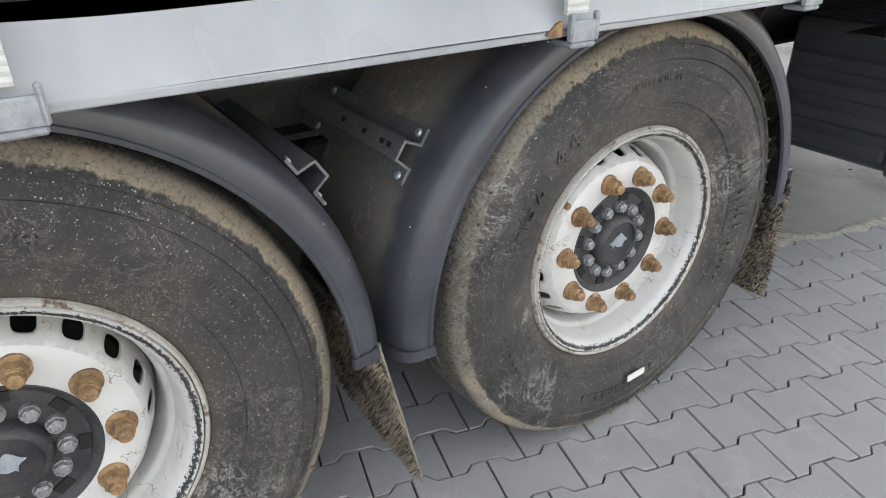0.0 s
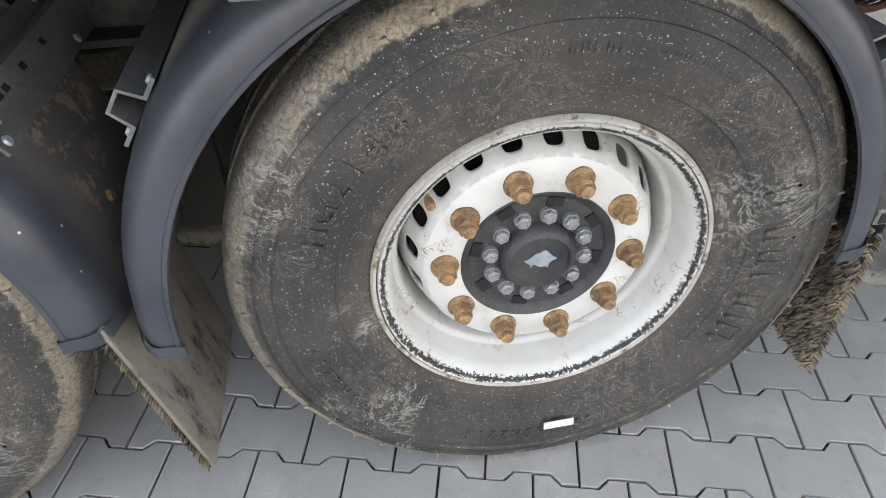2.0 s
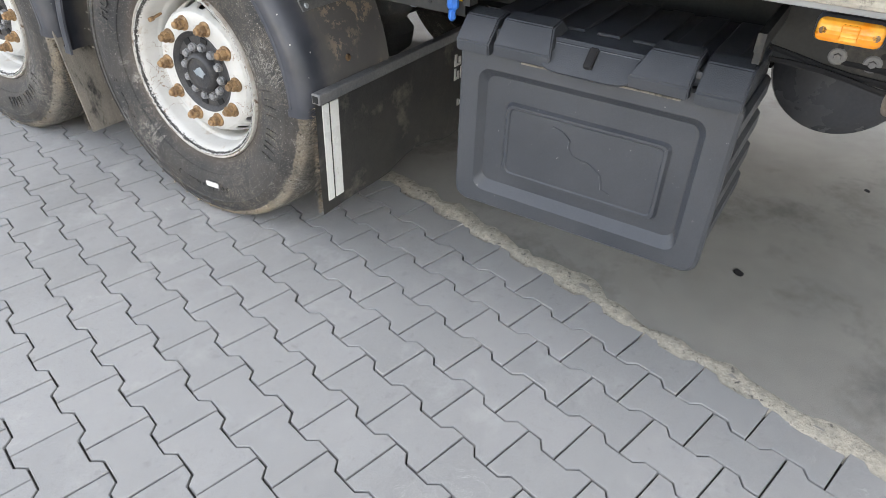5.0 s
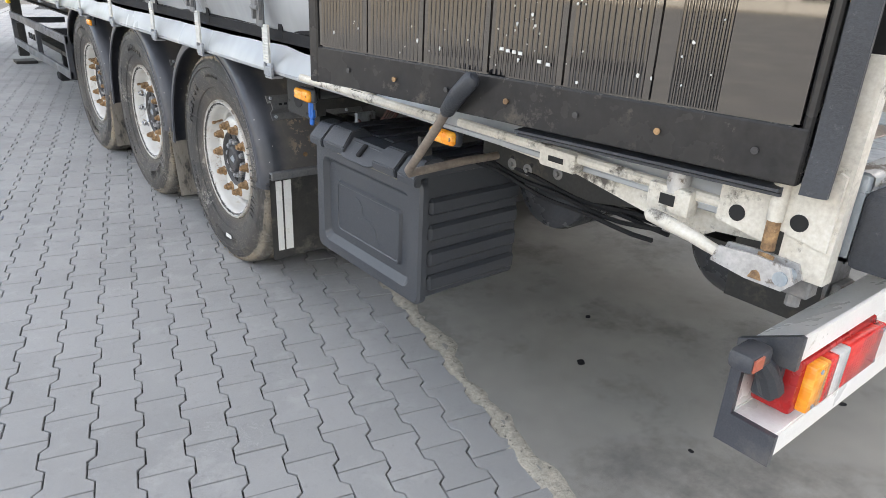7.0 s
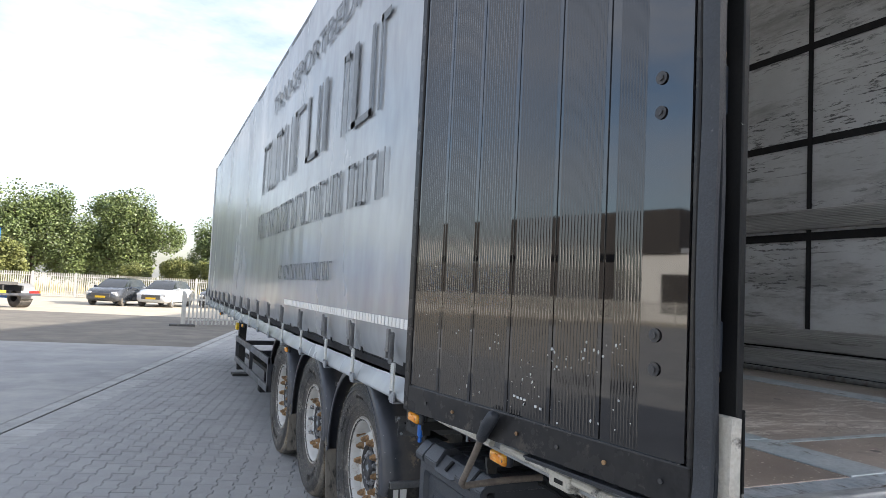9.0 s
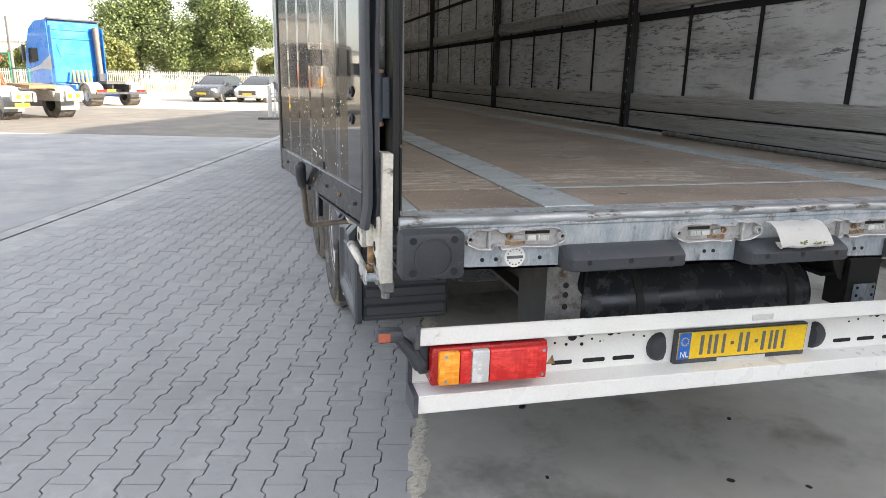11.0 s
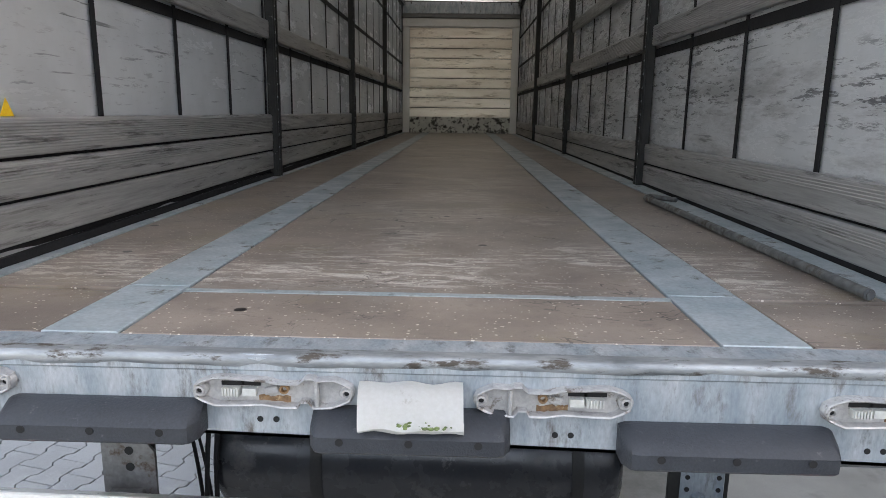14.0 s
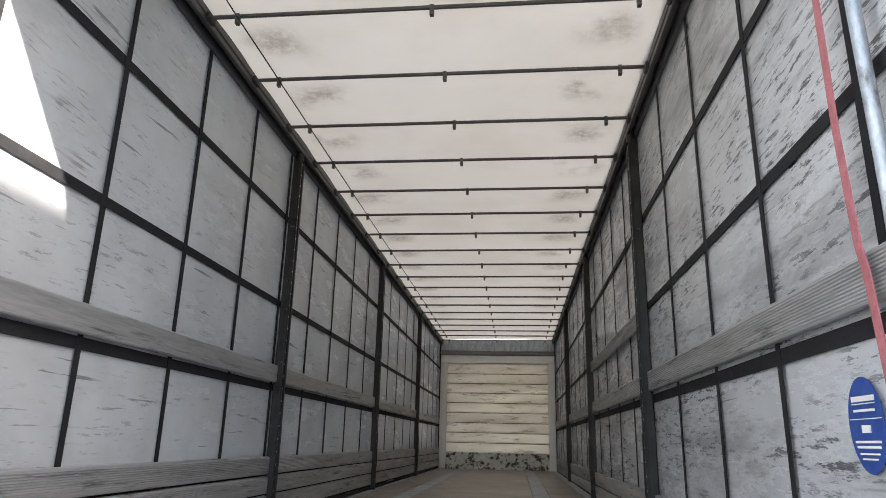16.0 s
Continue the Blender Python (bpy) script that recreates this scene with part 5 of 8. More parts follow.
for s in (-1, 1):
    near = s == -1
    cloth = part("side_curtain", curtain_sheet(SKIN, s, 0.16, FRONT, 1.090, 3.90, 0.006, 1.0), M["curtain"], trailer, "grey tarpaulin side curtain with faint folds" , smooth=80)
    part("curtain_lining", curtain_sheet(1.272, s, 0.14, FRONT, 1.44, 3.90, 0.004, 0.0), M["curtain_in"] if near else M["curtain_in_worn"], cloth, "scuffed grey inner face crossed by black webbing", smooth=80)
    part("hem", box(B(), (s * 1.3020, 0.16, 1.078), (s * 1.260, FRONT, 1.0895), 0.002), M["curtain"], cloth)
    # black webbing on the inner face
    for z, w in ((2.655, 0.045), (3.295, 0.045), (2.07, 0.05)) if near else ((2.61, 0.045), (3.205, 0.045), (2.025, 0.05)):
        part("webbing", box(B(), (s * 1.2625, 0.15, z - w / 2), (s * 1.2665, FRONT, z + w / 2)), M["black"], cloth)
    for y in np.arange(0.56 if near else 0.43, 13.5, 0.696):
        part("webbing", box(B(), (s * 1.2585, y - 0.016, 1.2), (s * 1.2625, y + 0.016, 3.88)), M["black"], cloth)

# tensioners along the curtain's hem
ridge = [(-1.300, -0.022, 1.115)] + [(-1.308 - (0.0016 if i % 2 else 0.0), -0.022, 1.115 + 0.13 * i / 26) for i in range(27)] + [(-1.300, -0.022, 1.245)]
bm = prism(B(), ridge, (0, 0.044, 0))
strap_mesh = finish(bm, "strap", M["webpale"])
bm = B()
box(bm, (-1.312, -0.026, 1.235), (-1.300, 0.026, 1.385), 0.004)
box(bm, (-1.326, -0.030, 1.26), (-1.310, -0.020, 1.375), 0.003)
box(bm, (-1.326, 0.020, 1.26), (-1.310, 0.030, 1.375), 0.003)
tube(bm, (-1.322, -0.028, 1.30), (-1.322, 0.028, 1.30), 0.009, seg=10)
box(bm, (-1.330, -0.017, 1.30), (-1.318, 0.017, 1.40), 0.003)
buckle_mesh = finish(bm, "tensioner", M["armsteel"], 30)
bm = B()
box(bm, (-1.312, -0.026, 1.070), (-1.302, 0.026, 1.104), 0.003)
box(bm, (-1.315, -0.030, 1.072), (-1.301, -0.022, 1.116), 0.003)
box(bm, (-1.315, 0.022, 1.072), (-1.301, 0.030, 1.116), 0.003)
box(bm, (-1.312, -0.026, 1.062), (-1.262, 0.026, 1.072), 0.003)
hook_mesh = finish(bm, "strap_hook", M["hook"], 30)
buckle_y = [1.945, 2.615, 3.245, 4.02, 4.80] + [4.80 + 0.72 * i for i in range(1, 13)]
for i, y in enumerate(buckle_y):
    place("tensioner", buckle_mesh, trailer, pose(-0.010, y + 0.05, 0), "galvanised curtain tensioner with a pale strap")
    bm_strap = place("strap", strap_mesh, trailer, pose(-0.010, y + 0.015, 0))
    place("strap_hook", hook_mesh, trailer, pose(-0.010, y, 0))
part("rust_stain", prism(B(), [(-1.3015, y, z) for y, z in ((3.279, 1.081), (3.300, 1.081), (3.311, 1.085), (3.304, 1.090), (3.296, 1.096), (3.288, 1.102), (3.279, 1.104))], (-0.0065, 0, 0)), M["rust"], trailer)
tape_mesh = finish(box(B(), (-1.2965, 0, 1.405), (-1.2935, 0.043, 1.45)), "reflective_tape", M["white"])
for i in range(58):
    place("reflective_tape", tape_mesh, trailer, pose(0, 1.735 + i * 0.055, 0), "pale reflective tape piece")

# lettering on the curtain
FACE = Matrix(((0, 0, -1, -1.2975), (-1, 0, 0, 0), (0, 1, 0, 0), (0, 0, 0, 1)))


def lettering(text, name, material, m, size, depth=0.0008, parent=None, width=None):
    cu = bpy.data.curves.new(name, "FONT")
    cu.body, cu.size, cu.extrude = text, size, depth
    ob = new(name, cu)
    me = bpy.data.meshes.new_from_object(ob)
    bpy.data.objects.remove(ob)
    if width:
        xs = [v.co.x for v in me.vertices]
        k = width / (max(xs) - min(xs))
        for v in me.vertices:
            v.co.x *= k
    me.materials.append(material)
    return place(name, me, parent, m)


lettering("TRANSPORTBEDRIJF", "curtain_lettering", M["ink"], Matrix.Translation((0, 6.25, 3.36)) @ FACE, 0.27, parent=trailer, width=3.8)


def glyph_bars(y0, y1, z0, z1, widths, stroke, name):
    """Plain upright bars with feet in place of lettering, from y0 down to y1."""
    total = sum(widths)
    y = y0
    for i, w in enumerate(widths):
        step = (y0 - y1) * w / total
        bm = B()
        if w > 0 and i not in ():
            a, b = y - step * 0.12, y - step * 0.85
            if stroke:
                box(bm, (-1.2985, a - step * 0.16, z0), (-1.2968, a, z1))
                if i % 3 != 1:
                    box(bm, (-1.2985, b, z0), (-1.2968, b + step * 0.10, z1))
                if i % 2 == 0:
                    box(bm, (-1.2985, b, z1 - (z1 - z0) * 0.09), (-1.2968, a, z1))
                if i % 4 == 1:
                    box(bm, (-1.2985, b, z0), (-1.2968, a, z0 + (z1 - z0) * 0.08))
            else:
                box(bm, (-1.2985, b, z0), (-1.2968, a, z1))
        y -= step
        part(name, bm, M["ink"], trailer)


glyph_bars(6.75, 2.3, 2.56, 3.10, [1, 0.6, 0.8, 1, 1, 1.1, 0.001, 1.1, 0.4, 1.1, 0.4], True, "company_name_bar")
glyph_bars(6.85, 2.27, 2.06, 2.33, [1.2, 1.1, 1.1, .8, .7, .8, .9, 0.001, 1.2, .8, .8, .4, 0.001, .8, .8, .5, .8, .7, .7, .8, .8, .7, .7, .8], True, "contact_bar")
glyph_bars(5.30, 3.28, 1.62, 1.75, [1] * 17, True, "small_print_bar")

# ---- roof ----
bm = B()
bows = [0.47 + 0.638 * i for i in range(21)]
ys = np.arange(0.06, FRONT + 0.05, 0.106)
grid = [[bm.verts.new((x, min(y, FRONT), ROOF + 0.012 * math.sin((y - 0.47) / 0.638 * math.pi) ** 2 + 0.02 * (1 - (x / 1.2) ** 2))) for x in np.linspace(-1.2, 1.2, 9)] for y in ys]
for a, b in zip(grid, grid[1:]):
    for j in range(8):
        bm.faces.new((a[j], a[j + 1], b[j + 1], b[j]))
roof = part("roof_cloth", bm, M["roofskin"], trailer, "pale translucent roof tarpaulin with dark water stains", smooth=60)
for y in bows:
    if y > FRONT - 0.1:
        continue
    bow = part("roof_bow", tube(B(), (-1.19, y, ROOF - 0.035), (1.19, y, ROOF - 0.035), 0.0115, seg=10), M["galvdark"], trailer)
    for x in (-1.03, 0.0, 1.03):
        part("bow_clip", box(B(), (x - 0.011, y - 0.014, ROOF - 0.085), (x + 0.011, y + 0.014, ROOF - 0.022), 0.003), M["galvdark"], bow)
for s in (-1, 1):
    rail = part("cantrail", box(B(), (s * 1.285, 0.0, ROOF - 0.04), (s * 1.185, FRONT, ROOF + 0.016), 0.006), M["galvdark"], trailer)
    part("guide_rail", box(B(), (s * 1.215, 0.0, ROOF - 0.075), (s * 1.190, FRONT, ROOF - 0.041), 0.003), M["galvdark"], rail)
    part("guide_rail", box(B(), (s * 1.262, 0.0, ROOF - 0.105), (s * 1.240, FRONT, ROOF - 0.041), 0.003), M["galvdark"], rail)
    for y in bows:
        part("roller_carriage", box(B(), (s * 1.235, y - 0.04, ROOF - 0.062), (s * 1.17, y + 0.04, ROOF - 0.02), 0.005), M["chassis"], trailer)
bm = B()
pts = []
for i in range(len(bows) - 2):
    for t in (0, 0.33, 0.66):
        pts.append(Vector((-1.02 + 0.05 * math.sin(t * math.pi), bows[i] + 0.638 * t, ROOF - 0.06 - 0.07 * math.sin(t * math.pi))))
pipe(bm, pts, 0.004)
part("roof_cord", bm, M["black"], trailer, "thin black cord looped along the roof")

# ---- load space ----
bm = B()
box(bm, (-1.20, 0.10, FLOOR - 0.035), (1.20, FRONT, FLOOR - 0.012))
part("floor_bed", bm, M["chassis"], trailer)
for y0, y1 in ((0.105, 0.425), (0.455, 3.05), (3.055, 5.65), (5.655, 8.25), (8.255, 10.85), (10.855, FRONT)):
    for x0, x1 in ((-1.182, -0.811), (-0.640, 0.579), (0.769, 1.127)):
        part("floor_panel", box(B(), (x0, y0, FLOOR - 0.02), (x1, y1, FLOOR), 0.002), M["ply"], trailer, "worn brown plywood floor panel, dusty and scratched")
part("floor_bar", box(B(), (-0.642, 0.425, FLOOR - 0.02), (0.582, 0.453, FLOOR + 0.0015)), M["floorstrip"], trailer)
for s, xa, xb, xc in ((-1, 0.645, 0.806, 1.188), (1, 0.584, 0.763, 1.132)):
    for y0, y1 in ((0.105, 0.47), (0.475, 6.1), (6.105, FRONT)):
        part("floor_strip", box(B(), (s * xa, y0, FLOOR - 0.02), (s * xb, y1, FLOOR + 0.002), 0.002), M["floorstrip"], trailer, "bluish galvanised strip in the floor")
    for i in range(20):
        y0 = 0.105 + i * 0.6725
        part("edge_profile", box(B(), (s * xc, y0, FLOOR - 0.02), (s * 1.234, y0 + 0.668, FLOOR + 0.004), 0.002), M["floorstrip"], trailer)
    # solid black strip painted in for the shade between floor and boards
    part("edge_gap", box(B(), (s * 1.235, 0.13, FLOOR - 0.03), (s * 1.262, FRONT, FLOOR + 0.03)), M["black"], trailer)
# posts with their rails
posts = {-1: (3.40, 6.70, 10.05), 1: (3.20, 6.40, 9.70)}
for s in (-1, 1):
    for y in posts[s]:
        bm = B()
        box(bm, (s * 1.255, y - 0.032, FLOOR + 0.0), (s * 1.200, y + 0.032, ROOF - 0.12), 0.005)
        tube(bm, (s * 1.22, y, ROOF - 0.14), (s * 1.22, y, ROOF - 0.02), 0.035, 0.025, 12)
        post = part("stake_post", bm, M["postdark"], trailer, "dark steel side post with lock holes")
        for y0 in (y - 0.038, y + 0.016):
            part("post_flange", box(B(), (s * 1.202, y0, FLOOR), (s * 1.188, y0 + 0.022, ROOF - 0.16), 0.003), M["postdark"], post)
        bm = B()
        for k in range(30):
            z = FLOOR + 0.12 + k * 0.083
            tube(bm, (s * 1.1865, y - 0.027, z), (s * 1.1892, y - 0.027, z), 0.007, seg=8)
        tagged(part("lock_studs", bm, M["galv"], post), kind="stuff")
        part("post_lever", box(B(), (s * 1.199, y - 0.013, FLOOR + 0.25), (s * 1.178, y + 0.013, FLOOR + 0.62), 0.004), M["oldpaint"], post)


def slat(x, s, y0, y1, z0, z1, lo=0.0, hi=1.0, rows=11):
    """A side plank; fine ribs run between the heights lo and hi of its face, the rest is smooth with rounded edges."""
    line = [(x, z0), (x - 0.014, z0 + 0.001), (x - 0.020, z0 + 0.004), (x - 0.022, z0 + 0.009)]
    a, b = z0 + 0.010 + (z1 - z0 - 0.020) * lo, z0 + 0.010 + (z1 - z0 - 0.020) * hi
    if hi > lo:
        for k in range(rows):
            for f, d in ((0.1, 0.022), (0.3, 0.0243), (0.6, 0.0243), (0.85, 0.022)):
                line.append((x - d, a + (b - a) * (k + f) / rows))
    line += [(x - 0.022, z1 - 0.009), (x - 0.020, z1 - 0.004), (x - 0.014, z1 - 0.001), (x, z1)]
    return part("slat", prism(B(), [(s * px, y0, pz) for px, pz in line], (0, y1 - y0, 0)), M["alu"], trailer, smooth=20)


for s in (-1, 1):
    ends = [0.085] + list(posts[s]) + [13.48]
    for n_bay in range(4):
        y0, y1 = ends[n_bay] + (0.055 if n_bay == 0 else 0.04), ends[n_bay + 1] - 0.04
        if s == -1:
            for z0, z1, lo, hi, rows in ((1.250, 1.369, 0.0, 0.0, 0), (1.379, 1.491, 0.5, 1.0, 5), (1.501, 1.615, 0.12, 1.0, 9)):
                slat(1.25, s, y0, y1, z0, z1, lo, hi, rows)
        else:
            for z0, z1 in ((1.215, 1.332), (1.342, 1.465)):
                slat(1.25, s, y0, y1, z0, z1, 0.55, 0.95, 4)
            if n_bay == 1:
                slat(1.25, s, y0, y1, 2.50, 2.62)
        slat(1.25, s, y0, y1, 2.10 if s < 0 else 2.065, 2.22 if s < 0 else 2.19, 0.0, 0.0 if s < 0 else 1.0)
    # added black sheet that gives the gaps between slats their shade
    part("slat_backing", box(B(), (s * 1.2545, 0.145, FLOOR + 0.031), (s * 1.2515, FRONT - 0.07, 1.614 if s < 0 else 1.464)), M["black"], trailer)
# front wall: planks between pale corner posts
for k in range(9):
    z = 1.535 + k * 0.206
    bm = prism(B(), [(-1.085, FRONT, z), (-1.085, FRONT - 0.02, z + 0.004)] + [(-1.085, FRONT - 0.02 - (0.0004 if i % 2 else 0), z + 0.004 + 0.196 * i / 9) for i in range(1, 9)] + [(-1.085, FRONT - 0.02, z + 0.199), (-1.085, FRONT, z + 0.203)], (2.17, 0, 0))
    plank = part("front_plank", bm, M["frontalu"], trailer, smooth=0)
    # black strip laid on the planks as the shade of the seam
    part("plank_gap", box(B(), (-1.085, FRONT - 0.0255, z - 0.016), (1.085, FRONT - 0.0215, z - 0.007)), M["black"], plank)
    part("plank_edge", box(B(), (-1.085, FRONT - 0.027, z - 0.006), (1.085, FRONT - 0.021, z + 0.012), 0.002), M["lip"], plank)
part("kick_plate", box(B(), (-1.12, FRONT - 0.03, FLOOR), (1.12, FRONT, 1.531), 0.003), M["kick"], trailer, "chipped pale kick plate")
for s in (-1, 1):
    # solid black strip drawn as the shade beside the front post
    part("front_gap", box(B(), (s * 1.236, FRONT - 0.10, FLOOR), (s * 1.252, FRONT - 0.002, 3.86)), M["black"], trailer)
part("front_wall", box(B(), (-1.30, FRONT + 0.001, 1.05), (1.30, FRONT + 0.06, 3.95)), M["white"], trailer)
for s in (-1, 1):
    part("front_post", box(B(), (s * 1.09, FRONT - 0.06, FLOOR), (s * 1.235, FRONT, 3.56), 0.006), M["white"], trailer)
part("front_header", box(B(), (-1.235, FRONT - 0.07, 3.40), (1.235, FRONT - 0.001, 3.57), 0.006), M["white"], trailer)
part("front_header_dark", box(B(), (-1.235, FRONT - 0.1, 3.575), (1.235, FRONT - 0.002, 3.66), 0.006), M["armsteel"], trailer)
part("front_header_top", box(B(), (-1.235, FRONT - 0.08, 3.665), (1.235, FRONT - 0.002, 3.893), 0.006), M["galv"], trailer)


# ---- stickers inside ----
def inner_sticker(s, y, z, shape, name, material, label):
    bm = prism(B(), [(s * 1.2575, y + a, z + b) for a, b in shape], (s * -0.002, 0, 0))
    return part(name, bm, material, trailer, label)


diamond = [(-0.115, 0), (0, -0.10), (0.115, 0), (0, 0.10)]
yd = inner_sticker(1, 0.555, 1.56, diamond, "diamond_sticker", M["yellow"], "yellow diamond safety sticker")
bm = B()
for dz, w, h in ((0.045, 0.05, 0.016), (0.022, 0.06, 0.014), (-0.004, 0.13, 0.008), (-0.02, 0.12, 0.008), (-0.045, 0.05, 0.008), (-0.06, 0.03, 0.006)):
    box(bm, (1.2535, 0.555 - w / 2, 1.56 + dz - h / 2), (1.2556, 0.555 + w / 2, 1.56 + dz + h / 2))
tagged(part("print", bm, M["ink"], yd), kind="stuff")
inner_sticker(-1, 0.74, 1.64, [(-0.03, -0.022), (0.03, -0.022), (0, 0.03)], "small_sticker", M["yellow"], "small yellow warning sticker")
oval = [(0.085 * math.cos(a), 0.115 * math.sin(a)) for a in np.linspace(0, 2 * math.pi, 33)[:-1]]
bo = inner_sticker(1, 0.62, 1.80, oval, "oval_sticker", M["stickerblue"], "dark blue oval sticker with white print")
bm = B()
for dz, w, h in ((0.062, 0.11, 0.013), (0.050, 0.11, 0.002), (0.034, 0.10, 0.006), (0.014, 0.15, 0.002), (-0.010, 0.04, 0.018), (-0.040, 0.12, 0.006), (-0.052, 0.11, 0.006), (-0.068, 0.09, 0.004), (-0.080, 0.07, 0.004)):
    box(bm, (1.2535, 0.62 - w / 2, 1.80 + dz - h / 2), (1.2556, 0.62 + w / 2, 1.80 + dz + h / 2))
tagged(part("print", bm, M["white"], bo), kind="stuff")

# ---- rear end ----
bm = B()
prism(bm, [(-1.262, 0.0, 1.052), (1.262, 0.0, 0.990), (1.262, 0.0, 1.165), (-1.262, 0.0, 1.165)], (0, 0.012, 0))
box(bm, (-1.262, -0.004, 1.160), (1.262, 0.104, FLOOR + 0.001), 0.006)
prism(bm, [(-1.262, 0.0, 1.052), (1.262, 0.0, 0.990), (1.262, 0.0, 0.997), (-1.262, 0.0, 1.059)], (0, 0.10, 0))
sill = part("rear_sill", bm, M["galv"], trailer, "battered galvanised rear sill")
bm = B()
rows = []
for i in range(127):
    x = -1.262 + 2.524 * i / 126
    dent = 0.004 * noise.noise((x * 4, 0.5, 0)) + 0.003 * noise.noise((x * 15, 1.5, 0))
    sag = 0.004 * noise.noise((x * 6, 7.5, 0)) + 0.002 * noise.noise((x * 22, 3.5, 0))
    rows.append([bm.verts.new((x, y + (dent if 0 < k < 5 else 0), z + (sag if k > 2 else sag * 0.3))) for k, (y, z) in enumerate(((0.03, 1.1975), (0.002, 1.1972), (-0.006, 1.1925), (-0.007, 1.182), (-0.005, 1.174), (0.001, 1.171)))])
for p, q in zip(rows, rows[1:]):
    for k in range(5):
        bm.faces.new((p[k], p[k + 1], q[k + 1], q[k]))
part("sill_nose", bm, M["nose"], sill, "dented scratched nose along the floor edge", smooth=60)
discs("sill_hole", [(x0, z0, 0.006) for x0, z0 in ((-1.03, 1.073), (-0.99, 1.073), (-0.86, 1.072), (-0.324, 1.065), (-0.293, 1.065), (0.241, 1.047), (0.271, 1.047), (0.83, 1.03), (0.86, 1.03))], M["void"], sill, -0.0015, 0.004)
for x0, x1, z0, z1 in ((-0.803, -0.426, 1.044, 1.100), (-0.218, 0.152, 1.034, 1.092), (0.358, 0.752, 1.016, 1.074)):
    bm = B()
    slope = [(-0.001, z0), (-0.070, z0), (-0.076, z0 + 0.006), (-0.076, z0 + 0.034), (-0.066, z0 + 0.044), (-0.020, z1 + 0.006), (-0.001, z1 + 0.006)]
    for inset, k in ((0.0, 0.62), (0.012, 0.94), (0.022, 1.0)):
        ends = [[bm.verts.new((x0 + inset if side < 0 else x1 - inset, -0.001 + (y + 0.001) * k, z0 + (z - z0) * (0.8 + 0.2 * k))) for y, z in slope] for side in (-1, 1)]
        if inset == 0.0:
            bm.faces.new(ends[0])
            bm.faces.new(ends[1][::-1])
        else:
            for side in (0, 1):
                for i in range(len(slope)):
                    j = (i + 1) % len(slope)
                    bm.faces.new((last[side][i], last[side][j], ends[side][j], ends[side][i]))
        last = ends
    for i in range(len(slope)):
        j = (i + 1) % len(slope)
        bm.faces.new((last[0][i], last[0][j], last[1][j], last[1][i]))
    buf = part("rubber_buffer", bm, M["bumprub"], trailer, "black rubber dock buffer")
    discs("bolt_hole", [(x0 + (x1 - x0) * k, z0 + 0.026, 0.0075) for k in (0.16, 0.5, 0.84)], M["void"], buf, -0.0775, -0.070)
for s in (-1, 1):
    bm = box(B(), (s * 1.272, -0.075, 1.045), (s * 1.10, 0.0, 1.172), 0.014, 2)
    lathe(bm, [(0.0, 0.052), (-0.004, 0.052), (-0.004, 0.047), (0.0, 0.047)], 28, m=Matrix.Translation((s * 1.186, -0.0745, 1.108)) @ pose(0, 0, 0, 0, 0, 90))
    buf = part("corner_buffer", bm, M["bumprub"], trailer, "black rubber corner buffer with an embossed ring")
    discs("bolt_hole", [(s * 1.186 + dx, 1.108 + dz, 0.0095) for dx in (-0.055, 0.055) for dz in (-0.04, 0.045)], M["void"], buf, -0.0765, -0.07)


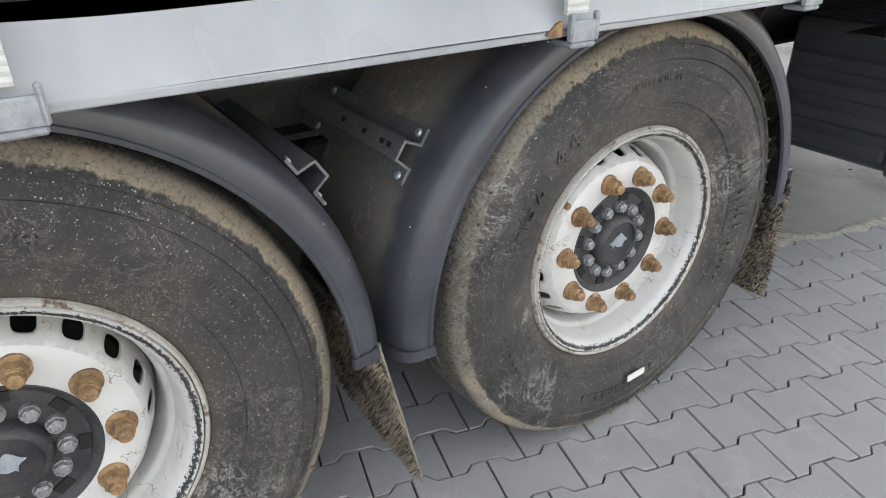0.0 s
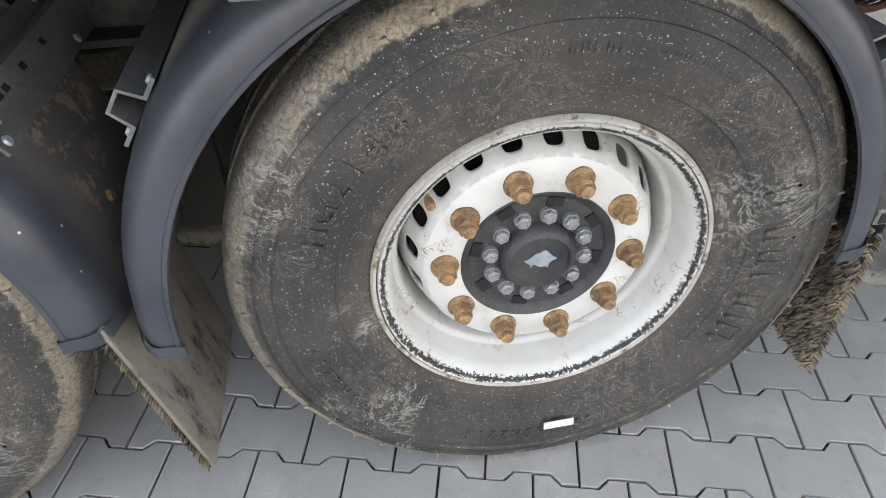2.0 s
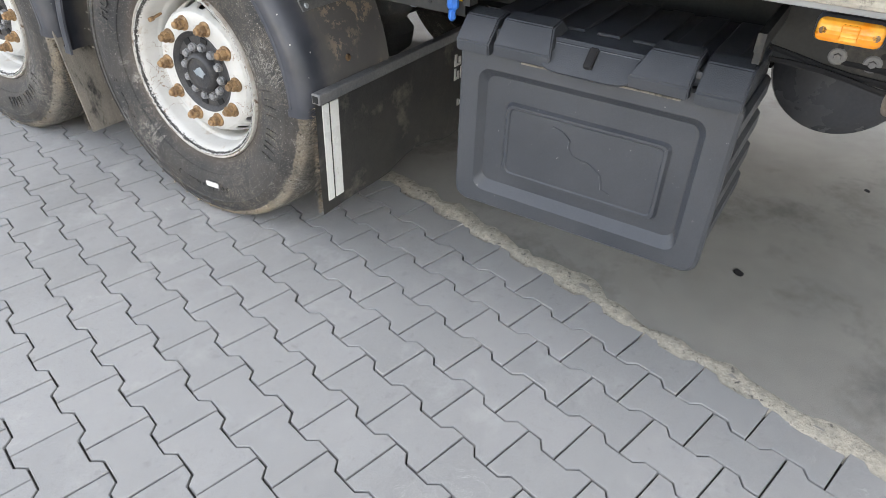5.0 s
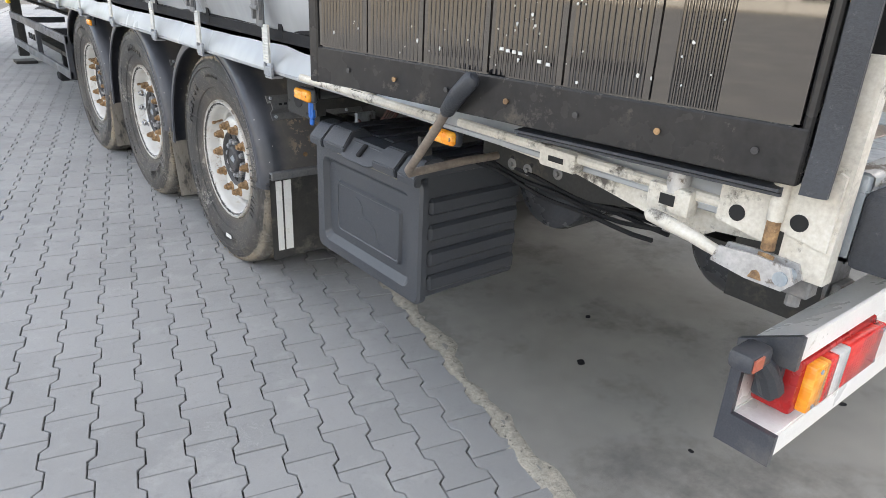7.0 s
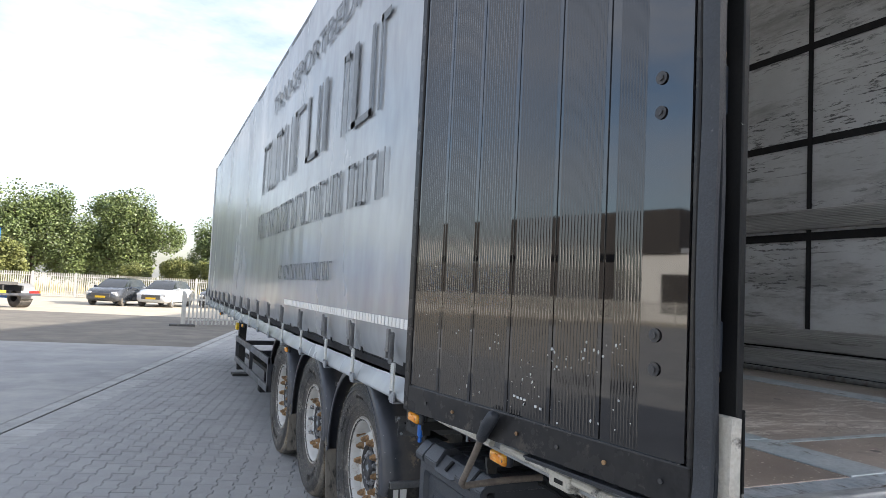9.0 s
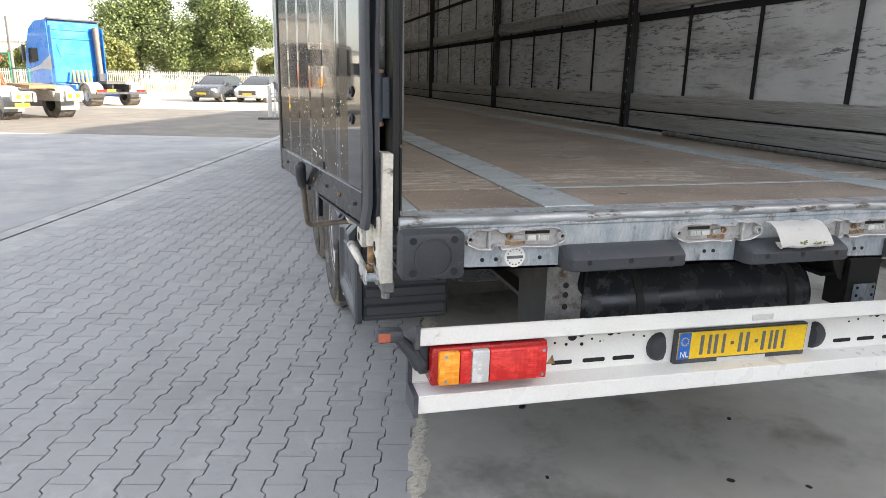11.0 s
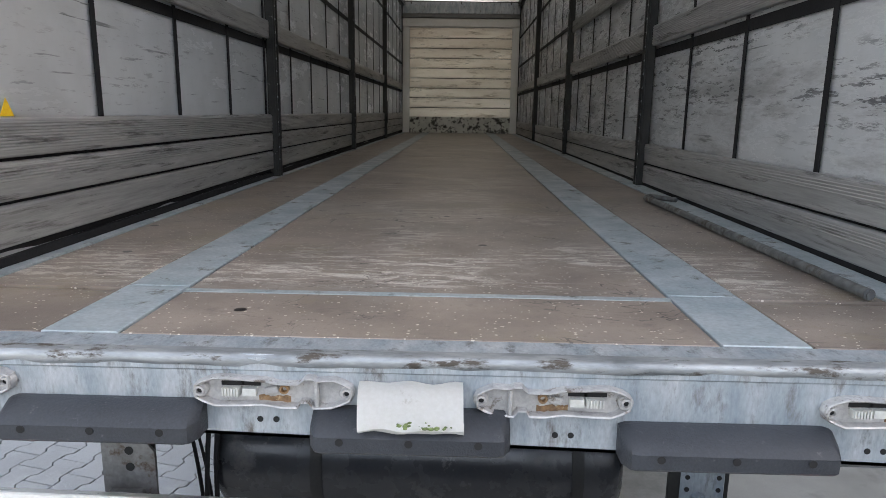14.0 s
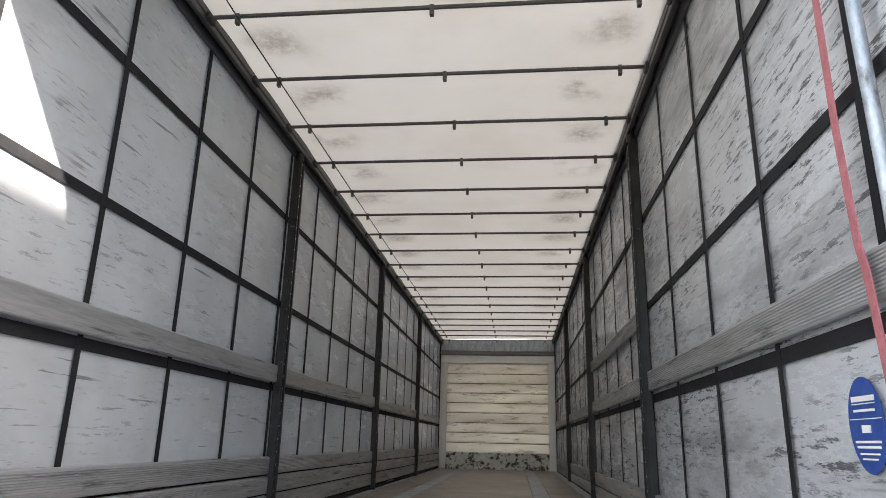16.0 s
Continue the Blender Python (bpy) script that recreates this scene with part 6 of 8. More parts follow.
def sill_latch(x0, x1, z, flip):
    """A door-bar keeper: a pill-shaped tray with raised wavy rims, cams, a pin and a bolt at each end."""
    w, k = x1 - x0, (-1 if flip else 1)
    c = (x0 + x1) / 2

    def loop(inset, y):
        out = []
        top = [(0.5, 0.0), (0.488, 0.016), (0.44, 0.026), (0.36, 0.034), (0.28, 0.034), (0.05, 0.029), (-0.03, 0.022), (-0.16, 0.022), (-0.20, 0.036), (-0.25, 0.036), (-0.27, 0.031), (-0.38, 0.034), (-0.44, 0.026), (-0.488, 0.016)]
        low = [(-0.5, 0.0), (-0.488, -0.016), (-0.44, -0.026), (-0.36, -0.036), (-0.25, -0.038), (-0.22, -0.024), (-0.17, -0.024), (-0.15, -0.038), (-0.05, -0.038), (0.06, -0.031), (0.20, -0.034), (0.36, -0.036), (0.44, -0.026), (0.488, -0.016)]
        for a, b in top + low:
            f = 1 - inset / 0.035
            out.append((c + k * (a * w - (inset if a > 0.4 else -inset if a < -0.4 else 0)), y, z + b * f * 0.86))
        return out

    bm = ringed(B(), [loop(0.0, 0.0), loop(0.0, -0.008), loop(0.001, -0.020), loop(0.003, -0.023), loop(0.006, -0.021), loop(0.008, -0.004)])
    lt = part("bar_keeper", bm, M["keeper"], trailer, "weathered steel door-bar keeper with worn cams", smooth=25)
    for a in (-0.455, 0.455):
        at = Matrix.Translation((c + a * w, -0.004, z + 0.001)) @ pose(0, 0, 0, 0, 0, 90)
        bolt = part("bolt", lathe(B(), [(0.0, 0.015), (-0.010, 0.015), (-0.013, 0.0135), (-0.013, 0.0105), (-0.018, 0.0095), (-0.0185, 0.006), (-0.012, 0.005)], 18, m=at), M["keeper"], lt, smooth=30)
        part("bolt_socket", lathe(B(), [(-0.0125, 0.0), (-0.0125, 0.0054)], 10, m=at), M["void"], bolt)
    part("upright", box(B(), (c - k * 0.27 * w - 0.004, -0.021, z - 0.028), (c - k * 0.27 * w + 0.004, -0.003, z + 0.026), 0.002), M["keeper"], lt)
    for a, wide, ribs in ((0.15, 0.026, 0), (0.265, 0.034, 6)):
        ca = c + k * a * w
        comb = [(ca - wide / 2 + 0.003 + i * 0.0056 + dx, y) for i in range(ribs) for dx, y in ((-0.0016, -0.017), (-0.0016, -0.0205), (0.0016, -0.0205), (0.0016, -0.017))]
        comb = [(ca - wide / 2, -0.004), (ca - wide / 2, -0.017)] + comb + [(ca + wide / 2, -0.017), (ca + wide / 2, -0.004)]
        bm = prism(B(), [(x, y, z - 0.009) for x, y in comb], (0, 0, 0.015))
        part("ribbed_cam" if ribs else "cam", bm, M["webpale"], lt, "pale worn cam")
        part("cam_slot", box(B(), (ca - wide / 2 - 0.003, -0.0062, z + 0.008), (ca + wide / 2 + 0.006, -0.0035, z + 0.016)), M["void"], lt)
    bm = box(B(), (-0.014, -0.008, -0.007), (0.014, 0.0, 0.007), 0.002, m=Matrix.Translation((c + k * 0.015 * w, -0.005, z + 0.001)) @ pose(0, 0, 0, 0, 12 * k, 0))
    part("strike", bm, M["keeper"], lt)
    part("ring", lathe(B(), [(0.0, 0.009), (-0.010, 0.009), (-0.010, 0.0055), (0.0, 0.005)], 16, m=Matrix.Translation((c - k * 0.065 * w, -0.004, z + 0.004)) @ pose(0, 0, 0, 0, 0, 90)), M["rust"], lt, smooth=30)
    rnd = random.Random(int(abs(x0) * 1000))
    line = [(c + k * (0.10 - 0.025 * i) * w, z - 0.008 - 0.006 * rnd.random()) for i in range(9)]
    base = [(x, z - 0.021 - 0.005 * rnd.random()) for x, _ in line[::-1]]
    part("rust_run", prism(B(), [(x, -0.0036, h) for x, h in line + base], (0, -0.0012, 0)), M["rust"], lt, "orange rust run")


for x0, x1, flip in ((-1.085, -0.79, False), (-0.445, -0.14, True), (0.085, 0.38, False), (0.73, 1.03, True)):
    sill_latch(x0, x1, 1.134 - 0.012 * (x0 + 1), flip)
bm = B()
cols = []
CURL = [(-0.012, 1.152), (-0.032, 1.150), (-0.052, 1.139), (-0.068, 1.120), (-0.079, 1.102), (-0.085, 1.090), (-0.080, 1.083), (-0.066, 1.086), (-0.054, 1.096)]
for i in range(15):
    x = -0.130 + 0.194 * i / 14
    cols.append([bm.verts.new((x + 0.010 * (j / 8) * (1 if i < 7 else 0.3), y - 0.004 * math.sin(i * 0.8 + j * 0.4), z + 0.002 * math.sin(i * 1.1 + j))) for j, (y, z) in enumerate(CURL)])
for a, b in zip(cols, cols[1:]):
    for j in range(len(CURL) - 1):
        bm.faces.new((a[j], b[j], b[j + 1], a[j + 1]))
bmesh.ops.solidify(bm, geom=bm.faces[:], thickness=0.003)
part("plastic_flap", bm, M["white"], trailer, "curled white plastic flap with green moss")
random.seed(5)
bm = B()
for _ in range(26):
    x, z = random.gauss(-0.02, 0.025), 1.094 + abs(random.gauss(0, 0.004))
    r = random.uniform(0.0015, 0.004)
    bmesh.ops.create_icosphere(bm, subdivisions=1, radius=r, matrix=Matrix.Translation((max(-0.125, min(0.06, x)), -0.0850 + (z - 1.094) * 0.6, z)) @ Matrix.Diagonal((1.6, 0.6, 1, 1)))
tagged(part("moss", bm, M["leaf"], trailer, "green moss on the flap"), kind="stuff")
bm = tube(B(), (-0.935, -0.0015, 1.078), (-0.935, 0.001, 1.078), 0.030, seg=32)
stk = part("round_sticker", bm, M["white"], trailer, "round white quality sticker")
bm = box(B(), (-0.958, -0.0035, 1.073), (-0.912, -0.001, 1.081))
tagged(part("print_bar", bm, M["ink"], stk), kind="stuff")
bm = B()
for k in range(14):
    a = radians(30 + k * 25)
    box(bm, (-0.0018, -0.0035, -0.0018), (0.0018, -0.001, 0.0018), m=Matrix.Translation((-0.935 + 0.022 * math.cos(a), 0, 1.078 + 0.022 * math.sin(a))))
tagged(part("print", bm, M["ink"], stk), kind="stuff")

# corner posts, hinges and the open door
for s in (-1, 1):
    bm = box(B(), (s * 1.275, 0.020, 1.172), (s * 1.257, 0.14, ROOF + 0.02), 0.003)
    box(bm, (s * 1.2565, 0.094, 1.380), (s * 1.236, 0.14, ROOF + 0.02), 0.003)
    post = part("corner_post", bm, M["oldpaint"], trailer, "dark corner post with peeling paint")
    part("post_base", box(B(), (s * 1.2565, 0.018, 1.198), (s * 1.252, 0.1385, 1.379), 0.002), M["postflake"], post, "post base with flaking black paint over grey")
    part("post_lip", box(B(), (s * 1.2355, 0.104, 1.40), (s * 1.231, 0.135, ROOF - 0.1), 0.001), M["armsteel"], post)
    bm = B()
    prism(bm, [(s * 1.312, 0.006, 1.02), (s * 1.279, 0.006, 1.02), (s * 1.279, 0.006, 1.20), (s * 1.277, 0.006, 1.365), (s * 1.303, 0.006, 1.365)], (0, 0.075, 0))
    part("post_foot", bm, M["postwhite"], trailer, "chipped cream foot of the corner post")
    bm = B()
    box(bm, (s * 1.305, 0.024, 0.985), (s * 1.27, 0.09, 1.02), 0.004)
    tube(bm, (s * 1.29, 0.05, 0.965), (s * 1.29, 0.05, 0.99), 0.012, seg=10)
    part("post_bracket", bm, M["armsteel"], trailer)
    for z in (1.44, 1.98, 2.75, 3.45):
        bm = B()
        tube(bm, (s * 1.312, 0.058, z), (s * 1.312, 0.058, z + 0.125), 0.016, seg=14)
        box(bm, (s * 1.312, 0.058, z + 0.01), (s * 1.275, 0.074, z + 0.115), 0.003)
        hinge = part("hinge", bm, M["postblue"], trailer)
        for dz in (-0.008, 0.125):
            part("hinge_pin", tube(B(), (s * 1.312, 0.058, z + dz), (s * 1.312, 0.058, z + dz + 0.010), 0.020, seg=12), M["rust"], hinge)
    part("rear_header", box(B(), (s * 0.001, 0.0, ROOF - 0.06), (s * 1.225, 0.13, ROOF + 0.075), 0.004), M["galvdark"], trailer)

DOOR_LEN, DOOR_TOP = 1.235, 3.84
swing = pose(-1.318, 0.018, 0, 0, 0, 8.6)
door = part("rear_door", box(B(), (-0.018, 0.078, 1.175), (0.016, DOOR_LEN, DOOR_TOP)), M["door"], trailer, "black ribbed rear door folded back along the side", m=swing, smooth=12)
SEAMS = (0.066, 0.305, 0.479, 0.656, 0.838, 1.019, DOOR_LEN - 0.036)
for k, (y0, y1) in enumerate(zip(SEAMS, SEAMS[1:])):
    line = [(-0.0175, y0 + 0.0008), (-0.0190, y0 + 0.0016), (-0.022, y0 + 0.003)]
    a, b = (y0 + 0.124, y0 + 0.208) if k == 0 else (y0 + 0.013, y1 - 0.012)
    ribs = 9 if k == 0 else 13
    pitch = (b - a) / ribs
    for i in range(ribs):
        for f, d in ((0.0, 0.0), (0.18, 0.0), (0.30, 0.0012), (0.44, 0.0030), (0.60, 0.0034), (0.76, 0.0030), (0.90, 0.0012)):
            line.append((-0.022 + d, a + (i + f) * pitch))
    line += [(-0.022, b), (-0.022, y1 - 0.003), (-0.0190, y1 - 0.0016), (-0.0175, y1 - 0.0008)]
    part("door_plank", prism(B(), [(x, y, 1.262) for x, y in line], (0, 0, DOOR_TOP - 0.06 - 1.262)), M["door"], door, m=swing, smooth=40)
part("door_rail", box(B(), (-0.026, 0.052, 1.172), (0.018, DOOR_LEN, 1.258), 0.003), M["doordull"], door, m=swing)
part("door_stile", box(B(), (-0.023, 0.050, 1.172), (0.018, 0.065, DOOR_TOP), 0.004), M["doordull"], door, m=swing)
part("door_edge", box(B(), (-0.028, DOOR_LEN - 0.034, 1.17), (0.02, DOOR_LEN, DOOR_TOP), 0.004), M["doordull"], door, m=swing)
for lo, hi, wide, ph in ((0.000, 1.195, 0.020, 0.0), (0.026, 1.205, 0.018, 2.0)):
    bm = B()
    rings = []
    for k in range(45):
        z = hi - 0.03 + (DOOR_TOP - hi) * k / 44
        sway = 0.004 * math.sin(k * 0.55 + ph) + 0.003 * noise.noise((z * 5, ph, 0)) - (0.008 if k == 0 else 0)
        rings.append([bm.verts.new((-0.018 + lo + sway + wide * dx, 0.014 + lo * 0.3 + 0.030 * dy, z)) for dx, dy in ((-0.5, 0.1), (-0.3, -0.25), (0.3, -0.25), (0.5, 0.1), (0.5, 1.0), (-0.5, 1.0))])
    for a, b in zip(rings, rings[1:]):
        for i in range(6):
            bm.faces.new((a[i], a[(i + 1) % 6], b[(i + 1) % 6], b[i]))
    bm.faces.new(rings[0])
    bm.faces.new(rings[-1])
    part("door_seal", bm, M["bumprub"], door, "loose black rubber door seal", m=swing, smooth=50)
for z in (1.443, 1.516, 2.005, 2.083, 2.95, 3.03):
    bm = tube(B(), (-0.026, 0.150, z), (-0.0215, 0.150, z), 0.015, 0.0135, 16)
    tube(bm, (-0.030, 0.150, z), (-0.026, 0.150, z), 0.008, 0.007, 6)
    part("door_bolt", bm, M["hub"], door, m=swing)
random.seed(12)
for k in range(7):
    bm = tube(B(), (-0.031, 0.12 + k * 0.16, 1.215), (-0.0255, 0.12 + k * 0.16, 1.215), 0.006, 0.0045, 12)
    part("rivet", bm, M["rust"] if k % 2 else M["hub"], door, m=swing)
bm = B()
for _ in range(95):
    if random.random() < 0.5:
        cy, cz, spread = random.choice(((0.46, 1.44, 0.02), (0.55, 1.40, 0.035), (0.36, 1.45, 0.02), (0.60, 1.34, 0.04), (0.27, 1.46, 0.02), (0.72, 1.45, 0.015)))
        y, z = random.gauss(cy, spread), random.gauss(cz, spread)
    else:
        y, z = random.uniform(0.2, 1.15), 1.27 + abs(random.gauss(0, 0.14))
    s = random.choice((0.0009, 0.0013, 0.0018, 0.003))
    turn = random.uniform(0, 6.28)
    prism(bm, [(-0.0228, y + s * random.uniform(0.5, 1.3) * math.cos(turn + i * 1.257), max(1.265, z + s * random.uniform(0.6, 1.9) * math.sin(turn + i * 1.257))) for i in range(5)], (0.0012, 0, 0))
for y, z in ((0.575, 1.305), (0.59, 1.306), (0.605, 1.307), (0.62, 1.309), (0.51, 1.292), (0.53, 1.295)):
    box(bm, (-0.0232, y, z), (-0.0215, y + 0.009, z + 0.006))
tagged(part("chipped_paint", bm, M["print"], door, m=swing), "white paint chips", kind="stuff")
# door gear below: bars, levers and handle
bm = B()
prism(bm, [(-1.268, 1.42, 1.16), (-1.268, 1.42, 1.085), (-1.268, 0.92, 1.072), (-1.268, 0.55, 1.058), (-1.268, 0.33, 1.020), (-1.268, 0.25, 1.012), (-1.268, 0.215, 1.035), (-1.268, 0.12, 1.045), (-1.268, 0.12, 1.16)], (0.010, 0, 0))
part("white_rail", bm, M["postwhite"], trailer, "chipped white painted side rail")
for a, b, r in (((-1.335, 0.86, 1.115), (-1.30, 0.14, 1.10), 0.011), ((-1.315, 1.70, 1.100), (-1.325, 0.95, 1.105), 0.012)):
    part("lock_bar", tube(B(), a, b, r, seg=10), M["postwhite"], trailer, "white painted lock bar with worn paint", smooth=30)
for lo, hi in (((-1.325, 1.28, 1.085), (-1.295, 1.40, 1.130)), ((-1.335, 0.50, 1.075), (-1.30, 0.60, 1.118)), ((-1.33, 0.24, 1.06), (-1.295, 0.33, 1.112))):
    cam_body = part("lock_cam", box(B(), lo, hi, 0.008, 2), M["postwhite"], trailer, "worn white lock cam", smooth=30)
    part("cam_slot", box(B(), (lo[0] - 0.0015, lo[1] + 0.03, lo[2] + 0.016), (lo[0] + 0.004, hi[1] - 0.03, hi[2] - 0.016)), M["void"], cam_body)
part("lock_stud", tube(B(), (-1.31, 0.28, 1.10), (-1.31, 0.28, 1.155), 0.022, 0.018, 12), M["keeper"], trailer)
def bent_rod(bm, pts, radii, seg=12):
    """A smooth rod through the points, with one radius for each."""
    rings = []
    for i, p in enumerate(pts):
        p = Vector(p)
        ahead = (Vector(pts[min(i + 1, len(pts) - 1)]) - Vector(pts[max(i - 1, 0)])).normalized()
        side = ahead.cross(Vector((0.31, 0.2, 1))).normalized()
        up = side.cross(ahead)
        rings.append([bm.verts.new(p + (side * math.cos(k * 2 * math.pi / seg) + up * math.sin(k * 2 * math.pi / seg)) * radii[i]) for k in range(seg)])
    for p, q in zip(rings, rings[1:]):
        for k in range(seg):
            bm.faces.new((p[k], p[(k + 1) % seg], q[(k + 1) % seg], q[k]))
    bm.faces.new(rings[0][::-1])
    bm.faces.new(rings[-1])
    return bm


# white lever with its galvanised fork below the hinge side
bm = bent_rod(B(), [(-1.352, 0.308, 1.060), (-1.352, 0.300, 1.058), (-1.349, 0.27, 1.053), (-1.344, 0.22, 1.043), (-1.339, 0.185, 1.032), (-1.335, 0.165, 1.026)], [0.006, 0.0125, 0.0135, 0.012, 0.0105, 0.010])
lever = part("lock_lever", bm, M["postwhite"], trailer, "chipped cream lock lever in a galvanised fork", smooth=50)
for x in (-1.347, -1.317):
    bm = prism(B(), [(x, 0.175, 1.014), (x, 0.165, 1.043), (x, 0.10, 1.048), (x, 0.045, 1.045), (x, 0.035, 1.022), (x, 0.05, 1.004), (x, 0.11, 1.004)], (0.005, 0, 0))
    part("fork_plate", bm, M["keeper"], lever)
part("fork_pin", tube(B(), (-1.35, 0.055, 1.024), (-1.309, 0.055, 1.024), 0.012, seg=14), M["galv"], lever)
part("fork_roller", tube(B(), (-1.342, 0.095, 1.006), (-1.322, 0.095, 1.046), 0.013, seg=12), M["rust"], lever)
# white hinge plates with round holes and an upright knuckle
for y0, y1, lift in ((0.105, 0.195, 0.022), (0.012, 0.088, 0.035)):
    bm = prism(B(), [(-1.318, y0, 1.040 + lift), (-1.318, y1, 1.055 + lift), (-1.318, y1, 1.135 + lift), (-1.318, y0 + 0.01, 1.165 + lift), (-1.318, y0, 1.160 + lift)], (0.008, 0, 0))
    plate_piece = part("hinge_plate", bm, M["postwhite"], trailer, "chipped white hinge plate with round holes")
    for y, z in (((y0 + y1) / 2 + 0.01, 1.075 + lift), ((y0 + y1) / 2 + 0.002, 1.140 + lift))[:2 if y0 < 0.1 else 1]:
        part("plate_hole", tube(B(), (-1.3195, y, z), (-1.316, y, z), 0.014, seg=18), M["void"], plate_piece)
part("knuckle", tube(B(), (-1.322, 0.096, 1.105), (-1.322, 0.096, 1.172), 0.013, seg=14), M["postwhite"], trailer)
part("knuckle_pin", tube(B(), (-1.322, 0.096, 1.055), (-1.322, 0.096, 1.105), 0.011, seg=14), M["rust"], trailer)
# layered rubber strips under the door
for k, (x, z) in enumerate(((-1.348, 1.156), (-1.341, 1.148))):
    bm = prism(B(), [(x, 0.09, z), (x + 0.03, 0.09, z - 0.004), (x + 0.03, 0.09, z + 0.008), (x, 0.09, z + 0.005)], (-0.075, 0.5, 0))
    part("rubber_strip", bm, M["bumprub"], trailer)
bm = bent_rod(B(), [(-1.16, 0.905, 1.000), (-1.26, 0.912, 0.998), (-1.40, 0.925, 0.988), (-1.432, 0.925, 0.986), (-1.444, 0.915, 0.998), (-1.452, 0.865, 1.048), (-1.460, 0.80, 1.118), (-1.469, 0.745, 1.178)], [0.0105, 0.0105, 0.0105, 0.0105, 0.0105, 0.0105, 0.0105, 0.010])
handle = part("door_handle", bm, M["brownpipe"], trailer, "bent brown handle bar with a black rubber grip", smooth=50)
bm = bent_rod(B(), [(-1.468, 0.755, 1.168), (-1.469, 0.748, 1.174), (-1.475, 0.708, 1.214), (-1.478, 0.665, 1.252), (-1.478, 0.658, 1.258)], [0.011, 0.016, 0.019, 0.018, 0.010])
part("grip", bm, M["bumprub"], handle, "black rubber grip", smooth=50)

# bumper bar
tilt = pose(0, 0, -0.0105, 0, 0.95, 0)
C = [(0.05, 0.855), (0.05, 0.80), (0.056, 0.80), (0.056, 0.847), (0.142, 0.795), (0.142, 0.645), (0.05, 0.643), (0.05, 0.586), (0.056, 0.586), (0.056, 0.636), (0.15, 0.637), (0.15, 0.803), (0.053, 0.856)]
bm = prism(B(), [(-1.205, y, z) for y, z in C], (2.365, 0, 0))
bmesh.ops.bevel(bm, geom=[e for e in bm.edges if abs(e.verts[0].co.x - e.verts[1].co.x) > 1], offset=0.003, segments=2, affect="EDGES")
bumper = part("rear_bumper", bm, M["white"], trailer, "white painted channel-section rear bumper", m=tilt)
for s in (-1, 1):
    bm = prism(B(), [(-1.205 if s < 0 else 1.160, y, z) for y, z in ((0.044, 0.862), (0.044, 0.795), (0.135, 0.79), (0.135, 0.65), (0.044, 0.648), (0.044, 0.580), (0.157, 0.580), (0.157, 0.812), (0.052, 0.864))], (s * 0.014, 0, 0))
    part("end_cap", bm, M["plastic"], bumper, m=tilt)
for sx in (-1, 1):
    for x0, x1 in ((0.675, 0.748), (0.557, 0.636), (0.449, 0.528)) if sx < 0 else ((0.365, 0.442), (0.473, 0.550), (0.590, 0.669)):
        part("bumper_slot", prism(B(), [(sx * xx, 0.1405, zz) for xx, zz in ((x0, 0.670), (x0 + 0.004, 0.667), (x1 - 0.004, 0.667), (x1, 0.670), (x1, 0.678), (x1 - 0.004, 0.681), (x0 + 0.004, 0.681), (x0, 0.678))], (0, 0.002, 0)), M["void"], bumper, m=tilt)
    discs("bumper_hole", [(sx * x, z, r) for x, z, r in ((0.68, 0.762, 0.016), (0.648, 0.768, 0.012), (0.545, 0.768, 0.013), (0.515, 0.770, 0.012), (0.46, 0.752, 0.004), (0.61, 0.748, 0.004), (0.74, 0.742, 0.004), (0.70, 0.735, 0.005), (0.42, 0.745, 0.004), (0.58, 0.738, 0.003), (0.645, 0.732, 0.006))], M["void"], bumper, 0.1405, 0.1425, m=tilt, seg=14)
part("rust_patch", prism(B(), [(-0.765, 0.1398, 0.672), (-0.735, 0.1398, 0.672), (-0.745, 0.1398, 0.702)], (0, 0.002, 0)), M["rust"], bumper, m=tilt)
part("type_label", box(B(), (-0.085, 0.0475, 0.813), (-0.003, 0.0495, 0.833)), M["print"], bumper, m=tilt)


